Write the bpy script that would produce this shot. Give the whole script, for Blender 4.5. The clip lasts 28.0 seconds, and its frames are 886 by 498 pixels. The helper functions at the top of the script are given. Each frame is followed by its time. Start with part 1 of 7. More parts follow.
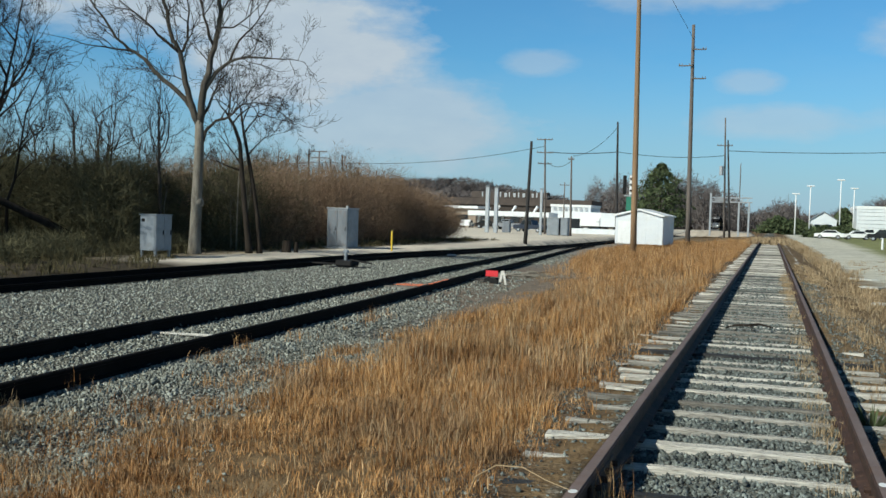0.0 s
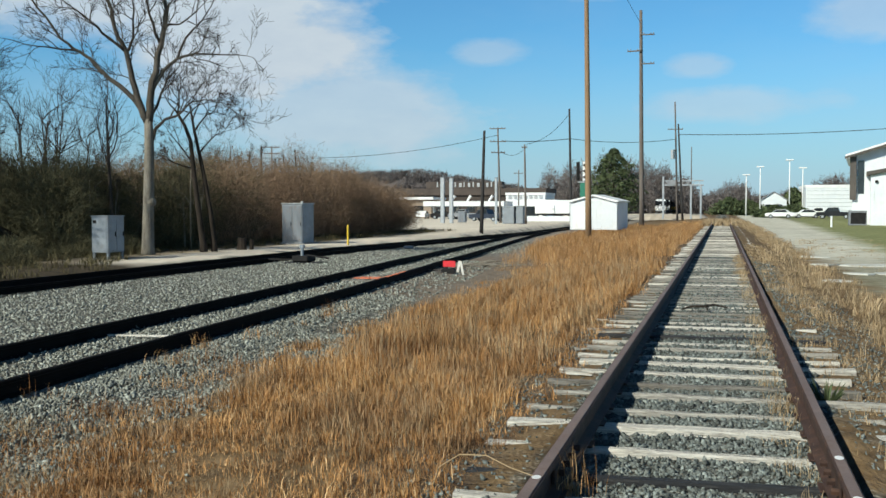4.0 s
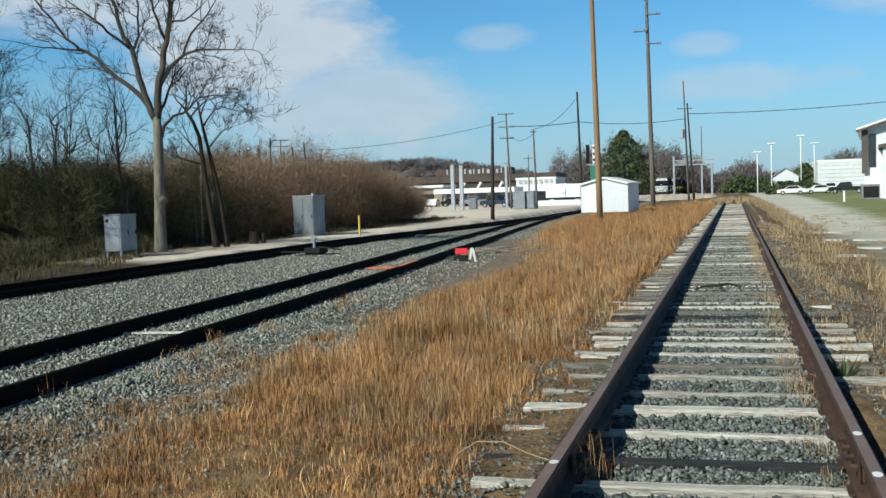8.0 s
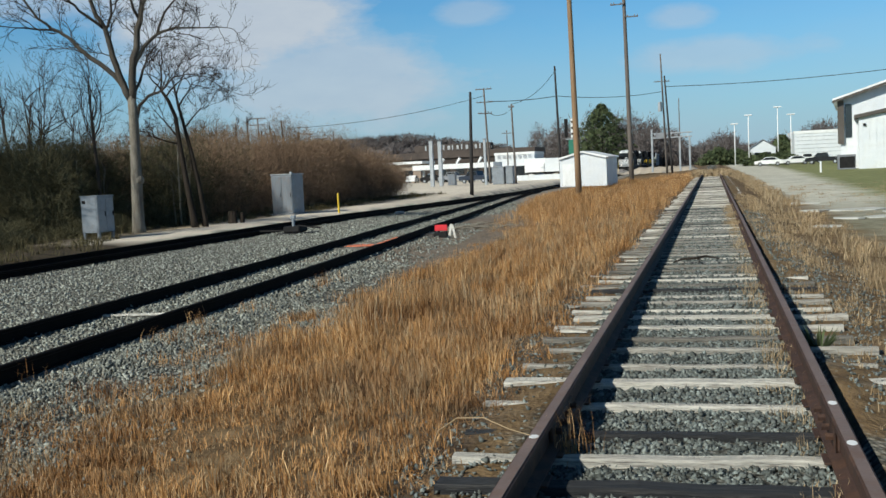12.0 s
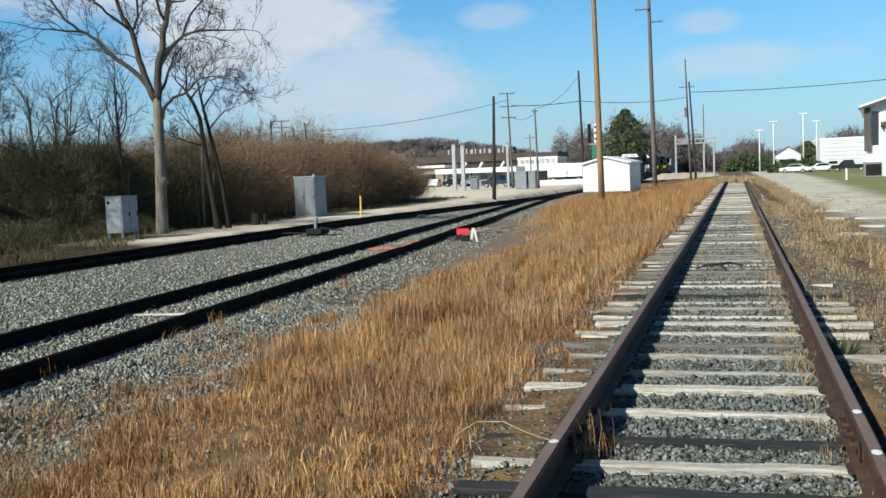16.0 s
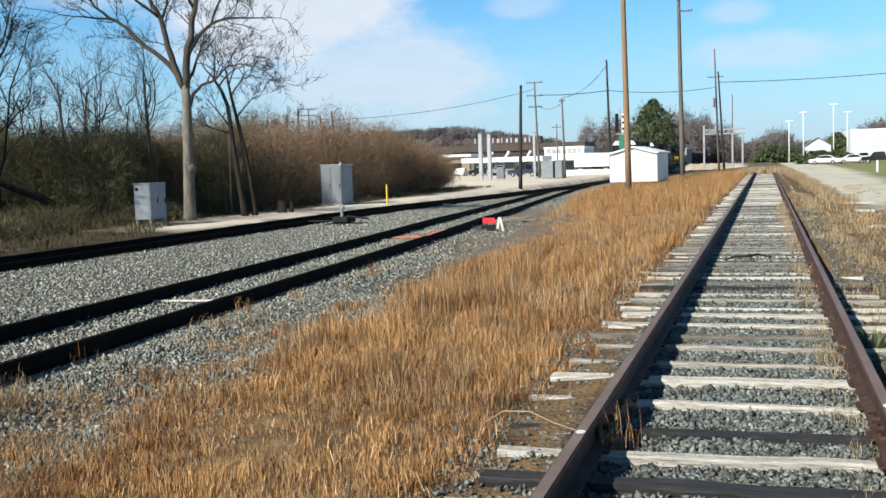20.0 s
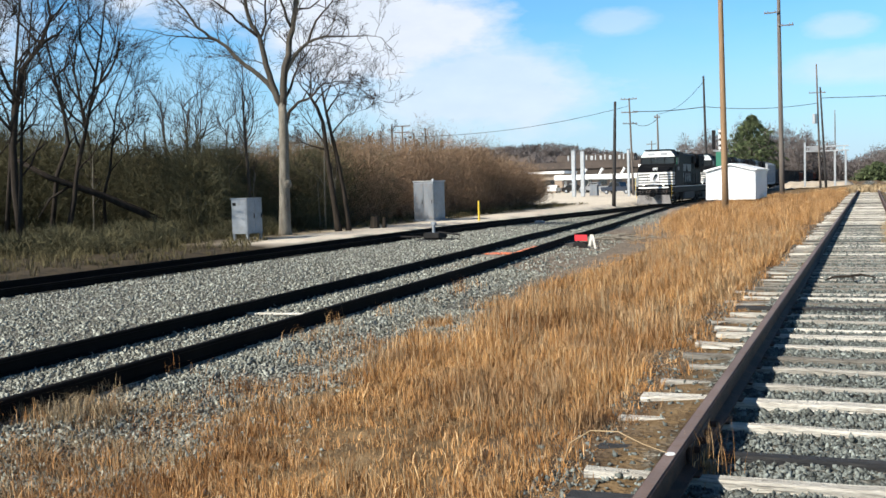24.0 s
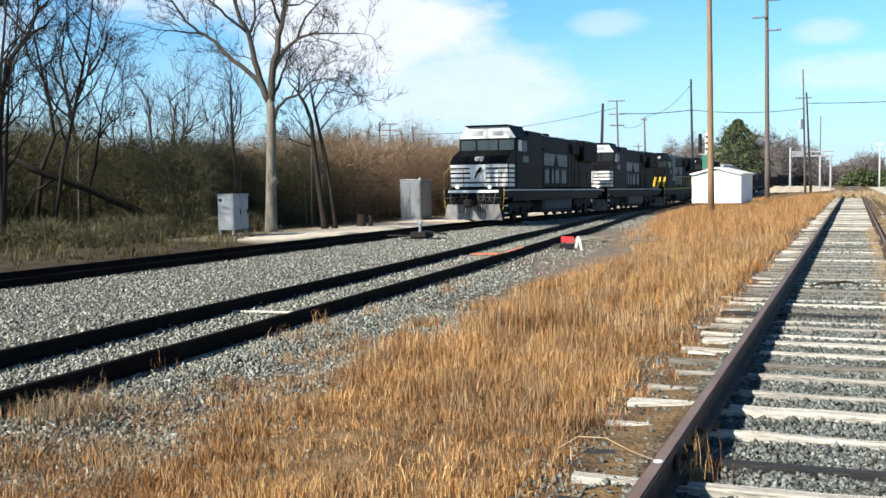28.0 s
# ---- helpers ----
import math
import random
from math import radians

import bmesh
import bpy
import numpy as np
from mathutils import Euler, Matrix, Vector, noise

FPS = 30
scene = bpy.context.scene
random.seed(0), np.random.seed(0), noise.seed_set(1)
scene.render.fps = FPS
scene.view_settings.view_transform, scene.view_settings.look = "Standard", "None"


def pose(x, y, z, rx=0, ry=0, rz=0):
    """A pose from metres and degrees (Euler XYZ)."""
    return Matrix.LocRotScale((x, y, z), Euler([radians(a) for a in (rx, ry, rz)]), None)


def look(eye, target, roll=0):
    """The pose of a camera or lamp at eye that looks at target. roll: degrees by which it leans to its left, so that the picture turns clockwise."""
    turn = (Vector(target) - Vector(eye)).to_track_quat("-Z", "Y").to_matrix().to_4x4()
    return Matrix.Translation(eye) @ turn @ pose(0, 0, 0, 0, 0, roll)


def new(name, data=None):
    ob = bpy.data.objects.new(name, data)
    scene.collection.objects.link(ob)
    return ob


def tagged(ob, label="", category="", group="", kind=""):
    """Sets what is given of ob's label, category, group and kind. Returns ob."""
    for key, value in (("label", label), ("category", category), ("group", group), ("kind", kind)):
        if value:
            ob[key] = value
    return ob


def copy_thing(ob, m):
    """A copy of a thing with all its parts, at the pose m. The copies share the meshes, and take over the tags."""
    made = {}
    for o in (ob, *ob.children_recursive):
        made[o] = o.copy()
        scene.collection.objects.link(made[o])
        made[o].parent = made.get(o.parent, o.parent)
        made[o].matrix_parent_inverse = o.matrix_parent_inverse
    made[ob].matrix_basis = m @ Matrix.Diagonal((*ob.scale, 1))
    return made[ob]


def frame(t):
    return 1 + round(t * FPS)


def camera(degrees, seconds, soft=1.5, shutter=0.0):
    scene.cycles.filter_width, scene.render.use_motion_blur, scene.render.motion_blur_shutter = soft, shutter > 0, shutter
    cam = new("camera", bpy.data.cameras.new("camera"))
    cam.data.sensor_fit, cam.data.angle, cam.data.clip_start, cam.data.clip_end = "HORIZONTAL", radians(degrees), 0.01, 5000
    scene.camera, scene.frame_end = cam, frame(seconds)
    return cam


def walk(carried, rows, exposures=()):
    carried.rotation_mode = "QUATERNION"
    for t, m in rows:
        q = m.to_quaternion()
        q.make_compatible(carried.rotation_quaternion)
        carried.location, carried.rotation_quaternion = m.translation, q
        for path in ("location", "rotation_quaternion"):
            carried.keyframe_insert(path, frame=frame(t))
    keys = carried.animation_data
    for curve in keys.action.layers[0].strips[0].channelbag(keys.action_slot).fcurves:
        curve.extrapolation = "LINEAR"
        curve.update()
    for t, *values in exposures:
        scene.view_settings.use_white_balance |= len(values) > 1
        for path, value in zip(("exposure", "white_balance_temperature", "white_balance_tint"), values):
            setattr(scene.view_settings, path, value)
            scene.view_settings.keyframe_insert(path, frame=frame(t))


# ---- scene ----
cam = camera(47.0, 28.0, soft=1.5)
EXPOSURES = [(0, -0.26, 6200, 0), (4.5, -0.08, 6350, 1), (8, -0.12, 6200, 1), (11, -0.32, 6250, 3), (14.5, -0.04, 6350, 4), (17, 0.08, 6400, 5),
             (20, 0.27, 6450, 7), (23, 0.34, 6500, 8), (25, 0.5, 6550, 9), (28, 0.6, 6600, 9)]
walk(cam, [
    (0, pose(0.132, -0.014, 1.528, 88.130, -1.843, 17.860)),
    (0.5, pose(0.135, -0.006, 1.531, 87.898, -2.022, 17.706)),
    (1, pose(0.118, -0.006, 1.519, 88.095, -2.266, 17.421)),
    (1.5, pose(0.119, -0.002, 1.520, 88.008, -2.352, 17.063)),
    (2, pose(0.119, -0.000, 1.522, 87.415, -2.693, 16.693)),
    (2.5, pose(0.122, -0.006, 1.524, 87.416, -1.578, 16.164)),
    (4.5, pose(0.136, -0.018, 1.530, 87.767, 0.185, 15.494)),
    (5, pose(0.134, -0.015, 1.532, 87.947, 0.503, 15.669)),
    (5.5, pose(0.138, -0.014, 1.530, 87.808, 0.960, 15.365)),
    (6, pose(0.145, -0.012, 1.527, 88.237, 1.369, 15.926)),
    (6.5, pose(0.148, -0.021, 1.530, 87.951, 1.815, 16.005)),
    (7, pose(0.150, -0.016, 1.530, 87.767, 1.992, 15.962)),
    (7.5, pose(0.148, -0.010, 1.532, 87.474, 2.066, 16.164)),
    (8, pose(0.142, -0.010, 1.530, 86.999, 1.906, 15.954)),
    (8.5, pose(0.135, -0.003, 1.527, 86.770, 1.674, 15.860)),
    (9, pose(0.129, 0.003, 1.526, 86.484, 1.584, 15.909)),
    (9.5, pose(0.128, -0.000, 1.527, 86.294, 1.723, 15.885)),
    (10, pose(0.129, -0.005, 1.529, 86.134, 2.096, 15.980)),
    (10.5, pose(0.139, 0.003, 1.526, 84.860, 2.484, 16.821)),
    (11, pose(0.150, -0.014, 1.535, 84.556, 2.969, 16.367)),
    (11.5, pose(0.155, -0.012, 1.529, 84.870, 3.120, 15.713)),
    (12, pose(0.156, -0.018, 1.540, 85.613, 2.724, 14.776)),
    (12.5, pose(0.166, -0.002, 1.531, 86.074, 2.057, 15.372)),
    (14.5, pose(0.168, -0.014, 1.532, 86.334, 2.668, 15.622)),
    (15, pose(0.172, -0.016, 1.531, 86.104, 2.526, 15.900)),
    (15.5, pose(0.164, -0.006, 1.533, 85.906, 2.307, 16.004)),
    (16, pose(0.154, -0.000, 1.531, 85.889, 2.204, 16.045)),
    (16.5, pose(0.154, 0.002, 1.529, 85.817, 2.104, 16.293)),
    (17, pose(0.150, 0.000, 1.527, 85.500, 2.100, 16.310)),
    (17.5, pose(0.146, -0.002, 1.531, 85.302, 1.949, 16.488)),
    (18, pose(0.144, -0.005, 1.534, 85.551, 1.962, 16.824)),
    (18.5, pose(0.142, 0.008, 1.524, 85.697, 2.061, 17.092)),
    (19, pose(0.143, 0.003, 1.527, 85.447, 2.085, 17.209)),
    (19.5, pose(0.141, 0.004, 1.528, 85.327, 2.144, 17.393)),
    (20, pose(0.139, 0.004, 1.530, 85.324, 1.817, 17.510)),
    (20.5, pose(0.137, 0.005, 1.528, 85.585, 1.631, 17.770)),
    (22.5, pose(0.188, 0.111, 1.537, 85.263, 2.704, 20.603)),
    (23, pose(0.155, 0.128, 1.518, 85.863, 2.384, 22.073)),
    (23.5, pose(0.134, 0.069, 1.517, 86.057, 1.641, 22.694)),
    (24, pose(0.146, 0.059, 1.516, 86.416, 1.596, 22.702)),
    (24.5, pose(0.143, 0.075, 1.513, 86.508, 1.230, 23.090)),
    (25, pose(0.143, 0.061, 1.508, 86.462, 1.113, 23.328)),
    (25.5, pose(0.132, 0.075, 1.510, 86.189, 1.325, 23.529)),
    (26, pose(0.132, 0.055, 1.515, 86.097, 1.516, 24.022)),
    (26.5, pose(0.131, 0.066, 1.515, 86.014, 1.491, 24.385)),
    (27, pose(0.129, 0.062, 1.515, 86.142, 1.504, 24.522)),
    (27.5, pose(0.129, 0.037, 1.536, 86.348, 1.285, 24.031)),
    (28, pose(0.117, 0.051, 1.545, 86.322, 0.647, 21.944)),
], EXPOSURES)

# ---- world, sun ----
SUN_AZ, SUN_EL = radians(215), radians(34)      # clockwise from +y
world = bpy.data.worlds.new("sky")
scene.world = world
world.use_nodes = True


def build_sky():
    nt = world.node_tree
    nt.nodes.clear()
    N, L = nt.nodes.new, nt.links.new

    def m(op, a, b=None, c=None, clamp=False):
        n = N("ShaderNodeMath")
        n.operation, n.use_clamp = op, clamp
        for i, v in enumerate((a, b, c)):
            if v is None:
                continue
            if isinstance(v, (int, float)):
                n.inputs[i].default_value = v
            else:
                L(v, n.inputs[i])
        return n.outputs[0]

    out, bg, sky = N("ShaderNodeOutputWorld"), N("ShaderNodeBackground"), N("ShaderNodeTexSky")
    sky.sky_type, sky.sun_disc = "NISHITA", False
    sky.sun_elevation, sky.sun_rotation = SUN_EL, SUN_AZ
    sky.air_density, sky.dust_density, sky.ozone_density = 1.0, 0.6, 3.0
    tc, sep = N("ShaderNodeTexCoord"), N("ShaderNodeSeparateXYZ")
    L(tc.outputs["Generated"], sep.inputs[0])
    x, y, z = sep.outputs
    az = m("MULTIPLY", m("ARCTAN2", x, y), 57.2958)
    el = m("MULTIPLY", m("ARCSINE", z), 57.2958)

    def noise_at(sx, sz, detail, rough):
        mp = N("ShaderNodeMapping")
        mp.inputs["Scale"].default_value = (sx, sx, sz)
        L(tc.outputs["Generated"], mp.inputs["Vector"])
        n = N("ShaderNodeTexNoise")
        n.inputs["Scale"].default_value = 1.0
        n.inputs["Detail"].default_value, n.inputs["Roughness"].default_value = detail, rough
        L(mp.outputs[0], n.inputs["Vector"])
        return n.outputs["Fac"]

    big, fine = noise_at(6, 14, 5, 0.55), noise_at(22, 55, 5, 0.6)
    wob = m("SUBTRACT", m("ADD", m("MULTIPLY", big, 1.3), m("MULTIPLY", fine, 0.7)), 1.0)
    total = None
    # azimuth, elevation, half widths in degrees, weight
    for a, e, sa, se, w in ((-26.0, 8.8, 8.4, 5.4, 1.0), (-36, 12.0, 10, 3.6, 0.95), (-22, 5.4, 9, 3.4, 0.7), (-13, 8.6, 2.4, 0.9, 0.4),
                            (-1.2, 7.6, 2.2, 0.8, 0.42), (0.5, 5.6, 5.5, 1.2, 0.45), (-4, 12.6, 7, 1.5, 0.5), (8, 10.0, 4, 1.6, 0.5),
                            (-48, 9.0, 6, 4, 0.7), (-14, 13.5, 5, 1.2, 0.6), (60, 18, 20, 5, 0.4), (140, 25, 25, 6, 0.4), (-120, 24, 25, 5, 0.35)):
        d2 = m("ADD", m("POWER", m("ABSOLUTE", m("DIVIDE", m("SUBTRACT", az, a), sa)), 2), m("POWER", m("ABSOLUTE", m("DIVIDE", m("SUBTRACT", el, e), se)), 2))
        v = m("ADD", m("SUBTRACT", 1.0, m("SQRT", d2)), m("MULTIPLY", wob, 0.95))
        v = m("MULTIPLY", m("MULTIPLY", v, 2.1, clamp=True), w)
        total = v if total is None else m("MAXIMUM", total, v)
    haze = m("MULTIPLY", m("SUBTRACT", 1.0, m("DIVIDE", el, 9.0), clamp=True), 0.75)
    veil = m("ADD", haze, m("MULTIPLY", m("SUBTRACT", big, 0.5), 0.4), clamp=True)
    hue = N("ShaderNodeMix")
    hue.data_type, hue.blend_type = "RGBA", "MULTIPLY"
    hue.inputs[0].default_value = 1.0
    L(sky.outputs[0], hue.inputs[6])
    hue.inputs[7].default_value = (0.86, 1.47, 1.84, 1)
    pale = N("ShaderNodeMix")
    pale.data_type = "RGBA"
    L(veil, pale.inputs[0])
    L(hue.outputs[2], pale.inputs[6])
    pale.inputs[7].default_value = (6.4, 8.1, 10.3, 1)
    shade = N("ShaderNodeMix")
    shade.data_type = "RGBA"
    L(fine, shade.inputs[0])
    shade.inputs[6].default_value, shade.inputs[7].default_value = (7.3, 8.2, 9.9, 1), (9.4, 10.0, 11.0, 1)
    mix = N("ShaderNodeMix")
    mix.data_type = "RGBA"
    L(total, mix.inputs[0])
    L(pale.outputs[2], mix.inputs[6])
    L(shade.outputs[2], mix.inputs[7])
    deep = N("ShaderNodeMix")                    # the clear zenith is a deeper blue
    deep.data_type, deep.blend_type = "RGBA", "MULTIPLY"
    L(m("MULTIPLY", m("SUBTRACT", el, 16.0), 1 / 26.0, clamp=True), deep.inputs[0])
    L(mix.outputs[2], deep.inputs[6])
    deep.inputs[7].default_value = (0.17, 0.20, 0.25, 1)
    L(deep.outputs[2], bg.inputs[0])
    bg.inputs[1].default_value = 0.074
    L(bg.outputs[0], out.inputs[0])


build_sky()
sun = new("sun", bpy.data.lights.new("sun", "SUN"))
sun.data.energy, sun.data.angle, sun.data.color = 6.0, radians(0.6), (1.0, 0.935, 0.83)
sun.matrix_world = look((-40, -60, 60), (-40 - math.sin(SUN_AZ) * 10, -60 - math.cos(SUN_AZ) * 10, 60 - math.tan(SUN_EL) * 10))

# ---- mesh helpers ----
rng = np.random.default_rng(7)


class Mesh:
    """Collects vertices and faces for one mesh."""

    def __init__(self):
        self.v, self.f = [], []

    def add(self, verts, faces):
        n = len(self.v)
        self.v.extend(verts)
        self.f.extend([tuple(i + n for i in f) for f in faces])
        return self

    def box(self, x0, y0, z0, x1, y1, z1, b=0.0):
        if b <= 0:
            vs = [(x, y, z) for z in (z0, z1) for y in (y0, y1) for x in (x0, x1)]
            return self.add(vs, [(0, 2, 3, 1), (4, 5, 7, 6), (0, 1, 5, 4), (2, 6, 7, 3), (0, 4, 6, 2), (1, 3, 7, 5)])
        lo, hi = (x0, y0, z0), (x1, y1, z1)
        b = min(b, *[(hi[i] - lo[i]) * 0.45 for i in range(3)])
        vs, key = [], {}
        for c in range(8):
            s = [(c >> i) & 1 for i in range(3)]
            for ax in range(3):
                p = [(hi[i] if s[i] else lo[i]) if i == ax else (hi[i] - b if s[i] else lo[i] + b) for i in range(3)]
                key[c, ax] = len(vs)
                vs.append(tuple(p))
        fs = []
        for ax in range(3):
            o = [i for i in range(3) if i != ax]
            for side in (0, 1):
                q = [(0, 0), (1, 0), (1, 1), (0, 1)]
                fs.append(tuple(key[(side << ax) | (i << o[0]) | (j << o[1]), ax] for i, j in q))
            for i in (0, 1):
                for j in (0, 1):
                    c0 = (i << o[0]) | (j << o[1])
                    c1 = c0 | (1 << ax)
                    fs.append((key[c0, o[0]], key[c1, o[0]], key[c1, o[1]], key[c0, o[1]]))
        for c in range(8):
            fs.append((key[c, 0], key[c, 1], key[c, 2]))
        return self.add(vs, fs)

    def prism(self, profile, axis, a, b):
        """profile: outline in the two other axes, in order; from a to b along the axis."""
        def put(p, q):
            r = list(p)
            r.insert(axis, q)
            return tuple(r)
        n = len(profile)
        vs = [put(p, a) for p in profile] + [put(p, b) for p in profile]
        fs = [tuple(range(n)), tuple(range(2 * n - 1, n - 1, -1))]
        fs += [(i, (i + 1) % n, n + (i + 1) % n, n + i) for i in range(n)]
        return self.add(vs, fs)

    def tube(self, points, radii, sides=6, cap=True):
        pts = [Vector(p) for p in points]
        vs, fs = [], []
        side = None
        for i, p in enumerate(pts):
            d = (pts[min(i + 1, len(pts) - 1)] - pts[max(i - 1, 0)]).normalized()
            if side is None:
                side = d.orthogonal().normalized()
            side = (side - d * side.dot(d)).normalized()
            up = d.cross(side)
            for k in range(sides):
                a = 2 * math.pi * k / sides
                vs.append(tuple(p + (side * math.cos(a) + up * math.sin(a)) * radii[i]))
        for i in range(len(pts) - 1):
            for k in range(sides):
                k2 = (k + 1) % sides
                fs.append((i * sides + k, i * sides + k2, (i + 1) * sides + k2, (i + 1) * sides + k))
        if cap:
            fs.append(tuple(range(sides - 1, -1, -1)))
            fs.append(tuple(range((len(pts) - 1) * sides, len(pts) * sides)))
        return self.add(vs, fs)

    def cyl(self, p, q, r, r2=None, sides=10):
        return self.tube([p, q], [r, r if r2 is None else r2], sides)

    def data(self, name, material, smooth=False):
        me = bpy.data.meshes.new(name)
        me.from_pydata(self.v, [], self.f)
        me.materials.append(material)
        bm = bmesh.new()
        bm.from_mesh(me)
        bmesh.ops.recalc_face_normals(bm, faces=bm.faces)
        bm.to_mesh(me)
        bm.free()
        if smooth:
            me.shade_smooth()
        return me


def part(name, g, material, parent, label="", smooth=False):
    ob = new(name, g.data(name, material, smooth))
    ob.parent = parent
    if label:
        tagged(ob, label)
    return ob


def thing(name, label, category, m=None, group="", kind=""):
    ob = new(name)
    ob.matrix_world = m or Matrix()
    return tagged(ob, label, category, group, kind)


def solid(name, g, material, label, category, group="", kind="", smooth=False, m=None):
    ob = new(name, g.data(name, material, smooth))
    if m:
        ob.matrix_world = m
    return tagged(ob, label, category, group, kind)


def soup(name, verts, faces, material, label, category, kind="stuff"):
    """A large mesh from arrays: verts (n, 3), faces (m, 3)."""
    me = bpy.data.meshes.new(name)
    me.vertices.add(len(verts))
    me.vertices.foreach_set("co", np.asarray(verts, np.float32).ravel())
    k = faces.shape[1]
    me.loops.add(faces.size)
    me.loops.foreach_set("vertex_index", faces.astype(np.int32).ravel())
    me.polygons.add(len(faces))
    me.polygons.foreach_set("loop_start", np.arange(0, faces.size, k, dtype=np.int32))
    me.update(calc_edges=True)
    me.materials.append(material)
    ob = new(name, me)
    return tagged(ob, label, category, kind=kind)


# ---- materials ----
class Nodes:
    def __init__(self, name, rough=0.7, metal=0.0, spec=0.4):
        self.mat = bpy.data.materials.new(name)
        self.mat.use_nodes = True
        self.nt = self.mat.node_tree
        self.bsdf = self.nt.nodes["Principled BSDF"]
        self.bsdf.inputs["Roughness"].default_value = rough
        self.bsdf.inputs["Metallic"].default_value = metal
        self.bsdf.inputs["Specular IOR Level"].default_value = spec

    def n(self, kind, **inputs):
        node = self.nt.nodes.new(kind)
        for k, v in inputs.items():
            node.inputs[k.replace("_", " ")].default_value = v
        return node

    def link(self, a, b):
        self.nt.links.new(a, b)

    def coord(self, space="Object"):
        if space == "World":
            return self.n("ShaderNodeNewGeometry").outputs["Position"]
        return self.n("ShaderNodeTexCoord").outputs[space]

    def noise(self, scale, detail=4, rough=0.6, space="Object", stretch=None):
        t = self.n("ShaderNodeTexNoise", Scale=scale, Detail=detail, Roughness=rough)
        c = self.coord(space)
        if stretch:
            mp = self.n("ShaderNodeMapping", Scale=stretch)
            self.link(c, mp.inputs["Vector"])
            c = mp.outputs[0]
        self.link(c, t.inputs["Vector"])
        return t.outputs["Fac"]

    def ramp(self, fac, stops):
        r = self.n("ShaderNodeValToRGB")
        while len(r.color_ramp.elements) < len(stops):
            r.color_ramp.elements.new(0.5)
        for e, (p, c) in zip(r.color_ramp.elements, stops):
            e.position, e.color = p, (*c, 1) if len(c) == 3 else c
        self.link(fac, r.inputs[0])
        return r.outputs[0]

    def mix(self, fac, a, b, blend="MIX"):
        x = self.n("ShaderNodeMix")
        x.data_type, x.blend_type = "RGBA", blend
        for i, v in ((0, fac), (6, a), (7, b)):
            if isinstance(v, (int, float)):
                x.inputs[i].default_value = v
            elif isinstance(v, tuple):
                x.inputs[i].default_value = (*v, 1)
            else:
                self.link(v, x.inputs[i])
        return x.outputs[2]

    def math(self, op, a, b=0.0, clamp=False):
        x = self.n("ShaderNodeMath")
        x.operation, x.use_clamp = op, clamp
        for i, v in enumerate((a, b)):
            if isinstance(v, (int, float)):
                x.inputs[i].default_value = v
            else:
                self.link(v, x.inputs[i])
        return x.outputs[0]

    def color(self, c):
        self.link(c, self.bsdf.inputs["Base Color"])
        return self

    def bump(self, height, strength=0.4, distance=0.02):
        b = self.n("ShaderNodeBump", Strength=strength, Distance=distance)
        self.link(height, b.inputs["Height"])
        self.link(b.outputs[0], self.bsdf.inputs["Normal"])
        return self


def surface(name, a, b, rough=0.7, metal=0.0, big=1.5, small=30.0, dirt=None, amount=0.5, bump=0.25, depth=0.01, spec=0.4, stretch=None, per=None):
    """Two-scale surface: a to b by coarse and fine noise, with dirt in blotches. per: 'object' or 'island' varies the tone by piece."""
    k = Nodes(name, rough, metal, spec)
    n1, n2 = k.noise(big, 4, 0.6, stretch=stretch), k.noise(small, 3, 0.6, stretch=stretch)
    f = k.math("ADD", k.math("MULTIPLY", n1, 0.6), k.math("MULTIPLY", n2, 0.4))
    c = k.ramp(f, ((0.32, a), (0.68, b)))
    if dirt:
        d = k.ramp(k.noise(big * 2.3, 6, 0.7, stretch=stretch), ((0.5, (0, 0, 0)), (0.68, (amount,) * 3)))
        c = k.mix(d, c, dirt)
    if per:
        r = k.n("ShaderNodeObjectInfo").outputs["Random"] if per == "object" else k.n("ShaderNodeNewGeometry").outputs["Random Per Island"]
        c = k.mix(1.0, c, k.ramp(r, ((0.0, (0.45, 0.44, 0.43)), (0.6, (1.0, 1.0, 1.0)), (1.0, (1.5, 1.5, 1.5)))), "MULTIPLY")
    k.color(c)
    k.bump(n2, bump, depth)
    return k.mat


def glow(name, color, strength):
    k = Nodes(name, 0.3)
    k.bsdf.inputs["Base Color"].default_value = (*color, 1)
    k.bsdf.inputs["Emission Color"].default_value = (*color, 1)
    k.bsdf.inputs["Emission Strength"].default_value = strength
    return k.mat


M_RAIL = surface("rusty_rail", (0.028, 0.017, 0.014), (0.078, 0.045, 0.034), 0.7, 0.0, 3, 60, (0.15, 0.075, 0.038), 0.5, spec=0.2)
M_RAILTOP = surface("rail_head", (0.12, 0.085, 0.072), (0.22, 0.165, 0.145), 0.62, 0.0, 2, 50, (0.15, 0.085, 0.055), 0.6, spec=0.25)
# siding and main rails: base taken near black to hold their shaded sides
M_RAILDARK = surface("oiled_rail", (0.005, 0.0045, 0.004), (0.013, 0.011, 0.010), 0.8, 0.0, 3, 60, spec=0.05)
M_TIE = surface("weathered_tie", (0.27, 0.255, 0.225), (0.68, 0.645, 0.57), 0.9, 0, 2.2, 18, (0.09, 0.077, 0.063), 0.85, 0.8, 0.02, 0.15, (0.7, 9, 9), "object")
M_TIEDARK = surface("creosote_tie", (0.012, 0.013, 0.015), (0.035, 0.035, 0.037), 0.8, 0, 2.2, 18, (0.14, 0.13, 0.115), 0.35, 0.8, 0.02, 0.4, (0.7, 9, 9))
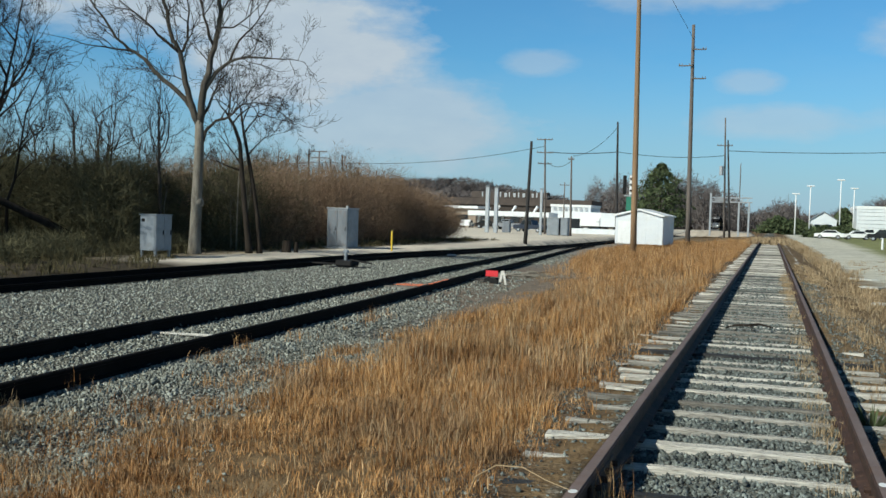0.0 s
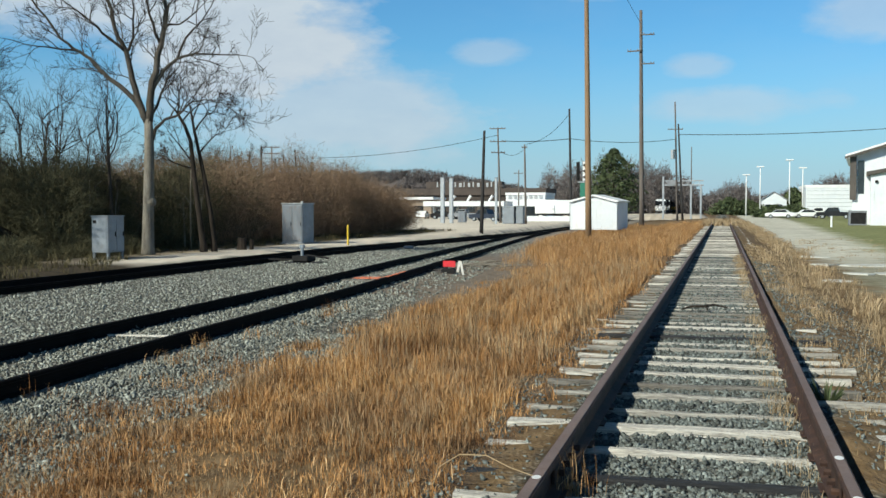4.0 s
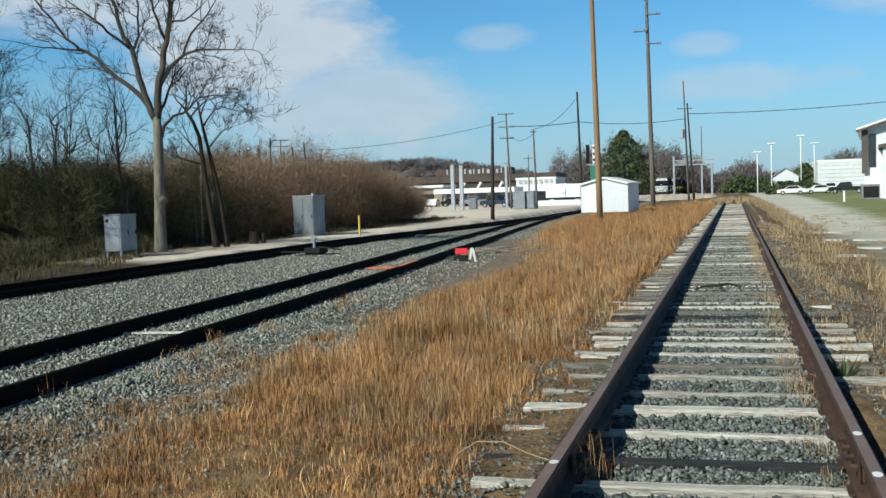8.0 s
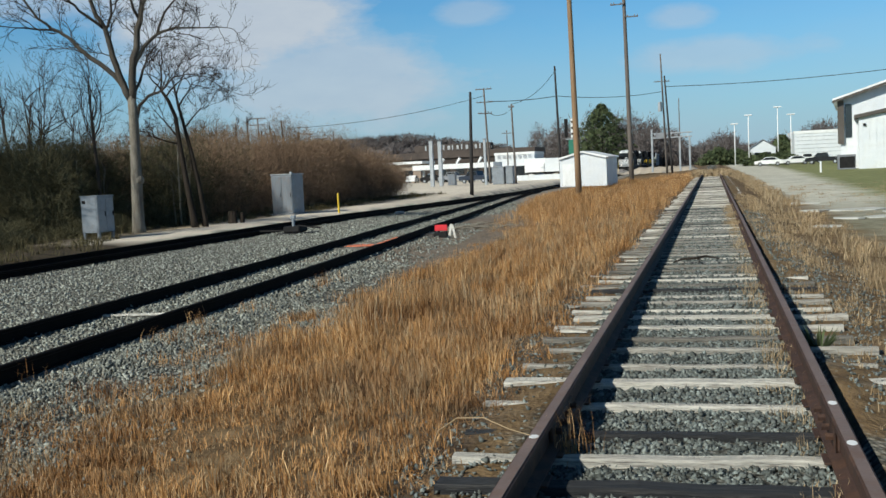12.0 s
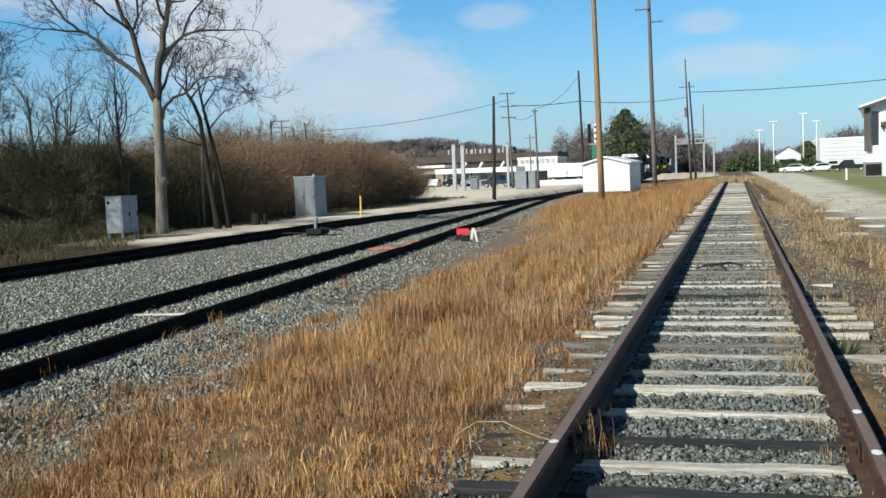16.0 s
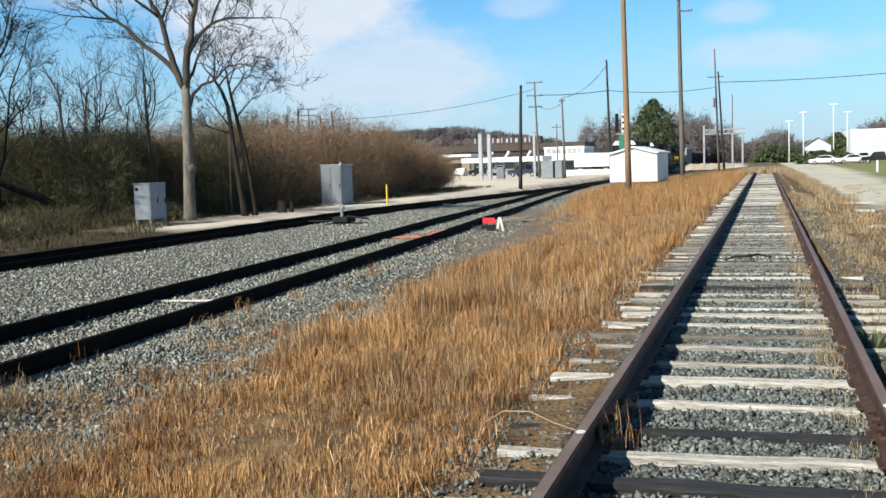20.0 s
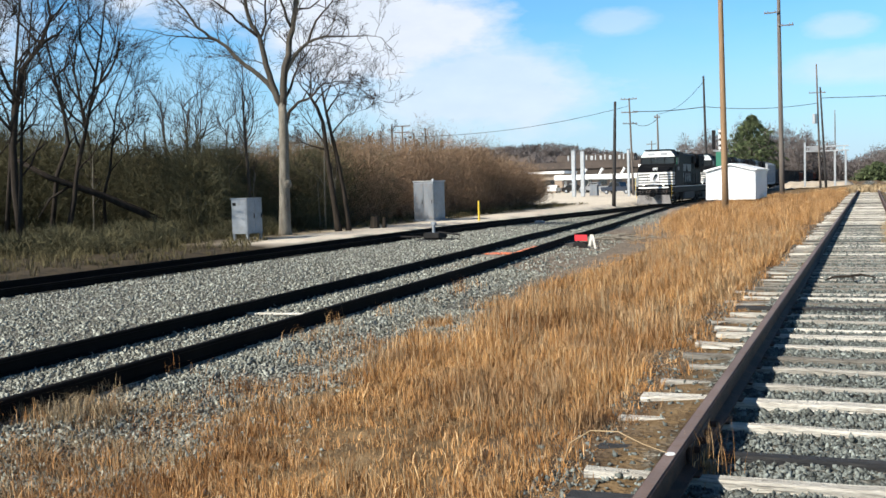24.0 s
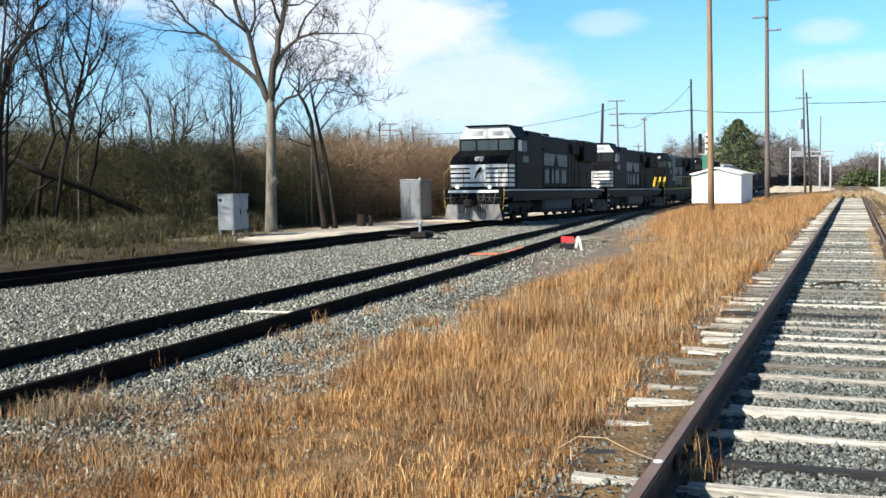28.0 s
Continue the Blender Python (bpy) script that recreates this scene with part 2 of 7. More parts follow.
M_STONE = surface("ballast_stone", (0.065, 0.069, 0.06), (0.42, 0.435, 0.38), 0.92, 0, 8, 60, (0.17, 0.14, 0.11), 0.6, 0.5, 0.01, 0.2, None, "island")
M_STONEDARK = surface("stained_ballast", (0.032, 0.037, 0.036), (0.27, 0.30, 0.28), 0.9, 0, 8, 60, (0.09, 0.085, 0.075), 0.6, 0.5, 0.01, 0.25, None, "island")
M_GRASS = None
M_STEEL = surface("galvanised_steel", (0.30, 0.32, 0.34), (0.47, 0.49, 0.51), 0.5, 0.35, 1.6, 40, (0.2, 0.17, 0.14), 0.35)
M_CASE = surface("grey_painted_case", (0.165, 0.185, 0.21), (0.29, 0.315, 0.34), 0.55, 0.1, 1.3, 30, (0.16, 0.15, 0.14), 0.5)
M_DARK = surface("dark_steel", (0.009, 0.009, 0.01), (0.028, 0.026, 0.025), 0.75, 0.0, 2, 40, spec=0.15)
M_WHITE = surface("white_paint", (0.70, 0.70, 0.69), (0.84, 0.84, 0.83), 0.55, 0, 0.9, 25, (0.45, 0.42, 0.37), 0.3)
M_YELLOW = surface("yellow_paint", (0.62, 0.42, 0.03), (0.78, 0.55, 0.06), 0.5, 0, 2, 30, (0.3, 0.2, 0.06), 0.4)
M_RED = surface("red_paint", (0.55, 0.02, 0.03), (0.75, 0.04, 0.05), 0.5, 0, 3, 30, (0.25, 0.03, 0.03), 0.3)
M_ORANGE = surface("orange_marking_paint", (0.62, 0.12, 0.04), (0.85, 0.24, 0.10), 0.8, 0, 5, 40, (0.25, 0.2, 0.17), 0.8)
M_POLE = surface("pine_pole", (0.22, 0.135, 0.075), (0.36, 0.235, 0.14), 0.85, 0, 1.5, 30, (0.13, 0.085, 0.055), 0.6, 0.6, 0.02, 0.2, (8, 8, 0.5))
M_POLEGREY = surface("old_pole", (0.10, 0.085, 0.075), (0.2, 0.17, 0.15), 0.9, 0, 1.5, 30, (0.07, 0.055, 0.045), 0.6, 0.6, 0.02, 0.2, (8, 8, 0.5))
M_POLEDARK = surface("tarred_pole", (0.018, 0.016, 0.016), (0.04, 0.036, 0.034), 0.8, 0, 1.5, 30, stretch=(8, 8, 0.5))
M_WIRE = surface("black_cable", (0.012, 0.012, 0.013), (0.03, 0.03, 0.03), 0.7)
M_BARK = surface("pale_bark", (0.105, 0.092, 0.075), (0.315, 0.285, 0.235), 0.95, 0, 1.2, 14, (0.09, 0.07, 0.055), 0.6, 0.9, 0.03, 0.1, (5, 5, 0.9))
M_BARKMID = surface("grey_limb_bark", (0.05, 0.043, 0.036), (0.165, 0.143, 0.118), 0.95, 0, 1.2, 14, (0.05, 0.04, 0.03), 0.6, 0.9, 0.03, 0.1, (5, 5, 0.9))
M_BARKDARK = surface("dark_bark", (0.018, 0.015, 0.012), (0.058, 0.046, 0.038), 0.95, 0, 1.2, 14, None, 0, 0.9, 0.03, 0.1, (5, 5, 0.9))
M_TWIGOLIVE = surface("grey_olive_twigs", (0.055, 0.052, 0.029), (0.15, 0.135, 0.077), 0.95, 0, 0.12, 3, None, 0, 0.0, 0.01, 0.1, None, "island")
M_LIMB = surface("limb_bark", (0.032, 0.026, 0.022), (0.10, 0.082, 0.068), 0.95, 0, 1.2, 14, None, 0, 0.9, 0.03, 0.1, (5, 5, 0.9))
M_TWIG = surface("dry_twigs", (0.145, 0.097, 0.064), (0.365, 0.252, 0.168), 0.95, 0, 0.12, 3, None, 0, 0.0, 0.01, 0.1, None, "island")
# distance haze is mixed into this twig colour: greyer and paler
M_TWIGFAR = surface("far_woods", (0.095, 0.083, 0.082), (0.19, 0.166, 0.158), 0.95, 0, 0.03, 0.6, None, 0, 0.0, 0.01, 0.05, None, "island")
M_PINE = surface("pine_needles", (0.038, 0.056, 0.027), (0.11, 0.132, 0.06), 0.8, 0, 0.4, 4, None, 0, 0, 0.01, 0.2, None, "island")
M_BLACK = surface("black_engine_paint", (0.0028, 0.0034, 0.0046), (0.006, 0.007, 0.0088), 0.6, 0, 0.8, 20, (0.013, 0.012, 0.011), 0.5, 0.1, 0.004, 0.08)
M_GLASS = surface("dark_glass", (0.015, 0.018, 0.02), (0.03, 0.035, 0.04), 0.08, 0, 1, 10, bump=0.0, spec=0.8)
M_GREYP = surface("grey_panel", (0.17, 0.18, 0.195), (0.27, 0.28, 0.295), 0.6, 0, 1, 20, (0.1, 0.09, 0.08), 0.5)
M_PLOW = surface("worn_plow", (0.16, 0.15, 0.15), (0.28, 0.27, 0.265), 0.6, 0.2, 2, 30, (0.14, 0.12, 0.1), 0.6)
M_HOPPER = surface("weathered_hopper", (0.035, 0.033, 0.035), (0.075, 0.068, 0.065), 0.8, 0, 0.7, 16, (0.13, 0.075, 0.05), 0.5)
M_BROWNCAR = surface("oxide_car", (0.12, 0.04, 0.028), (0.2, 0.075, 0.05), 0.8, 0, 0.7, 16, (0.07, 0.05, 0.04), 0.5)
M_GREYCAR = surface("grey_car", (0.30, 0.32, 0.34), (0.45, 0.47, 0.49), 0.7, 0, 0.7, 16, (0.2, 0.16, 0.13), 0.5)
M_TAN = surface("tan_roof", (0.22, 0.17, 0.13), (0.34, 0.27, 0.21), 0.85, 0, 0.8, 12)
M_BROWNROOF = surface("brown_roof", (0.045, 0.035, 0.03), (0.09, 0.07, 0.06), 0.85, 0, 0.5, 8)
M_SIDING = surface("white_metal_siding", (0.58, 0.61, 0.64), (0.76, 0.77, 0.77), 0.5, 0.0, 0.5, 12, (0.5, 0.48, 0.44), 0.3)
M_TRIM = surface("brown_trim", (0.055, 0.047, 0.04), (0.11, 0.093, 0.08), 0.7)
M_RUBBER = surface("tyre_rubber", (0.015, 0.015, 0.015), (0.035, 0.034, 0.033), 0.85)
M_LAMP = glow("lit_headlamp", (1.0, 0.93, 0.78), 3.0)
M_GREEN = surface("green_box_paint", (0.02, 0.12, 0.08), (0.04, 0.2, 0.13), 0.5)
M_OLIVEGRASS = surface("olive_dead_grass", (0.05, 0.044, 0.022), (0.155, 0.13, 0.068), 0.9, 0, 0.5, 4, None, 0, 0.0, 0.01, 0.1, None, "island")
M_TARGET = surface("scuffed_white", (0.5, 0.47, 0.42), (0.75, 0.72, 0.66), 0.7, 0, 3, 30, (0.2, 0.14, 0.09), 0.7)
# brick coloured dark to carry the shade seen beneath the fuel canopy
M_SHADEDBRICK = surface("dark_brick", (0.03, 0.024, 0.02), (0.065, 0.05, 0.042), 0.85, 0, 0.6, 12)
M_CASEDOOR = surface("weathered_case_door", (0.10, 0.117, 0.14), (0.21, 0.235, 0.265), 0.6, 0.1, 1.6, 25, (0.2, 0.13, 0.085), 0.5, stretch=(2, 2, 0.5))
M_LETTER = surface("faded_lettering", (0.12, 0.13, 0.14), (0.27, 0.28, 0.29), 0.7, 0, 1.2, 14, (0.03, 0.03, 0.032), 0.6)


def ground_material():
    k = Nodes("ground_surface", 0.95, 0, 0.15)
    pos = k.coord("World")
    sep = k.n("ShaderNodeSeparateXYZ")
    k.link(pos, sep.inputs[0])
    x, y, _ = sep.outputs
    wob = k.math("MULTIPLY", k.math("SUBTRACT", k.noise(0.45, 5, 0.65, "World"), 0.5), 1.0)
    wx = k.math("ADD", x, k.math("MULTIPLY", wob, 3.0))
    vor = k.n("ShaderNodeTexVoronoi", Scale=24.0)
    k.link(pos, vor.inputs["Vector"])
    fine, mid, big = k.noise(40, 3, 0.6, "World"), k.noise(3, 5, 0.6, "World"), k.noise(0.12, 4, 0.6, "World")
    cell = k.n("ShaderNodeSeparateColor")
    k.link(vor.outputs["Color"], cell.inputs[0])
    stone = k.ramp(cell.outputs[0], ((0.0, (0.085, 0.087, 0.075)), (0.5, (0.2, 0.197, 0.17)), (1.0, (0.40, 0.39, 0.34))))
    # shade in the crevices between stones, multiplied into the stone colour
    gap_shade = k.ramp(vor.outputs["Distance"], ((0.3, (1, 1, 1)), (0.75, (0.22, 0.21, 0.2))))
    stone = k.mix(1.0, stone, gap_shade, "MULTIPLY")
    straw = k.ramp(mid, ((0.3, (0.10, 0.065, 0.034)), (0.7, (0.26, 0.175, 0.09))))
    road = k.ramp(k.math("ADD", k.math("MULTIPLY", fine, 0.5), k.math("MULTIPLY", mid, 0.5)), ((0.35, (0.60, 0.525, 0.425)), (0.65, (0.80, 0.72, 0.60))))
    lawn = k.ramp(mid, ((0.35, (0.15, 0.165, 0.065)), (0.65, (0.30, 0.305, 0.14))))
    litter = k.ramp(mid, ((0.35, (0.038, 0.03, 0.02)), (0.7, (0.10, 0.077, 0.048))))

    def band(a, b, soft=0.4, src=wx):
        lo = k.math("MULTIPLY", k.math("SUBTRACT", src, a), 1 / soft, True)
        hi = k.math("MULTIPLY", k.math("SUBTRACT", b, src), 1 / soft, True)
        return k.math("MULTIPLY", lo, hi)

    # siding's grass edge drifts left beyond the turnout
    far = k.math("MULTIPLY", k.math("SUBTRACT", y, 20.0), 0.016, True)
    lim = k.math("SUBTRACT", -4.3, k.math("MULTIPLY", far, 9.0))
    c = straw
    left = k.math("MULTIPLY", k.math("SUBTRACT", lim, wx), 2.5, True)
    dusty = k.mix(k.math('MULTIPLY', k.math('MULTIPLY', k.math('SUBTRACT', y, 24.0), 0.04, True), 0.85), stone, k.ramp(k.math('ADD', k.math('MULTIPLY', fine, 0.5), k.math('MULTIPLY', mid, 0.5)), ((0.35, (0.19, 0.172, 0.148)), (0.65, (0.37, 0.342, 0.298)))))
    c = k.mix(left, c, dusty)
    bare = k.math("MULTIPLY", band(-9.2, -4.6, 0.8, x), k.math("MULTIPLY", k.math("MULTIPLY", k.math("SUBTRACT", y, 17.0), 0.3, True), k.math("MULTIPLY", k.math("SUBTRACT", 44.0, y), 0.15, True)))
    c = k.mix(k.math("MULTIPLY", bare, 0.75), c, k.ramp(mid, ((0.35, (0.135, 0.098, 0.07)), (0.68, (0.33, 0.26, 0.195)))))
    trackside = k.math("MULTIPLY", band(-2.2, 2.0, 0.2, x), k.math("SUBTRACT", 1.0, band(-1.28, 1.3, 0.15, x)))
    c = k.mix(k.math("MULTIPLY", trackside, k.math("ADD", 0.3, k.math("MULTIPLY", k.math("SUBTRACT", 0.0, x), 0.5, True))), c, k.ramp(mid, ((0.35, (0.075, 0.052, 0.034)), (0.7, (0.19, 0.135, 0.085)))))
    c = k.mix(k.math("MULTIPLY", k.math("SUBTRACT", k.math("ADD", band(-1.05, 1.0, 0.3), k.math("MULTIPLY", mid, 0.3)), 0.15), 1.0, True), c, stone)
    weedy = k.ramp(k.math("ADD", k.math("MULTIPLY", fine, 0.4), k.math("MULTIPLY", mid, 0.6)), ((0.35, (0.16, 0.155, 0.09)), (0.65, (0.36, 0.34, 0.25))))
    c = k.mix(k.math("MULTIPLY", band(2.8, 14.0, 0.9), 0.9), c, weedy)
    lot = k.ramp(k.math("ADD", k.math("MULTIPLY", fine, 0.5), k.math("MULTIPLY", mid, 0.5)), ((0.35, (0.48, 0.46, 0.38)), (0.65, (0.72, 0.69, 0.58))))
    worn = k.ramp(k.noise(0.5, 6, 0.7, "World"), ((0.34, (0.35, 0.35, 0.35)), (0.5, (1, 1, 1))))
    c = k.mix(k.math("MULTIPLY", worn, k.math("MULTIPLY", band(2.6, 9.5, 0.9), k.math("MULTIPLY", k.math("SUBTRACT", y, 27.0), 0.08, True))), c, lot)
    c = k.mix(k.math("MULTIPLY", k.math("SUBTRACT", wx, k.math("ADD", 6.0, k.math("MULTIPLY", k.math("SUBTRACT", y, 60.0), 0.03))), 0.6, True), c, lawn)
    c = k.mix(k.math("MULTIPLY", k.math("SUBTRACT", -19.0, wx), 1.6, True), c, road)
    rough = k.math("MULTIPLY", k.math("SUBTRACT", -21.6, wx), 0.9, True)
    rough = k.math("MULTIPLY", rough, k.math("MULTIPLY", k.math("SUBTRACT", 88.0, y), 0.12, True))
    c = k.mix(k.math("MULTIPLY", rough, 0.8), c, k.ramp(mid, ((0.35, (0.16, 0.115, 0.065)), (0.7, (0.42, 0.33, 0.21)))))
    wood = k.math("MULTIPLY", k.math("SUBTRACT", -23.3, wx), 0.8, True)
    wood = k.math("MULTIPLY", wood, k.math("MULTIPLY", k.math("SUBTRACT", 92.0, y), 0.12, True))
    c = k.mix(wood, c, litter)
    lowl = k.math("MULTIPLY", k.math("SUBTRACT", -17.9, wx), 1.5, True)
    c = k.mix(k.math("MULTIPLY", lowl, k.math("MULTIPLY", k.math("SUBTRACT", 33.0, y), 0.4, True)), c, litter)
    c = k.mix(k.math("MULTIPLY", k.math("SUBTRACT", y, 330.0), 0.02, True), c, litter)
    c = k.mix(0.3, c, k.ramp(big, ((0.3, (0.5, 0.48, 0.45)), (0.7, (1.0, 1.0, 1.0)))), "MULTIPLY")
    k.color(c)
    k.bump(k.math("ADD", vor.outputs["Distance"], fine), 0.5, 0.03)
    return k.mat


def grass_material(name="dry_grass", pale=0.0):
    k = Nodes(name, 0.85, 0, 0.2)
    r = k.n("ShaderNodeNewGeometry").outputs["Random Per Island"]
    big = k.noise(0.7, 4, 0.6, "World")
    c = k.ramp(r, ((0.0, (0.18, 0.092, 0.036)), (0.35, (0.37, 0.195, 0.073)), (0.75, (0.54, 0.315, 0.132)), (1.0, (0.72, 0.52, 0.30))))
    c = k.mix(1.0, c, k.ramp(big, ((0.33, (0.6, 0.52, 0.48)), (0.62, (1.15, 1.12, 1.05)))), "MULTIPLY")
    c = k.mix(k.ramp(k.noise(0.9, 5, 0.7, "World"), ((0.5, (0, 0, 0)), (0.64, (0.6, 0.6, 0.6)))), c, k.ramp(r, ((0.0, (0.11, 0.085, 0.055)), (1.0, (0.42, 0.34, 0.23)))))
    c = k.mix(1.0, c, k.ramp(k.noise(2.6, 4, 0.65, "World"), ((0.36, (0.62, 0.6, 0.6)), (0.6, (1.14, 1.14, 1.14)))), "MULTIPLY")
    c = k.mix(pale, c, k.ramp(r, ((0.0, (0.17, 0.125, 0.07)), (1.0, (0.46, 0.38, 0.25)))))
    k.color(c)
    return k.mat


M_GROUND, M_GRASS, M_PALEGRASS = ground_material(), grass_material(), grass_material("pale_dry_grass", 0.75)

# ---- the lie of the land ----
X_MAIN = -17.1


def main_z(y):
    """Top of the main line's ties; the line falls a little beyond the signal case."""
    return float(np.interp(y, [45, 95], [-0.54, -0.93]))


SIDE_PLAN = ([-12, 8, 20, 33, 45, 56, 70, 85, 100, 112], [-5.9, -7.05, -7.9, -9.15, -10.7, -12.1, -13.9, -15.6, -16.9, -17.1])
SIDE_Y = np.arange(-12, 130, 1.0)
SIDE_X = np.mean([np.interp(SIDE_Y + d, *SIDE_PLAN) for d in (-5, -2.5, 0, 2.5, 5)], axis=0)


def side_x(y):
    """Centre of the siding, which swings over to the main line."""
    return float(np.interp(y, SIDE_Y, SIDE_X))


def side_z(y):
    return float(np.interp(y, [30, 95], [-0.25, -0.92]))


def ground_z(x, y):
    sx, sz = side_x(y), side_z(y)
    xs = [-3000, -300, -60, -30, -24, -20.0, -19.0, -15.2, sx - 2.0, sx - 1.3, sx + 1.3, sx + 2.0, -2.2, -1.5, -0.9, -0.8, 0.8, 0.88, 1.5, 2.3, 4, 40, 3000]
    mz = main_z(y)
    tz = float(np.interp(y, [7, 13], [-0.055, -0.03]))
    ol = float(np.interp(y, [4.6, 5.6, 7.4, 9.8], [-0.06, 0.006, 0.004, tz])) + 0.012 * noise.noise((y * 2.2, 0.0, 44.0))     # dirt banked against the outer sides of the rails
    orr = float(np.interp(y, [7.6, 8.3, 12.6, 14], [0.05, tz - 0.004, tz - 0.004, 0.05])) + (0.02 if 8 < y < 13 else 0.035) * noise.noise((y * 0.9, 0.0, 40.0))    # tie ends bare for a stretch
    zs = [6, 0.5, -0.5, -0.55, -0.46, -0.45, mz - 0.015, mz - 0.015, sz - 0.2, sz - 0.015, sz - 0.015, sz - 0.12, -0.16, tz - 0.01, ol, tz, tz, orr, tz - 0.01, -0.2, -0.2, -0.2, 4]
    if sx - 2.0 < -15.0:
        xs[8] = -15.1
        zs[8] = mz - 0.02
    for i in range(1, len(xs)):
        xs[i] = max(xs[i], xs[i - 1] + 0.01)
    return float(np.interp(x, xs, zs)) + 0.02 * noise.noise((x * 0.9, y * 0.9, 3.0))


GX, GY = np.arange(-45, 8.01, 0.25), np.arange(-10, 175, 0.5)
GZ = None


def heights(x, y):
    """ground_z for arrays, from a fine table."""
    global GZ
    if GZ is None:
        GZ = np.array([[ground_z(a, b) for a in GX] for b in GY[:240]])
    fx = np.clip((np.asarray(x) - GX[0]) / 0.25, 0, len(GX) - 2)
    fy = np.clip((np.asarray(y) - GY[0]) / 0.5, 0, len(GZ) - 2)
    i, j = fx.astype(int), fy.astype(int)
    u, v = fx - i, fy - j
    return (GZ[j, i] * (1 - u) + GZ[j, i + 1] * u) * (1 - v) + (GZ[j + 1, i] * (1 - u) + GZ[j + 1, i + 1] * u) * v


def build_ground():
    xs = sorted(set([-3000, -1500, -700, -300, -150, -90, -60, -45, -36, -30, -27, *np.arange(-25, -2.4, 0.5).tolist(), *np.arange(-2.4, 2.5, 0.1).tolist(), *np.arange(2.5, 6.01, 0.5).tolist(), 7, 9, 12, 18, 30, 60, 150, 400, 1000, 3000]))
    ys = sorted(set([-300, -80, -30, -15, *np.arange(-8, 30, 0.6).tolist(), *np.arange(30, 120, 3.0).tolist(), *np.arange(120, 400, 20.0).tolist(), 450, 600, 900, 1400, 2200, 4000]))
    v = np.array([(x, y, ground_z(x, y)) for y in ys for x in xs])
    w = len(xs)
    i = np.arange(len(ys) - 1)[:, None] * w + np.arange(w - 1)[None, :]
    i = i.ravel()
    f = np.stack([i, i + 1, i + w + 1, i + w], 1)
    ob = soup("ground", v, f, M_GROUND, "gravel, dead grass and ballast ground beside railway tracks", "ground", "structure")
    ob.data.shade_smooth()


build_ground()

# ---- tracks ----
def rail_profile(h=0.18):
    return [(-0.07, 0), (0.07, 0), (0.07, 0.012), (0.012, 0.03), (0.012, h - 0.045), (0.037, h - 0.035), (0.037, h - 0.006), (0.028, h), (-0.028, h), (-0.037, h - 0.006), (-0.037, h - 0.035), (-0.012, h - 0.045), (-0.012, 0.03), (-0.07, 0.012)]


def rail_along(points, h=0.18):
    g = Mesh()
    prof = rail_profile(h)
    n = len(prof)
    for x, y, z in points:
        g.v.extend([(x + a, y, z + b) for a, b in prof])
    for i in range(len(points) - 1):
        for k in range(n):
            g.f.append((i * n + k, i * n + (k + 1) % n, (i + 1) * n + (k + 1) % n, (i + 1) * n + k))
    return g


def tie_mesh(seed, length=2.6, material=None):
    r = random.Random(seed)
    g = Mesh()
    nx = 9
    w = r.uniform(0.085, 0.155)
    pts = []
    for i in range(nx):
        x = -length / 2 + length * i / (nx - 1)
        dz = r.uniform(-0.008, 0.004)
        dy = r.uniform(-0.008, 0.008)
        pts += [(x, -w / 2 + dy, -0.15), (x, -w / 2 + dy - 0.002, -0.012 + dz), (x, -w / 2 + dy + 0.014, dz), (x, w / 2 + dy - 0.014, dz - 0.002), (x, w / 2 + dy, -0.014 + dz), (x, w / 2 + dy, -0.15)]
    fs = []
    for i in range(nx - 1):
        for k in range(5):
            fs.append((i * 6 + k, i * 6 + k + 1, i * 6 + 7 + k, i * 6 + 6 + k))
    fs += [(0, 1, 2, 3, 4, 5), tuple((nx - 1) * 6 + 5 - k for k in range(6))]
    g.add(pts, fs)
    return g.data("tie", material or M_TIE)


TIES = [tie_mesh(s) for s in range(5)]
TIES_DARK = [tie_mesh(s, material=M_TIEDARK) for s in range(20, 22)]


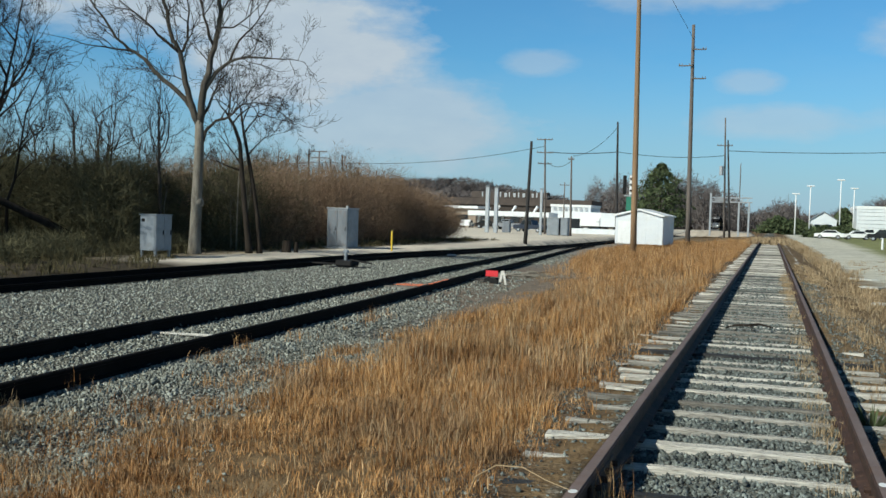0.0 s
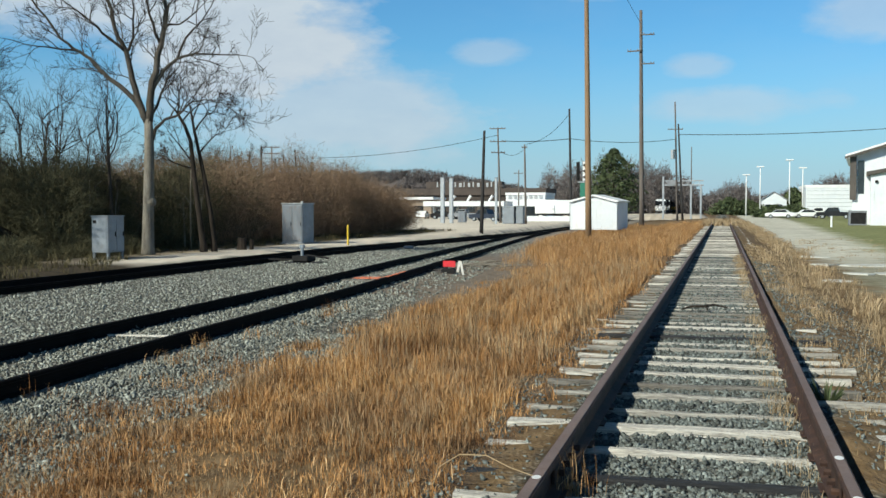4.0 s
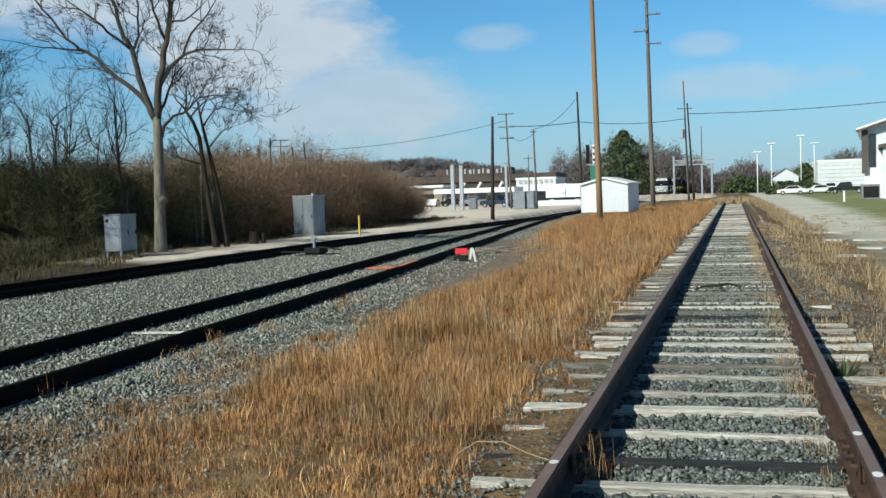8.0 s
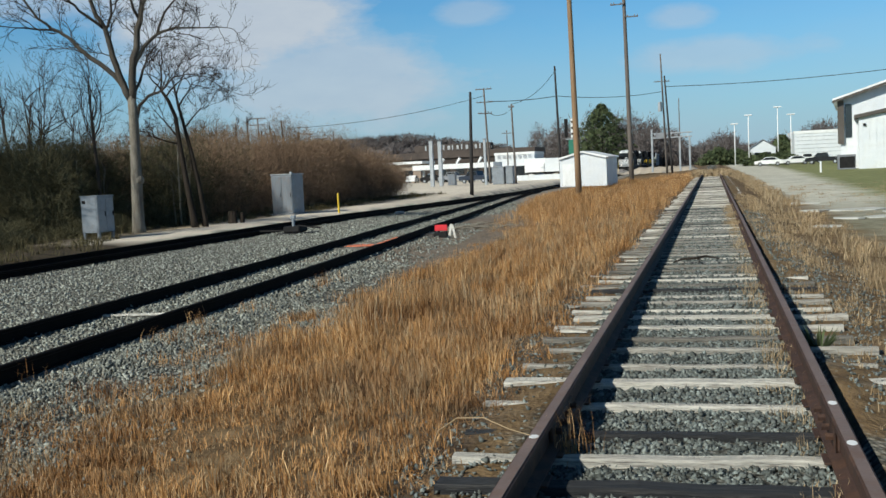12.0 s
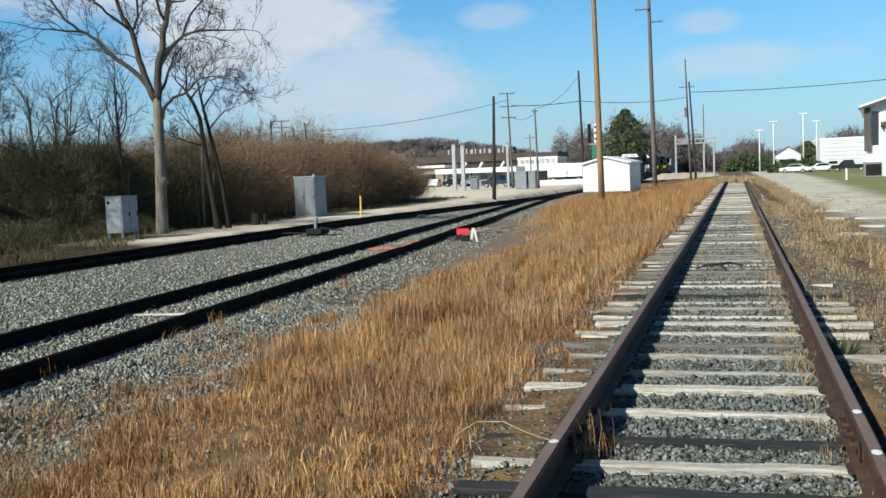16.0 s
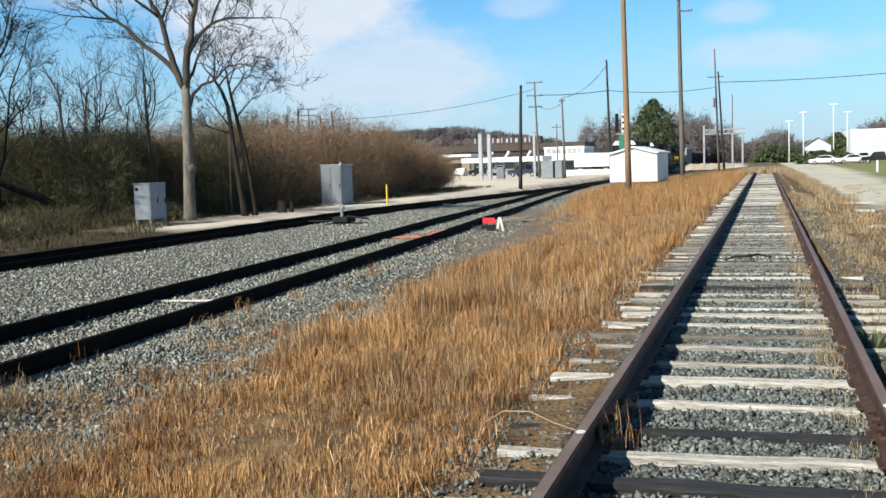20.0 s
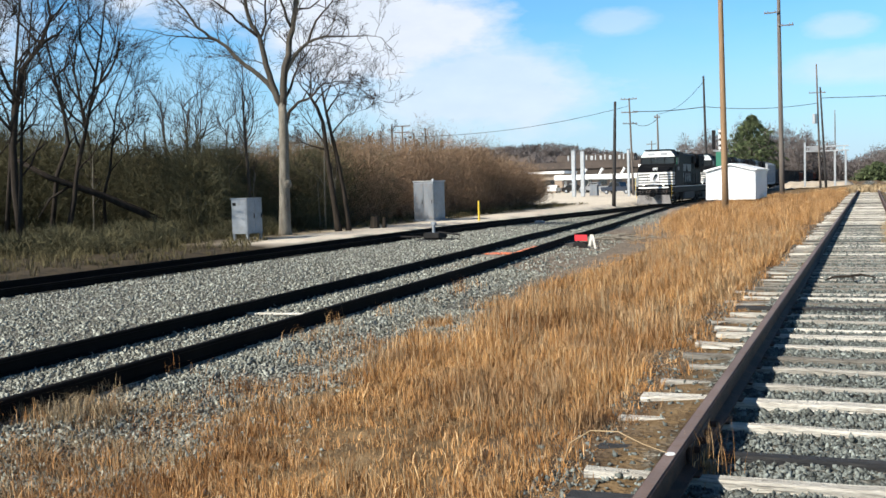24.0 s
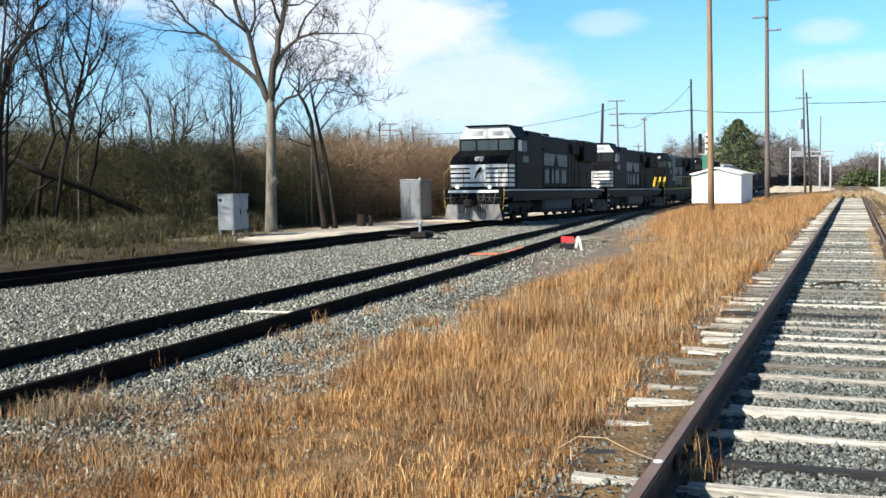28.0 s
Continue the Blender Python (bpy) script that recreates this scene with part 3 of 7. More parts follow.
def near_track():
    t = thing("railway_track", "rusty jointed railway track on weathered grey wooden ties", "railway track", kind="structure")
    for sx in (-0.753, 0.753):
        ys = [-8, 2, 5.35, 5.36, 12, 25, 50, 90, 130]
        rail = part("rail", rail_along([(sx, y, 0.004) for y in ys], 0.172), M_RAIL, t, "brown rusted steel rail")
        g = Mesh()
        g.box(sx - 0.027, -8, 0.1762, sx + 0.027, 130, 0.1795)
        part("running_surface", g, M_RAILTOP, rail, "dull worn top of the rail")
        for y0 in ((4.95,) if sx < 0 else (4.96, 5.77)):
            g = Mesh()
            rim = [(sx + 0.024 * math.cos(a), y0 + 0.03 + (0.035 if sx < 0 else 0.045) * math.sin(a)) for a in (2 * math.pi * i / 14 for i in range(14))]
            g.prism(rim, 2, 0.1797, 0.1812)
            part("weld_spot", g, M_WHITE, rail, "bright scuffed spot on the rail head")
        side = 1 if sx < 0 else -1
        g = Mesh()
        g.box(sx + side * 0.014, 5.35, 0.04, sx + side * 0.036, 6.15, 0.125, 0.006)
        jb = part("joint_bar", g, M_RAIL, rail)
        for i in range(4):
            g = Mesh()
            y = 5.45 + i * 0.2
            g.cyl((sx + side * 0.03, y, 0.085), (sx + side * 0.075, y, 0.085), 0.02, sides=6)
            part("bolt", g, M_RAIL, jb)
    ys = [1.2, 1.8, 2.4, 2.95, 3.5, 4.05, 4.42, 4.82, 5.33, 5.84, 6.54, 7.21, 7.82, 8.47, 8.96, 9.64, 10.24, 10.75]
    r = random.Random(4)
    while ys[-1] < 128:
        ys.append(ys[-1] + r.uniform(0.5, 0.64))
    for i, y in enumerate(ys):
        dark = y in (4.82, 5.84, 4.05) or (y > 11 and r.random() < 0.06)
        ob = new("tie", r.choice(TIES_DARK if dark else TIES))
        ob.parent = t
        ob.matrix_basis = pose(r.uniform(-0.08, 0.08), y, r.uniform(-0.016, 0.006) - (0.025 if r.random() < 0.12 else 0), 0, 0, r.uniform(-1.1, 1.1) + (180 if r.random() < 0.5 else 0) + (3.0 if y == 5.33 else 0))
    # tie plates and spikes near by
    g = Mesh()
    g.box(-0.1, -0.09, 0, 0.1, 0.09, 0.012, 0.003)
    plate = g.data("tie_plate", M_RAIL)
    for y in ys[:26]:
        for sx in (-0.753, 0.753):
            ob = new("tie_plate", plate)
            ob.parent = t
            ob.matrix_basis = pose(sx, y, -0.006)


def other_track(name, label, xf, zf, y0, y1, step, ymax_parts, h=0.17):
    t = thing(name, label, "railway track", kind="structure")
    ys = list(np.arange(y0, y1, step)) + [y1]
    for s in (-0.753, 0.753):
        pts = [(xf(y) + s, y, zf(y) + 0.003) for y in ys]
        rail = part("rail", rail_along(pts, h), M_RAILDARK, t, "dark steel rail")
        g = Mesh()
        for x, y, z in pts:
            g.v += [(x - 0.026, y, z + h - 0.004), (x + 0.026, y, z + h - 0.004), (x + 0.026, y, z + h + 0.0015), (x - 0.026, y, z + h + 0.0015)]
        for i in range(len(pts) - 1):
            for k in range(4):
                g.f.append((i * 4 + k, i * 4 + (k + 1) % 4, i * 4 + 4 + (k + 1) % 4, i * 4 + 4 + k))
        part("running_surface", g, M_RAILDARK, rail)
    r = random.Random(name)
    y = y0 + 0.5
    while y < ymax_parts:
        ob = new("tie", r.choice(TIES_DARK))
        ob.parent = t
        ob.matrix_basis = pose(xf(y) + r.uniform(-0.05, 0.05), y, zf(y) - 0.02 + r.uniform(-0.02, 0.0), 0, 0, r.uniform(-1, 1))
        y += r.uniform(0.5, 0.56)


near_track()
other_track("siding_track", "dark railed siding track curving over to the main line", side_x, side_z, -8, 97, 2.0, 60)
other_track("main_track", "dark railed main line track on grey ballast", lambda y: X_MAIN, main_z, -10, 700, 5.0, 95)


# ---- ballast stones ----
def stones(n, xr, yr, size, seed, keep=None, bias=1.0):
    g = np.random.default_rng(seed)
    base = np.array([(1, 0, 0), (-1, 0, 0), (0, 1, 0), (0, -1, 0), (0, 0, 1), (0, 0, -1), ], float)
    tri = np.array([(0, 2, 4), (2, 1, 4), (1, 3, 4), (3, 0, 4), (2, 0, 5), (1, 2, 5), (3, 1, 5), (0, 3, 5)])
    x = g.uniform(*xr, n)
    y = yr[0] + (yr[1] - yr[0]) * g.uniform(0, 1, n) ** bias
    if keep is not None:
        ok = np.array([keep(a, b) for a, b in zip(x, y)])
        x, y = x[ok], y[ok]
        n = len(x)
    z = heights(x, y)
    s = g.uniform(size[0], size[1], (n, 1, 1)) * g.uniform(0.6, 1.25, (n, 6, 1))
    p = base[None] * s * np.array([1.3, 0.95, 0.6])
    q = g.normal(size=(n, 4))
    q /= np.linalg.norm(q, axis=1, keepdims=True)
    w, a, b, c = q.T
    R = np.stack([1 - 2 * (b * b + c * c), 2 * (a * b - c * w), 2 * (a * c + b * w), 2 * (a * b + c * w), 1 - 2 * (a * a + c * c), 2 * (b * c - a * w), 2 * (a * c - b * w), 2 * (b * c + a * w), 1 - 2 * (a * a + b * b)], 1).reshape(n, 3, 3)
    p = np.einsum("nij,nkj->nki", R, p) + np.stack([x, y, z + g.uniform(-0.008, 0.012, n)], 1)[:, None]
    f = (np.arange(n)[:, None, None] * 6 + tri[None]).reshape(-1, 3)
    return p.reshape(-1, 3), f


def ballast(name, label, *groups, material=None):
    vs, fs, n = [], [], 0
    for v, f in groups:
        vs.append(v)
        fs.append(f + n)
        n += len(v)
    soup(name, np.concatenate(vs), np.concatenate(fs), material or M_STONE, label, "ballast")


def thin(x, y):
    return 1.1 * noise.noise((x * 15.0, y * 15.0, 4.0)) + noise.noise((x * 0.7, y * 0.7, 0)) + (-4.35 + 0.3 * max(0.0, 7.0 - y) - x) * 0.8 > 0.0


ballast("track_ballast", "angular grey crushed stone between wooden ties",
        stones(24000, (-0.95, 0.95), (2.6, 10), (0.012, 0.027), 1, bias=1.25), stones(17000, (-1.0, 1.0), (10, 34), (0.015, 0.031), 2, bias=1.6),
        stones(700, (-1.5, -0.9), (2.6, 5.3), (0.012, 0.027), 51), stones(1500, (-1.5, -0.9), (5.3, 30), (0.010, 0.025), 52), stones(2600, (0.85, 1.5), (3, 30), (0.010, 0.025), 53),
        stones(900, (-1.75, -1.25), (3, 16), (0.009, 0.022), 3), stones(1500, (1.3, 2.1), (4, 20), (0.01, 0.024), 4), material=M_STONEDARK)
ballast("siding_ballast", "loose grey ballast stones beside the siding",
        stones(36000, (-6.4, -2.6), (3.3, 14), (0.012, 0.031), 5, thin), stones(18000, (-8.9, -5.8), (5.5, 20), (0.016, 0.036), 6, bias=1.3),
        stones(20000, (-16.25, -7.8), (8.5, 34), (0.022, 0.048), 7, bias=1.4), stones(5000, (-9, -4), (13, 32), (0.022, 0.05), 8, lambda x, y: x < side_x(y) + 2.2),
        stones(9000, (-16.25, -9), (34, 62), (0.03, 0.06), 9, lambda x, y: x < side_x(y) + 2.0, 1.3))


# ---- dry grass ----
def blades(n, xr, yr, height, width, seed, keep=None, bias=1.0, lean=0.35, tuft=14):
    """Bent blades in tufts, two triangles and a tip each."""
    g = np.random.default_rng(seed)
    m = max(1, n // tuft)
    cx, cy = g.uniform(*xr, m), yr[0] + (yr[1] - yr[0]) * g.uniform(0, 1, m) ** bias
    if keep is not None:
        k = np.array([keep(a, b) for a, b in zip(cx, cy)])
        ok = g.uniform(0, 1, m) < k
        cx, cy, k = cx[ok], cy[ok], k[ok]
    else:
        k = np.ones(m)
    m = len(cx)
    lump = np.array([noise.noise((a * 1.7, b * 1.1, 9.0)) for a, b in zip(cx, cy)])
    tall = (0.45 + 0.55 * np.clip(k, 0, 1)) * (0.9 + 0.6 * lump) * g.uniform(0.7, 1.25, m)
    td, tl = g.uniform(0, 2 * np.pi, m), np.abs(g.normal(0, 0.17, m))
    i = np.repeat(np.arange(m), tuft)
    n = len(i)
    spread = 0.05 + 0.0012 * cy[i]
    x, y = cx[i] + g.normal(0, 1, n) * spread, cy[i] + g.normal(0, 1, n) * spread
    z = heights(x, y) - 0.01
    h = g.uniform(*height, n) * tall[i]
    w = width * g.uniform(0.6, 1.4, n) * (1 + y / 40)
    a, b = g.uniform(0, 2 * np.pi, n), g.uniform(0, 2 * np.pi, n)
    side = np.stack([np.cos(a), np.sin(a), 0 * a], 1) * w[:, None]
    ln = np.abs(g.normal(0, lean, n))
    bend = np.stack([np.cos(b) * ln + np.cos(td[i]) * tl[i], np.sin(b) * ln + np.sin(td[i]) * tl[i], 0 * b], 1) * h[:, None]
    p = np.stack([x, y, z], 1)
    up = np.array([0, 0, 1.0])
    mid = p + bend * 0.3 + up * (h * 0.58)[:, None]
    tip = p + bend + up * (h * np.clip(1 - 0.35 * ln, 0.15, 1))[:, None]
    v = np.stack([p - side, p + side, mid + side * 0.8, mid - side * 0.8, tip], 1).reshape(-1, 3)
    o = np.arange(n)[:, None] * 5
    f = np.concatenate([o + np.array([[0, 1, 2]]), o + np.array([[0, 2, 3]]), o + np.array([[3, 2, 4]])])
    return v, f


def grass(name, label, *groups, material=None):
    vs, fs, n = [], [], 0
    for v, f in groups:
        vs.append(v)
        fs.append(f + n)
        n += len(v)
    soup(name, np.concatenate(vs), np.concatenate(fs), material or M_GRASS, label, "grass")


def edge_of_field(y):
    """Where the tall grass gives way to the siding's ballast."""
    if y < 20:
        return float(np.interp(y, [4, 5, 6.9, 8.5, 10.7, 13, 20], [-3.6, -4.0, -4.45, -4.9, -5.4, -5.3, -5.2]))
    return max(side_x(y) + 1.9 + 1.7 * max(0.0, 1 - abs(y - 25) / 8), -5.2 if y < 26 else -12.5)


def field(x, y):
    """Thickness of the tall grass between the near track and the siding."""
    left = edge_of_field(y)
    n1 = noise.noise((x * 0.8, y * 0.5, 1.0))
    e = min((x - left) * 0.8 + n1 * 1.0, (-1.3 - x) * 2.6 + 0.5 * n1) + 0.8 * noise.noise((x * 2.6, y * 1.8, 21.0))
    patch = 0.72 + 1.1 * noise.noise((x * 0.6, y * 0.6, 7.0))
    return max(0.0, min(1.0, e)) * max(0.16, min(1.0, patch))


def verge(x, y):
    n1 = noise.noise((x * 0.9, y * 0.4, 5.0))
    return max(0.0, min(1.0, min((x - 1.7) * 1.5, (3.2 - x) * 1.2) + n1 * 0.9)) * 0.8


grass("tall_dry_grass", "tall orange-brown dead grass between the tracks",
      blades(80000, (-5.8, -1.2), (2.6, 10), (0.06, 0.25), 0.0022, 11, field, 0.9, 0.5, 34),
      blades(120000, (-5.8, -1.1), (2.6, 13), (0.03, 0.13), 0.0024, 31, field, 0.9, 1.2, 9),
      blades(20000, (-6.2, -3.6), (4.2, 11), (0.06, 0.3), 0.0019, 34, lambda x, y: (0.45 + 1.5 * noise.noise((x * 1.3, y * 1.0, 30.0))) * (1.0 if x > edge_of_field(y) - 0.75 else 0.08), 1.0, 0.6, 14),
      blades(34000, (-6.6, -3.4), (3.6, 7.6), (0.03, 0.15), 0.0022, 35, lambda x, y: 0.62 - 0.5 * max(0.0, y - 6.2) + noise.noise((x * 0.9, y * 0.9, 33.0)), 1.0, 1.2, 6),
      blades(110000, (-6.6, -1.3), (10, 28), (0.12, 0.42), 0.0024, 12, field, 1.0, 0.45, 30),
      blades(60000, (-6.6, -1.2), (12, 30), (0.08, 0.3), 0.0026, 32, field, 1.0, 1.0, 6),
      blades(150000, (-13.0, -1.4), (28, 100), (0.3, 0.7), 0.0018, 13, field, 1.0, 0.4, 18))
grass("pale_grass_stalks", "pale upright seed stalks among dead grass",
      blades(12000, (-5.8, -1.2), (2.8, 10), (0.1, 0.3), 0.0014, 61, field, 0.9, 0.3, 3),
      blades(9000, (-6.4, -1.2), (10, 28), (0.26, 0.5), 0.0022, 62, field, 1.0, 0.2, 3),
      blades(6500, (-6.5, -5.3), (5.5, 7.3), (0.06, 0.3), 0.0019, 63, lambda x, y: 0.42 + 0.8 * noise.noise((x * 1.5, y * 1.5, 50.0)), 1.0, 0.6, 16),
      blades(3500, (-5.3, -4.2), (4.4, 6.0), (0.06, 0.22), 0.0019, 64, lambda x, y: 0.5 + noise.noise((x * 1.5, y * 1.5, 51.0)), 1.0, 0.8, 12), material=M_PALEGRASS)
grass("verge_grass", "thin dry grass beside the near track",
      blades(14000, (1.3, 2.3), (5, 34), (0.03, 0.16), 0.0022, 24, lambda x, y: 0.45 + noise.noise((x, y * 0.5, 17.0)), 1.0, 1.2, 8), blades(22000, (1.5, 3.6), (3, 16), (0.12, 0.36), 0.002, 14, verge, 1.0, 0.7), blades(30000, (1.3, 3.6), (16, 100), (0.15, 0.4), 0.0035, 15, verge, 1.0, 0.6),
      blades(7500, (0.5, 0.72), (3, 34), (0.04, 0.18), 0.0022, 17, lambda x, y: noise.noise((0, y * 0.8, 2.0)) + 0.6),
      blades(14000, (0.8, 1.7), (3.5, 44), (0.04, 0.19), 0.0024, 27, lambda x, y: noise.noise((x, y * 0.7, 6.0)) + 0.35),
      blades(9000, (-1.8, 2.6), (88, 118), (0.2, 0.5), 0.008, 16),
      blades(16000, (2.6, 9.5), (9, 60), (0.03, 0.16), 0.0035, 33, lambda x, y: 0.35 + noise.noise((x * 0.6, y * 0.25, 12.0)), 1.0, 0.9), material=M_PALEGRASS)
grass("rail_side_tufts", "sparse straw tufts growing along the rails",
      blades(6000, (-6.25, -5.3), (5.5, 17), (0.1, 0.36), 0.0018, 28, lambda x, y: (1.6 * noise.noise((x, y * 0.9, 8.0)) + 0.1) * (1.0 if abs(x - side_x(y) - 1.15) < 0.35 else 0.0)),
      blades(98, (-0.67, -0.62), (5.3, 5.6), (0.1, 0.36), 0.0014, 18),
      blades(15000, (-1.95, -1.22), (2.6, 14), (0.02, 0.12), 0.0017, 29, lambda x, y: 0.55 + noise.noise((x * 1.5, y * 1.2, 14.0)), 0.9, 1.9, 6),
      blades(900, (-1.9, -1.2), (3, 20), (0.08, 0.3), 0.003, 19, lambda x, y: noise.noise((x, y * 0.9, 4.0)) + 0.3))
def wood_edge(x, y):
    edge = min(-18.9, -22.6 + max(0, 36 - y) * 0.5)
    return (1.3 if y < 36 else 0.85) * (0.5 + noise.noise((x * 0.5, y * 0.5, 3.0))) if edge > x > -30 else 0.0


grass("wood_edge_grass", "olive-brown dead grass along the edge of the woods",
      blades(60000, (-30, -19.2), (16, 86), (0.12, 0.5), 0.0045, 20, wood_edge, 1.0, 0.7), material=M_OLIVEGRASS)


def weed():
    g = Mesh()
    r = random.Random(2)
    for i in range(60):
        a, h = r.uniform(0, 6.3), r.uniform(0.08, 0.2)
        q = (0.05 * math.cos(a), 0.07 * math.sin(a), 0)
        e = (0.16 * math.cos(a), 0.18 * math.sin(a), h)
        g.add([(q[0] - 0.012, q[1], 0), (q[0] + 0.012, q[1], 0), e], [(0, 1, 2)])
    solid("green_weed", g, M_PINE, "small green weed growing beside the rusty rail", "weed", m=pose(0.95, 8.7, -0.05))


def slab(x, y, w, d, turn, seed):
    r = random.Random(seed)
    g = Mesh()
    rim = [(w * 0.5 * math.cos(a) * r.uniform(0.75, 1.1), d * 0.5 * math.sin(a) * r.uniform(0.75, 1.1)) for a in (2 * math.pi * i / 9 for i in range(9))]
    g.prism(rim, 2, -0.06, 0.03)
    solid("concrete_slab", g, M_SLAB, "broken pale concrete slab sunk in the weedy lot", "slab", "broken slabs", m=pose(x, y, ground_z(x, y), r.uniform(-1.5, 1.5), r.uniform(-1.5, 1.5), turn))


M_SLAB = surface("broken_concrete", (0.42, 0.42, 0.38), (0.62, 0.61, 0.56), 0.9, 0, 1.2, 14, (0.24, 0.22, 0.16), 0.6)
for i, (x, y, w, d) in enumerate(((3.1, 32.6, 0.9, 1.5), (3.55, 28.3, 0.8, 1.1), (2.75, 25.3, 0.6, 0.8), (4.3, 32.4, 1.1, 1.9), (4.4, 28.6, 0.9, 1.2), (5.2, 30.6, 1.0, 1.6), (3.0, 37.8, 0.9, 1.8), (5.0, 25.2, 0.8, 1.0), (6.1, 33.6, 1.2, 1.8))):
    slab(x, y, w, d, i * 37, 70 + i)
weed()
g = Mesh()
g.tube([(-0.32, 0, 0.0), (-0.2, 0.05, 0.04), (0.0, 0.02, 0.05), (0.14, 0.09, 0.07), (0.34, 0.06, 0.03)], [0.012, 0.018, 0.022, 0.018, 0.008], 6)
g.tube([(0.0, 0.02, 0.05), (0.05, -0.1, 0.03), (0.04, -0.2, 0.0)], [0.012, 0.01, 0.005], 5)
solid("dead_stick", g, M_BARKDARK, "crooked dark stick lying between the rails", "stick", m=pose(-0.12, 15.6, 0.01))
rs = random.Random(12)
for i in range(5):                                   # splinters off the rotten tie ends
    g = Mesh()
    q, w = rs.uniform(0.16, 0.42), rs.uniform(0.025, 0.06)
    g.add([(-q / 2, -w / 2, 0), (q / 2, -w * 0.3, 0), (q / 2, w * 0.2, 0), (-q / 2, w / 2, 0), (-q / 2, -w / 2, 0.03), (q / 2, -w * 0.3, 0.012), (q / 2, w * 0.2, 0.012), (-q / 2, w / 2, 0.03)],
          [(3, 2, 1, 0), (4, 5, 6, 7), (0, 1, 5, 4), (1, 2, 6, 5), (2, 3, 7, 6), (3, 0, 4, 7)])
    x, y = rs.uniform(-1.5, -0.95), (9.4, 11.2, 12.6, 12.9, 14.1)[i]
    solid("tie_splinter", g, M_TIE, "pale splintered piece of weathered tie wood", "wood splinter", "tie splinters", m=pose(x, y, ground_z(x, y) + 0.012, 0, -3, rs.uniform(-35, 35)))
g = Mesh()
g.tube([(-1.45, 5.45, -0.1), (-1.36, 5.35, 0.1), (-1.22, 5.25, 0.2), (-1.05, 5.15, 0.23), (-0.9, 5.05, 0.2), (-0.77, 4.98, 0.185)], [0.004, 0.004, 0.0036, 0.003, 0.0026, 0.002], 5)
solid("bent_grass_stem", g, M_PALEGRASS, "long pale dry grass stem bent over the rail", "grass stem")

# ---- trees ----
def grow(g, p, d, length, r, depth, rnd, fine, sides=5, gnarl=0.44, up=0.25):
    """A branch with its side branches; the finest are collected in fine."""
    seg = 5 if depth > 1 else 3
    pts, rad = [Vector(p)], [r]
    d = Vector(d).normalized()
    stops = []
    for i in range(seg):
        d = (d + Vector((rnd.gauss(0, gnarl), rnd.gauss(0, gnarl), rnd.gauss(0, gnarl) + up)) * 0.62).normalized()
        pts.append(pts[-1] + d * (length / seg))
        rad.append(r * (1 - 0.72 * (i + 1) / seg) + 0.003)
        stops.append((pts[-1], Vector(d), rad[-1]))
    (g if depth > 1 else fine).tube(pts, rad, sides if depth > 2 else (4 if depth == 2 else 3), cap=False)
    if depth <= 0:
        return
    kids = {4: 5, 3: 5, 2: 6, 1: 5}.get(depth, 5)
    for i in range(kids):
        q, dd, rr = stops[min(seg - 1, 1 + i * (seg - 1) // kids)] if i < kids - 1 else stops[-1]
        ax = dd.orthogonal().normalized()
        ax = Matrix.Rotation(rnd.uniform(0, 2 * math.pi), 3, dd) @ ax
        nd = Matrix.Rotation(radians(rnd.uniform(24, 55)), 3, ax) @ dd
        grow(g, q, nd, length * rnd.uniform(0.42, 0.66), max(rr * rnd.uniform(0.5, 0.75), 0.006), depth - 1, rnd, fine, sides, gnarl, up)


def tree(name, label, base, trunk, limbs, seed, bark, twig, right=(0.86, 0.51), depth=3, group="", upper=None):
    """trunk: list of (across, height, radius); limbs: (height, lean across, lean in depth, length, radius), leans in degrees."""
    rnd = random.Random(seed)
    t = thing(name, label, "tree", pose(*base), group)
    R = Vector((right[0], right[1], 0))
    D = Vector((-right[1], right[0], 0))
    g = Mesh()
    pts = [R * a + Vector((0, 0, h)) + D * rnd.uniform(-0.05, 0.05) for a, h, _ in trunk]
    g.tube(pts, [r for _, _, r in trunk], 10)
    trunk_part = part("trunk", g, bark, t, smooth=True)
    hs = [h for _, h, _ in trunk]
    for h, lean, dep, ln, r in limbs:
        ax = float(np.interp(h, hs, [a for a, _, _ in trunk]))
        p = R * ax + Vector((0, 0, h))
        d = R * math.sin(radians(lean)) + D * math.sin(radians(dep)) + Vector((0, 0, max(0.05, math.cos(radians(lean)) * math.cos(radians(dep)))))
        lim, fine = Mesh(), Mesh()
        grow(lim, p, d, ln, r, depth, rnd, fine)
        limb = part("limb", lim, upper or bark, t, smooth=True)
        tagged(part("twig_spray", fine, twig, limb, "fine bare twigs"), kind="stuff")
    return t


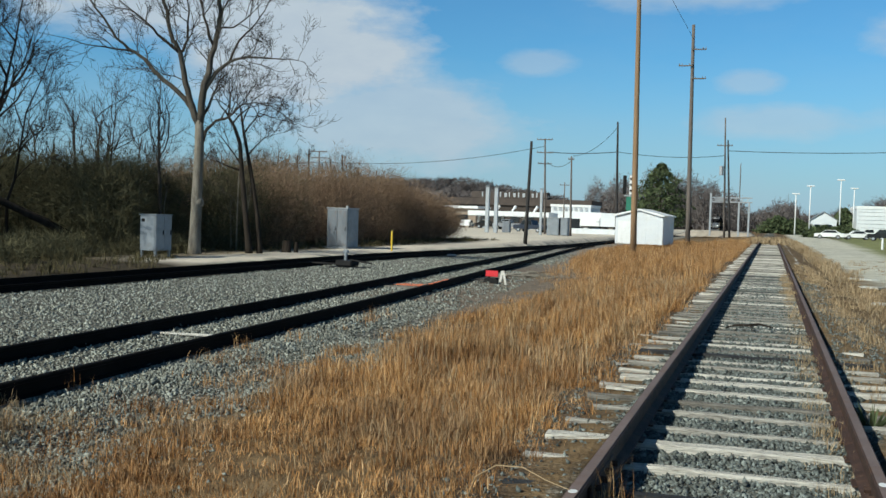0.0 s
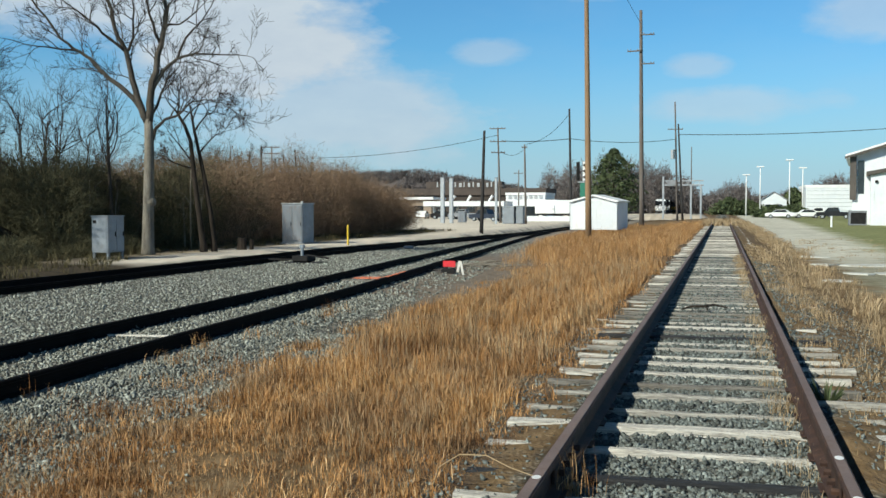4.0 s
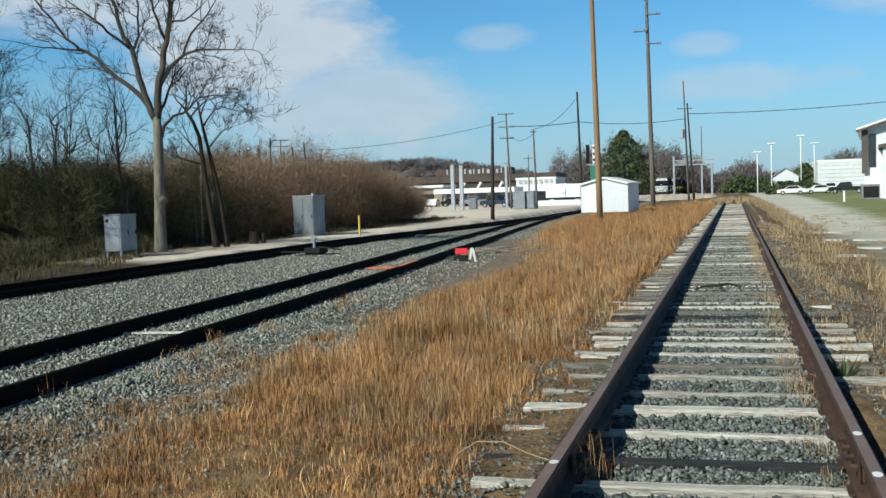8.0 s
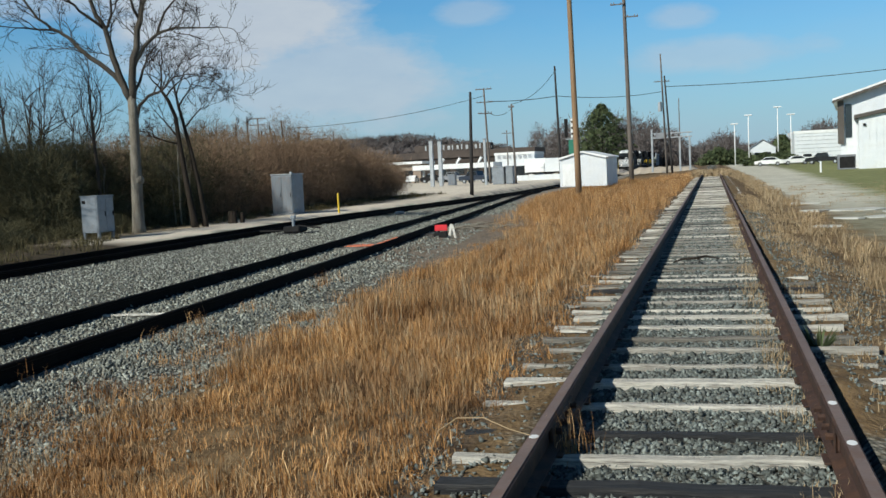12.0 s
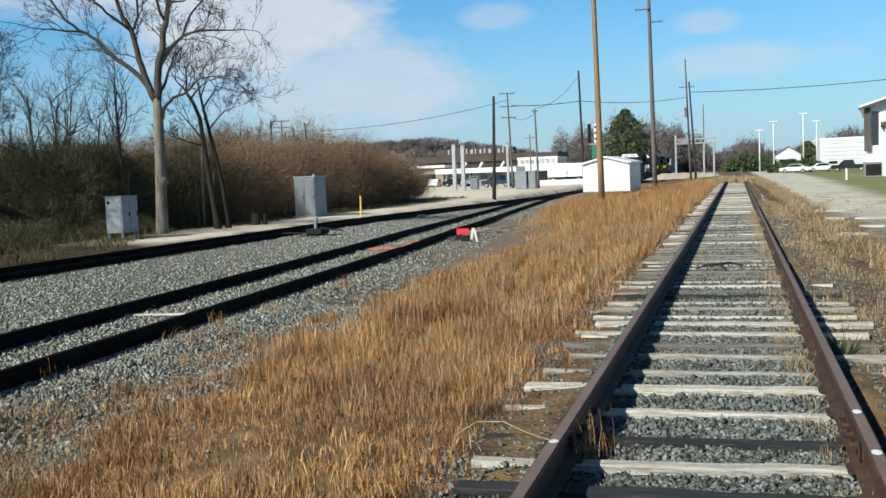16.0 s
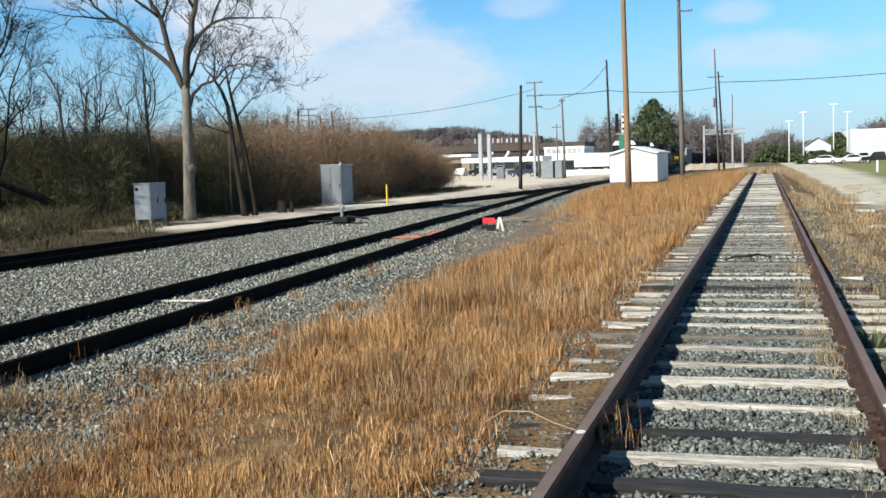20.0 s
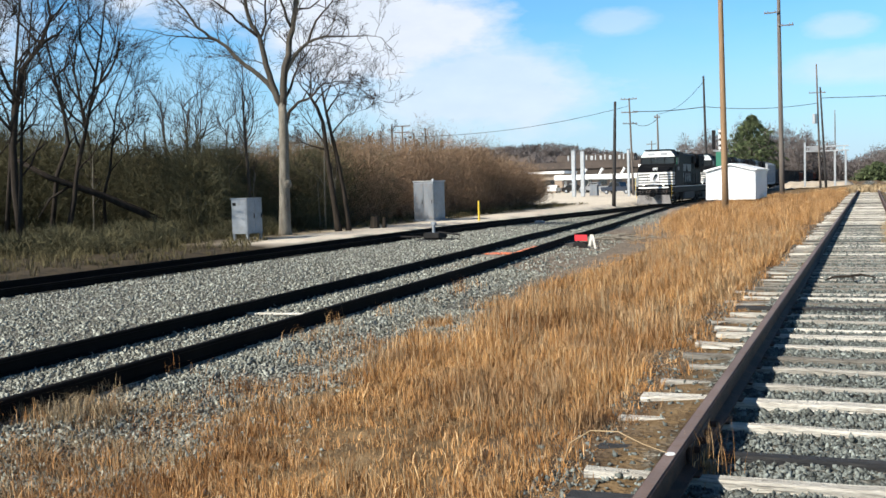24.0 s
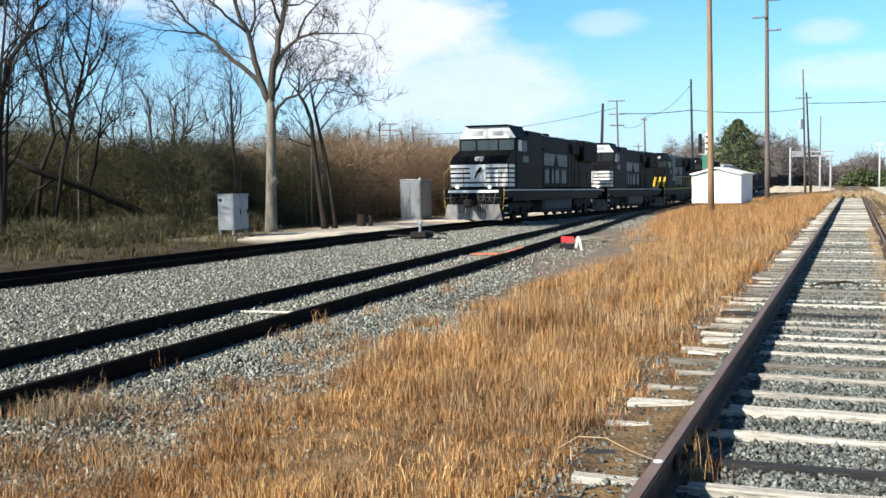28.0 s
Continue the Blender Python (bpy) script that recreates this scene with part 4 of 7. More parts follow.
def limbed_tree(name, label, base, trunk, limbs, seed, bark, upper, twig, right=(0.86, 0.51), group="", reach=1.9, every=0.4, burl=None):
    """trunk: (across, height, radius); limbs: (first radius, last radius, bends as (across, height)), each starting on what stands already."""
    rnd = random.Random(seed)
    t = thing(name, label, "tree", pose(*base), group)
    R, D, Z = Vector((right[0], right[1], 0)), Vector((-right[1], right[0], 0)), Vector((0, 0, 1))
    spots = []                                       # across, depth, height
    g = Mesh()
    for (a, h, r), (a2, h2, r2) in zip(trunk, trunk[1:]):
        spots += [(a + (a2 - a) * k / 6, 0.0, h + (h2 - h) * k / 6) for k in range(7)]
    g.tube([R * a + Z * h for a, h, _ in trunk], [r for _, _, r in trunk], 12)
    if burl:
        a, h, r = burl
        c = R * a + Z * h - D * 0.05
        g.tube([c - Z * r, c - Z * r * 0.6, c, c + Z * r * 0.7, c + Z * r], [0.02, r * 0.8, r, r * 0.75, 0.03], 8)
    part("trunk", g, bark, t, smooth=True)
    for r0, r1, bends in limbs:
        a0, h0 = bends[0]
        near = min(spots, key=lambda q: (q[0] - a0) ** 2 + (q[2] - h0) ** 2)
        drift, d = rnd.uniform(-0.35, 0.35), near[1]
        path, n = [near], len(bends)
        for (a, h), (a2, h2) in zip(bends, bends[1:]):
            ln = math.hypot(a2 - a, h2 - h)
            for k in (1, 2, 3):
                d += drift * ln / 3
                w = 0.045 * ln if k < 3 else 0.0
                path.append((a + (a2 - a) * k / 3 + rnd.uniform(-w, w), d, h + (h2 - h) * k / 3 + rnd.uniform(-w, w)))
        spots += path
        pts = [R * a + D * e + Z * h for a, e, h in path]
        m = len(pts)
        rad = [r0 + (r1 - r0) * (i / (m - 1)) ** 0.8 for i in range(m)]
        lim, fine = Mesh(), Mesh()
        lim.tube(pts, rad, 7)
        run = 0.0
        for i in range(1, m):
            step = pts[i] - pts[i - 1]
            run += step.length
            f = i / (m - 1)
            if f < 0.22:
                run = 0.0
            while run > every:
                run -= every
                ax = Matrix.Rotation(rnd.uniform(0, 6.28), 3, step) @ step.orthogonal().normalized()
                nd = Matrix.Rotation(radians(rnd.uniform(28, 62)), 3, ax) @ step.normalized()
                nd = (nd - D * nd.dot(D) * 0.35 + Z * 0.12).normalized()
                grow(lim, pts[i], nd, reach * rnd.uniform(0.45, 1.0) * (1.1 - 0.4 * f), min(rad[i] * 0.6, 0.026), 2, rnd, fine, 5, 0.36, 0.12)
        grow(lim, pts[-1], (pts[-1] - pts[-2]), reach * 0.8, r1, 2, rnd, fine, 5, 0.36, 0.12)
        limb = part("limb", lim, upper[0] if r0 > 0.1 else upper[1], t, smooth=True)
        tagged(part("twig_spray", fine, twig, limb, "fine bare twigs"), kind="stuff")
    return t


limbed_tree("bare_tree", "tall leafless tree with pale forking trunk", (-23.3, 38.2, -0.5),
            [(0.0, -0.15, 0.34), (0.0, 0.35, 0.27), (0.02, 1.3, 0.245), (0.06, 2.95, 0.225), (0.1, 4.4, 0.205), (0.1, 5.2, 0.2), (0.06, 5.75, 0.17)],
            [(0.13, 0.03, [(0.05, 5.5), (-0.5, 6.6), (-1.45, 7.4), (-2.1, 8.1), (-2.6, 8.5), (-3.4, 9.05), (-4.3, 10.3), (-4.7, 10.8)]),
             (0.16, 0.05, [(0.02, 5.6), (-0.36, 6.65), (-0.6, 7.7), (-0.78, 8.55), (-1.1, 9.1), (-1.35, 10.3), (-1.75, 11.65), (-2.0, 12.8)]),
             (0.18, 0.05, [(0.1, 5.6), (0.2, 6.9), (0.45, 8.1), (0.7, 9.35), (0.88, 10.4), (0.73, 11.6), (0.9, 12.95), (0.7, 14.2)]),
             (0.05, 0.012, [(-2.6, 8.5), (-3.75, 8.65), (-4.4, 8.7), (-5.5, 8.95)]),
             (0.075, 0.02, [(-0.76, 8.5), (-0.5, 9.1), (-0.45, 10.3), (-0.7, 11.5)]),
             (0.075, 0.018, [(-0.78, 8.55), (-1.5, 9.1), (-2.15, 9.7), (-2.8, 10.2), (-3.45, 10.7)]),
             (0.07, 0.018, [(0.55, 8.85), (0.15, 10.15), (-0.1, 11.2), (-0.4, 12.2)]),
             (0.11, 0.016, [(0.22, 7.0), (0.7, 7.8), (1.3, 8.35), (2.05, 8.6), (3.0, 8.6), (4.2, 8.6)]),
             (0.06, 0.014, [(1.3, 8.35), (1.65, 9.25), (2.1, 9.75), (2.7, 10.6), (3.15, 11.4)]),
             (0.05, 0.014, [(0.78, 9.8), (1.4, 9.8), (2.1, 10.4), (2.3, 11.4)]),
             (0.08, 0.016, [(0.14, 5.7), (0.55, 6.7), (0.85, 7.5), (1.35, 8.1)]),
             (0.085, 0.012, [(0.12, 4.5), (0.36, 5.35), (0.75, 5.75), (1.3, 5.95), (1.85, 6.5), (2.35, 6.6), (3.05, 6.5), (3.6, 6.1)])],
            5, M_BARK, (M_BARKMID, M_LIMB), M_BARKDARK, burl=(0.14, 2.25, 0.23))
limbed_tree("dark_tree", "dark leaning leafless tree with a low dead branch", (-22.35, 41.3, -0.5),
            [(0.02, -0.15, 0.2), (-0.05, 0.4, 0.15), (-0.22, 1.8, 0.125), (-0.42, 3.55, 0.11), (-0.55, 5.0, 0.09), (-0.8, 5.7, 0.075), (-1.1, 6.2, 0.06)],
            [(0.05, 0.012, [(-0.42, 3.8), (-1.2, 4.0), (-1.9, 4.3)]), (0.05, 0.012, [(-0.48, 4.0), (-1.0, 4.8), (-1.5, 5.45)]), (0.05, 0.01, [(-1.05, 6.2), (-1.05, 7.1), (-0.9, 7.6)]),
             (0.045, 0.01, [(-0.85, 5.9), (-0.2, 6.6), (0.55, 6.8)]), (0.045, 0.01, [(-1.1, 6.2), (-1.5, 6.7), (-1.8, 7.3)])], 9, M_BARKDARK, (M_BARKDARK, M_BARKDARK), M_LIMB, reach=1.15, every=0.25)
limbed_tree("dark_tree", "dark slender leafless tree leaning beside another", (-22.05, 41.65, -0.5),
            [(0.02, -0.15, 0.17), (0.0, 0.4, 0.125), (-0.14, 1.8, 0.11), (-0.38, 3.3, 0.095), (-0.66, 4.7, 0.075), (-0.84, 5.6, 0.06), (-1.0, 6.6, 0.035)],
            [(0.045, 0.01, [(-0.8, 5.5), (-0.2, 6.4), (0.8, 6.1)]), (0.04, 0.01, [(-0.62, 4.5), (0.1, 5.3), (0.6, 5.5)]), (0.035, 0.01, [(-0.9, 6.0), (-0.5, 6.9), (0.1, 7.4)])], 13, M_BARKDARK, (M_BARKDARK, M_BARKDARK), M_LIMB, reach=1.2, every=0.22)
tree("thin_tree", "thin young leafless tree at the edge of brush", (-26.05, 39.7, -0.5),
     [(0.1, -0.1, 0.09), (0.0, 2.4, 0.08), (-0.1, 4.6, 0.055), (-0.15, 6.6, 0.03)],
     [(3.6, -30, 5, 2.6, 0.035), (4.2, 28, -8, 2.6, 0.035), (4.9, -22, 8, 2.4, 0.03), (5.4, 20, 5, 2.0, 0.03), (6.3, -5, 0, 1.8, 0.025)], 21, M_LIMB, M_BARKDARK, depth=2)

# ---- woods beside the line ----
def left_trees():
    rnd = random.Random(31)
    edge = "dark crooked leafless tree at the edge of the woods"
    for i, (base, r, bends, sides) in enumerate((
            ((-32.0, 32.0, -0.5), 0.17, [(0, -0.2), (-0.2, 2.2), (-0.2, 4.1), (0.0, 5.7), (0.3, 7.2), (1.05, 8.25), (1.5, 9.3), (1.35, 10.5)], [[(0.0, 5.9), (-0.5, 7.3), (-0.7, 8.6), (-0.6, 10.0)], [(-0.2, 4.6), (-0.8, 5.6), (-1.0, 6.9)], [(1.1, 8.3), (1.7, 8.6), (2.3, 9.3)]]),
            ((-31.1, 33.4, -0.5), 0.12, [(0, -0.2), (0.43, 1.8), (0.6, 3.0), (1.05, 4.8), (1.4, 6.4), (1.85, 8.6), (2.1, 10.5)], [[(1.25, 5.7), (2.1, 7.5), (2.6, 9.6)], [(0.8, 3.8), (0.3, 5.3), (0.1, 6.8)], [(1.5, 7.0), (1.0, 8.4), (0.95, 9.8)]]),
            ((-32.2, 33.7, -0.5), 0.105, [(0, -0.2), (0.4, 2.9), (0.93, 4.2), (0.8, 5.5), (0.53, 7.0), (0.26, 8.5), (0.3, 10.2)], [[(0.85, 5.0), (1.4, 6.2), (1.6, 7.7)], [(0.6, 6.6), (0.0, 7.6), (-0.3, 9.0)]]),
            ((-29.1, 27.3, -0.5), 0.085, [(0, -0.2), (0.0, 1.4), (0.19, 3.05), (0.02, 4.9), (0.0, 6.7), (0.5, 8.1), (0.85, 9.5)], [[(0.1, 4.2), (0.6, 5.4), (0.75, 6.9)], [(0.0, 5.4), (-0.6, 6.5), (-0.7, 8.0)]]),
            ((-31.2, 36.0, -0.5), 0.07, [(0, -0.2), (0.0, 2.0), (0.29, 3.0), (0.49, 4.4), (0.7, 5.9), (1.3, 7.4), (1.75, 8.9)], [[(0.45, 4.2), (1.0, 4.9), (1.4, 5.2), (1.5, 6.4)], [(0.6, 5.2), (0.2, 6.4), (0.3, 7.6)]]))):
        m = len(bends)
        limbed_tree("bare_tree", edge, base, [(a, h, r * (1.15 if k == 0 else 1 - 0.8 * k / (m - 1))) for k, (a, h) in enumerate(bends)],
                    [(r * 0.5, 0.012, q) for q in sides] + [(r * 0.35, 0.012, [bends[k], (bends[k][0] + q * 0.8, bends[k][1] + 0.9), (bends[k][0] + q * 1.1, bends[k][1] + 2.0)]) for k, q in zip(range(2, m - 1), (1, -1, 1, -1, 1))],
                    200 + i, M_BARKDARK, (M_BARKDARK, M_BARKDARK), M_BARKDARK, (0.75, 0.66), "woods edge trees", 1.4, 0.38)
    for i in range(15):                              # thin pale saplings standing in front of the brush
        y = rnd.uniform(29, 45)
        x = (-24.6 if y > 42 else -24.6 - (42 - y) * 1.35) + rnd.uniform(-0.8, 0.5)
        h = rnd.uniform(2.0, 4.4)
        k = rnd.uniform(-0.3, 0.3)
        limbs = [(h * rnd.uniform(0.4, 0.9), rnd.choice((-1, 1)) * rnd.uniform(15, 40), rnd.uniform(-25, 25), h * rnd.uniform(0.2, 0.35), 0.014) for _ in range(3)]
        tree("sapling", "thin pale bare sapling in front of the brush", (x, y, ground_z(x, y)), [(0, -0.1, 0.05), (k * 0.4, h * 0.4, 0.04), (k * 0.6, h * 0.7, 0.028), (k, h, 0.012)], limbs, 400 + i, M_BARK, M_LIMB, depth=2, group="pale saplings", upper=M_BARK)
    spots = [(-28.5, 28.3, 0.07, 7, 4), (-32.9, 38.0, 0.11, 9, -8), (-28.2, 25.4, 0.1, 8, -6), (-33.6, 32.6, 0.09, 11, 6), (-30.6, 42.0, 0.06, 7, -5), (-29.6, 40.5, 0.05, 6.5, 4)]
    for i, (x, y, r, h, lean) in enumerate(spots):
        k = math.tan(radians(lean))
        limbs = [(h * rnd.uniform(0.3, 0.9), rnd.choice((-1, 1)) * rnd.uniform(15, 45), rnd.uniform(-30, 30), h * rnd.uniform(0.28, 0.45), r * 0.5) for _ in range(6)]
        tree("bare_tree", "dark slender leafless tree at the edge of the woods", (x, y, -0.55),
             [(0, -0.1, r * 1.2), (k * h * 0.3, h * 0.3, r), (k * h * 0.62, h * 0.65, r * 0.7), (k * h, h, r * 0.25)], limbs, 100 + i, M_BARKDARK, M_LIMB, right=(0.75, 0.66), depth=2, group="woods edge trees")
    g = Mesh()
    g.tube([(-32.6, 32.4, 3.1), (-31.7, 33.3, 2.3), (-30.5, 35.0, 1.5), (-29.6, 36.4, 0.75), (-28.5, 37.9, -0.25)], [0.08, 0.12, 0.15, 0.17, 0.19], 8)
    g.tube([(-31.2, 34.0, 1.95), (-32.0, 33.6, 1.4), (-32.3, 33.2, 0.6)], [0.06, 0.05, 0.03], 5)
    solid("fallen_trunk", g, M_BARKDARK, "dark fallen tree trunk leaning through the brush", "log", smooth=True)
    # stump
    g = Mesh()
    g.tube([(0, 0, -0.1), (0, 0, 0.2), (0.02, 0.0, 0.62)], [0.3, 0.22, 0.2], 9)
    g.tube([(0.4, 0.2, -0.1), (0.42, 0.2, 0.55)], [0.12, 0.1], 7)
    solid("stump", g, M_BARKDARK, "short dark broken tree stump beside the gravel road", "stump", m=pose(-21.8, 43.9, -0.5))


left_trees()


def brush(name, label, material, shrubs, seed, twig_w=0.014, per=150, long=0.7, stems=8, kind="stuff"):
    """Shrubs (x, y, z, radius, height): domes of short twigs at all angles round a few bent stems."""
    g = np.random.default_rng(seed)
    ps, ds, ws = [], [], []
    for x, y, z, r, h in shrubs:
        n = int(per * (0.4 + 0.6 * h / 4) * (0.5 + 0.5 * r))
        a = g.uniform(0, 2 * np.pi, n)
        c = g.uniform(-0.95, 1.0, n)
        q = g.uniform(0.25, 1.0, n) ** 0.45
        s = np.sqrt(np.clip(1 - c * c, 0, 1))
        lob = 1 + 0.22 * np.sin(3 * a + x) * s + 0.15 * np.sin(7 * c + 2 * a + y)
        o = np.stack([np.cos(a) * s * r, np.sin(a) * s * r, c * h * 0.5], 1) * (q * lob)[:, None]
        p = o + np.array([x, y, z + h * 0.47])
        p[:, 2] = np.maximum(p[:, 2], z)
        d = g.normal(0, 0.55, (n, 3)) + np.stack([np.cos(a) * s, np.sin(a) * s, 0.35 + 0.6 * np.abs(c)], 1) * 0.75
        d *= (long * g.uniform(0.4, 1.2, n) / np.linalg.norm(d, axis=1))[:, None]
        ps.append(p)
        ds.append(d)
        ws.append(np.full(n, twig_w) * g.uniform(0.5, 1.3, n))
        m = stems
        a = g.uniform(0, 2 * np.pi, m)
        p = np.stack([x + np.cos(a) * r * 0.3, y + np.sin(a) * r * 0.3, np.full(m, z)], 1)
        d = np.stack([np.cos(a) * r * 0.7, np.sin(a) * r * 0.7, h * g.uniform(0.6, 0.98, m)], 1) + g.normal(0, 0.25, (m, 3))
        ps.append(p)
        ds.append(d)
        ws.append(np.full(m, twig_w * 1.6))
    p, d, w = np.concatenate(ps), np.concatenate(ds), np.concatenate(ws)
    n = len(p)
    b = g.normal(size=(n, 3))
    sd = np.cross(d, b)
    sd *= (w / np.maximum(np.linalg.norm(sd, axis=1), 1e-6))[:, None]
    v = np.stack([p - sd, p + sd, p + d], 1).reshape(-1, 3)
    soup(name, v, np.arange(n * 3).reshape(-1, 3), material, label, "brush", kind)


def thicket():
    r = random.Random(77)
    a, b = [], []
    # face of the woods along the gravel road, then rounding back at its far end
    for i in range(360):
        y = r.uniform(29, 92)
        edge = -24.4 if y > 42 else -24.4 - (42 - y) * 1.6
        if y > 80:
            edge -= (y - 80) * 0.3
        dep = abs(r.gauss(0, 1)) * 6
        x = edge - 1.2 - dep
        h = 0.6 + float(np.interp(y, [24, 33, 37, 42, 46, 51, 55, 60, 66, 73, 81, 87, 92], [4.0, 4.1, 5.2, 3.9, 3.6, 4.2, 4.7, 5.4, 5.0, 4.3, 3.6, 2.6, 1.4])) * r.uniform(0.8, 1.12)
        (a if y < 42 + 14 * r.random() else b).append((x, y, ground_z(x, y) - 0.1, r.uniform(1.3, 2.4), h))
    for i in range(50):                              # low scrub among the trunks
        y = r.uniform(25, 41)
        x = r.uniform(-31, -24.6) if y > 33 else r.uniform(-33, -22.5 - (y - 25) * 0.2)
        a.append((x, y, ground_z(x, y) - 0.1, r.uniform(0.6, 1.2), r.uniform(0.4, 1.0)))
    q = random.Random(15)
    for i in range(16):                              # rounded mound of shrubs beside the big tree
        x, y = q.uniform(-31.5, -27.2), q.uniform(37.5, 41.5)
        a.append((x, y, ground_z(x, y) - 0.1, q.uniform(1.3, 1.9), q.uniform(4.4, 5.2) - abs(x + 29) * 0.3))
    brush("near_brush", "dense leafless brown brush beside the railway", M_TWIGOLIVE, a, 41, 0.0085, 1900, 0.45)
    brush("roadside_brush", "dense russet leafless shrubs beside the gravel road", M_TWIG, b, 42, 0.0095, 1350, 0.45)
    c = []
    for i in range(420):
        y = r.uniform(30, 130)
        x = -36 - abs(r.gauss(0, 1)) * 22
        if x > -24 - y * 0.36:
            x = -24 - y * 0.36 - r.uniform(0, 10)
        c.append((x, y, -0.5, r.uniform(1.5, 3), r.uniform(3.2, 6.0)))
    brush("deep_woods", "leafless scrub woods receding behind the brush", M_TWIGOLIVE, c, 43, 0.045, 150, 1.2)
    r = random.Random(91)
    for i in range(26):
        y = r.uniform(38, 105)
        x = -28 - y * 0.16 - abs(r.gauss(0, 1)) * 8
        h = r.uniform(5.2, 7.4)
        limbs = [(h * r.uniform(0.45, 0.95), r.choice((-1, 1)) * r.uniform(12, 40), r.uniform(-25, 25), h * r.uniform(0.18, 0.32), 0.035) for _ in range(5)]
        tree("thin_tree", "slender leafless tree rising out of the brush", (x, y, -0.5), [(0, 0, 0.10), (r.uniform(-0.2, 0.2), h * 0.5, 0.075), (r.uniform(-0.4, 0.4), h, 0.03)], limbs, 300 + i, M_LIMB, M_BARKDARK, depth=2, group="thin trees in the brush")

    for i in range(8):                               # snags standing up out of the far brush
        x, y, h = -38.3 + i * 0.62, 74 + (i * 37 % 9), 5.8 + (i * 53 % 10) * 0.14
        limbs = [(h * r.uniform(0.7, 0.95), r.choice((-1, 1)) * r.uniform(20, 50), r.uniform(-20, 20), r.uniform(0.5, 1.0), 0.03) for _ in range(3)]
        tree("snag", "bare broken snag standing above the brush", (x, y, -0.5), [(0, 0, 0.13), (r.uniform(-0.15, 0.15), h * 0.5, 0.1), (r.uniform(-0.3, 0.3), h, 0.06)], limbs, 330 + i, M_LIMB, M_BARKDARK, depth=2, group="snags in the brush")


thicket()


# ---- far woods and hills ----
def hills():
    r = random.Random(5)
    g = np.random.default_rng(9)
    xs = np.linspace(-900, 500, 141)
    crest = np.interp(xs, [-900, -420, -364, -323, -274, -254, -225, -197, -156, -129, -90, 500], [14, 18, 26, 30, 29, 32, 28, 23, 16, 10, 7, 5]) - 3.0
    v, f = [], []
    prof = [(700, -0.06), (740, 0.35), (790, 0.85), (830, 1.0), (1000, 0.8), (1500, 0.6)]
    for x, c in zip(xs, crest):
        for d, k in prof:
            v.append((x * d / 800, d, max(c * k, -1.0) + 0.5 * r.uniform(-1, 1)))
    m = len(prof)
    for i in range(len(xs) - 1):
        for j in range(m - 1):
            f.append((i * m + j, (i + 1) * m + j, (i + 1) * m + j + 1, i * m + j + 1))
    ob = soup("far_hill", np.array(v), np.array(f), M_TWIGFAR, "low wooded winter hills on the horizon", "hill", "structure")
    sh = []
    for i in range(700):
        x = r.uniform(-420, 60)
        d = r.uniform(730, 835)
        c = float(np.interp(x, xs, crest)) * float(np.interp(d, [p[0] for p in prof], [p[1] for p in prof]))
        sh.append((x * d / 800, d, c - 0.5, r.uniform(4, 7), r.uniform(5, 9)))
    brush("hill_woods", "distant leafless woods on the hills", M_TWIGFAR, sh, 44, 0.26, 36, 3.0, 4)
    # tree line behind the crossing and to the right
    sh = []
    for i in range(260):
        x = r.uniform(-60, 70)
        y = r.uniform(330, 420)
        h = float(np.interp(x, [-60, -29, -22, -13, -6, -1, 3, 7, 15, 24, 36, 70], [14, 21, 17, 13, 4.5, 9, 11, 9, 4.5, 8, 12, 14])) * r.uniform(0.6, 1.1) + 0.6
        sh.append((x, y, -0.6, r.uniform(2.0, 3.5), h))
    brush("tree_line", "leafless tree line beyond the crossing", M_TWIGFAR, sh, 45, 0.1, 105, 2.0, 5)


hills()


def pine(name, label, x, y, h, rad, seed):
    g = np.random.default_rng(seed)
    t = thing(name, label, "tree", pose(x, y, -0.5))
    k = Mesh()
    k.cyl((0, 0, 0), (0, 0, h * 0.95), 0.28, 0.05, 8)
    part("trunk", k, M_BARKDARK, t)
    n = 6000
    z = g.uniform(0.08, 1.0, n)
    prof = np.interp(z, [0.08, 0.25, 0.55, 0.8, 1.0], [0.8, 1.0, 0.86, 0.52, 0.08]) * rad
    a = g.uniform(0, 2 * np.pi, n)
    lump = 1 + 0.34 * np.sin(a * 5 + z * 19) + 0.26 * np.sin(a * 3 - z * 31)
    q = prof * lump * g.uniform(0.45, 1.0, n) ** 0.5
    p = np.stack([np.cos(a) * q, np.sin(a) * q, z * h], 1)
    d = g.normal(size=(n, 3, 3)) * 0.28
    v = (p[:, None] + d).reshape(-1, 3)
    me = bpy.data.meshes.new("crown")
    me.from_pydata(v.tolist(), [], np.arange(n * 3).reshape(-1, 3).tolist())
    me.materials.append(M_PINE)
    c = new("crown", me)
    c.parent = t


pine("pine_tree", "dark green bushy pine tree behind the crossing", -26.6, 260, 16.6, 6.0, 51)
pine("cedar_shrub", "low dark evergreen shrub on the skyline", 1.6, 240, 4.0, 3.6, 52)
pine("cedar_shrub", "low dark evergreen shrub on the skyline", 5.4, 250, 3.6, 4.0, 53)
pine("cedar_tree", "dark evergreen tree beside the white building", 16.8, 262, 6.5, 3.0, 54)


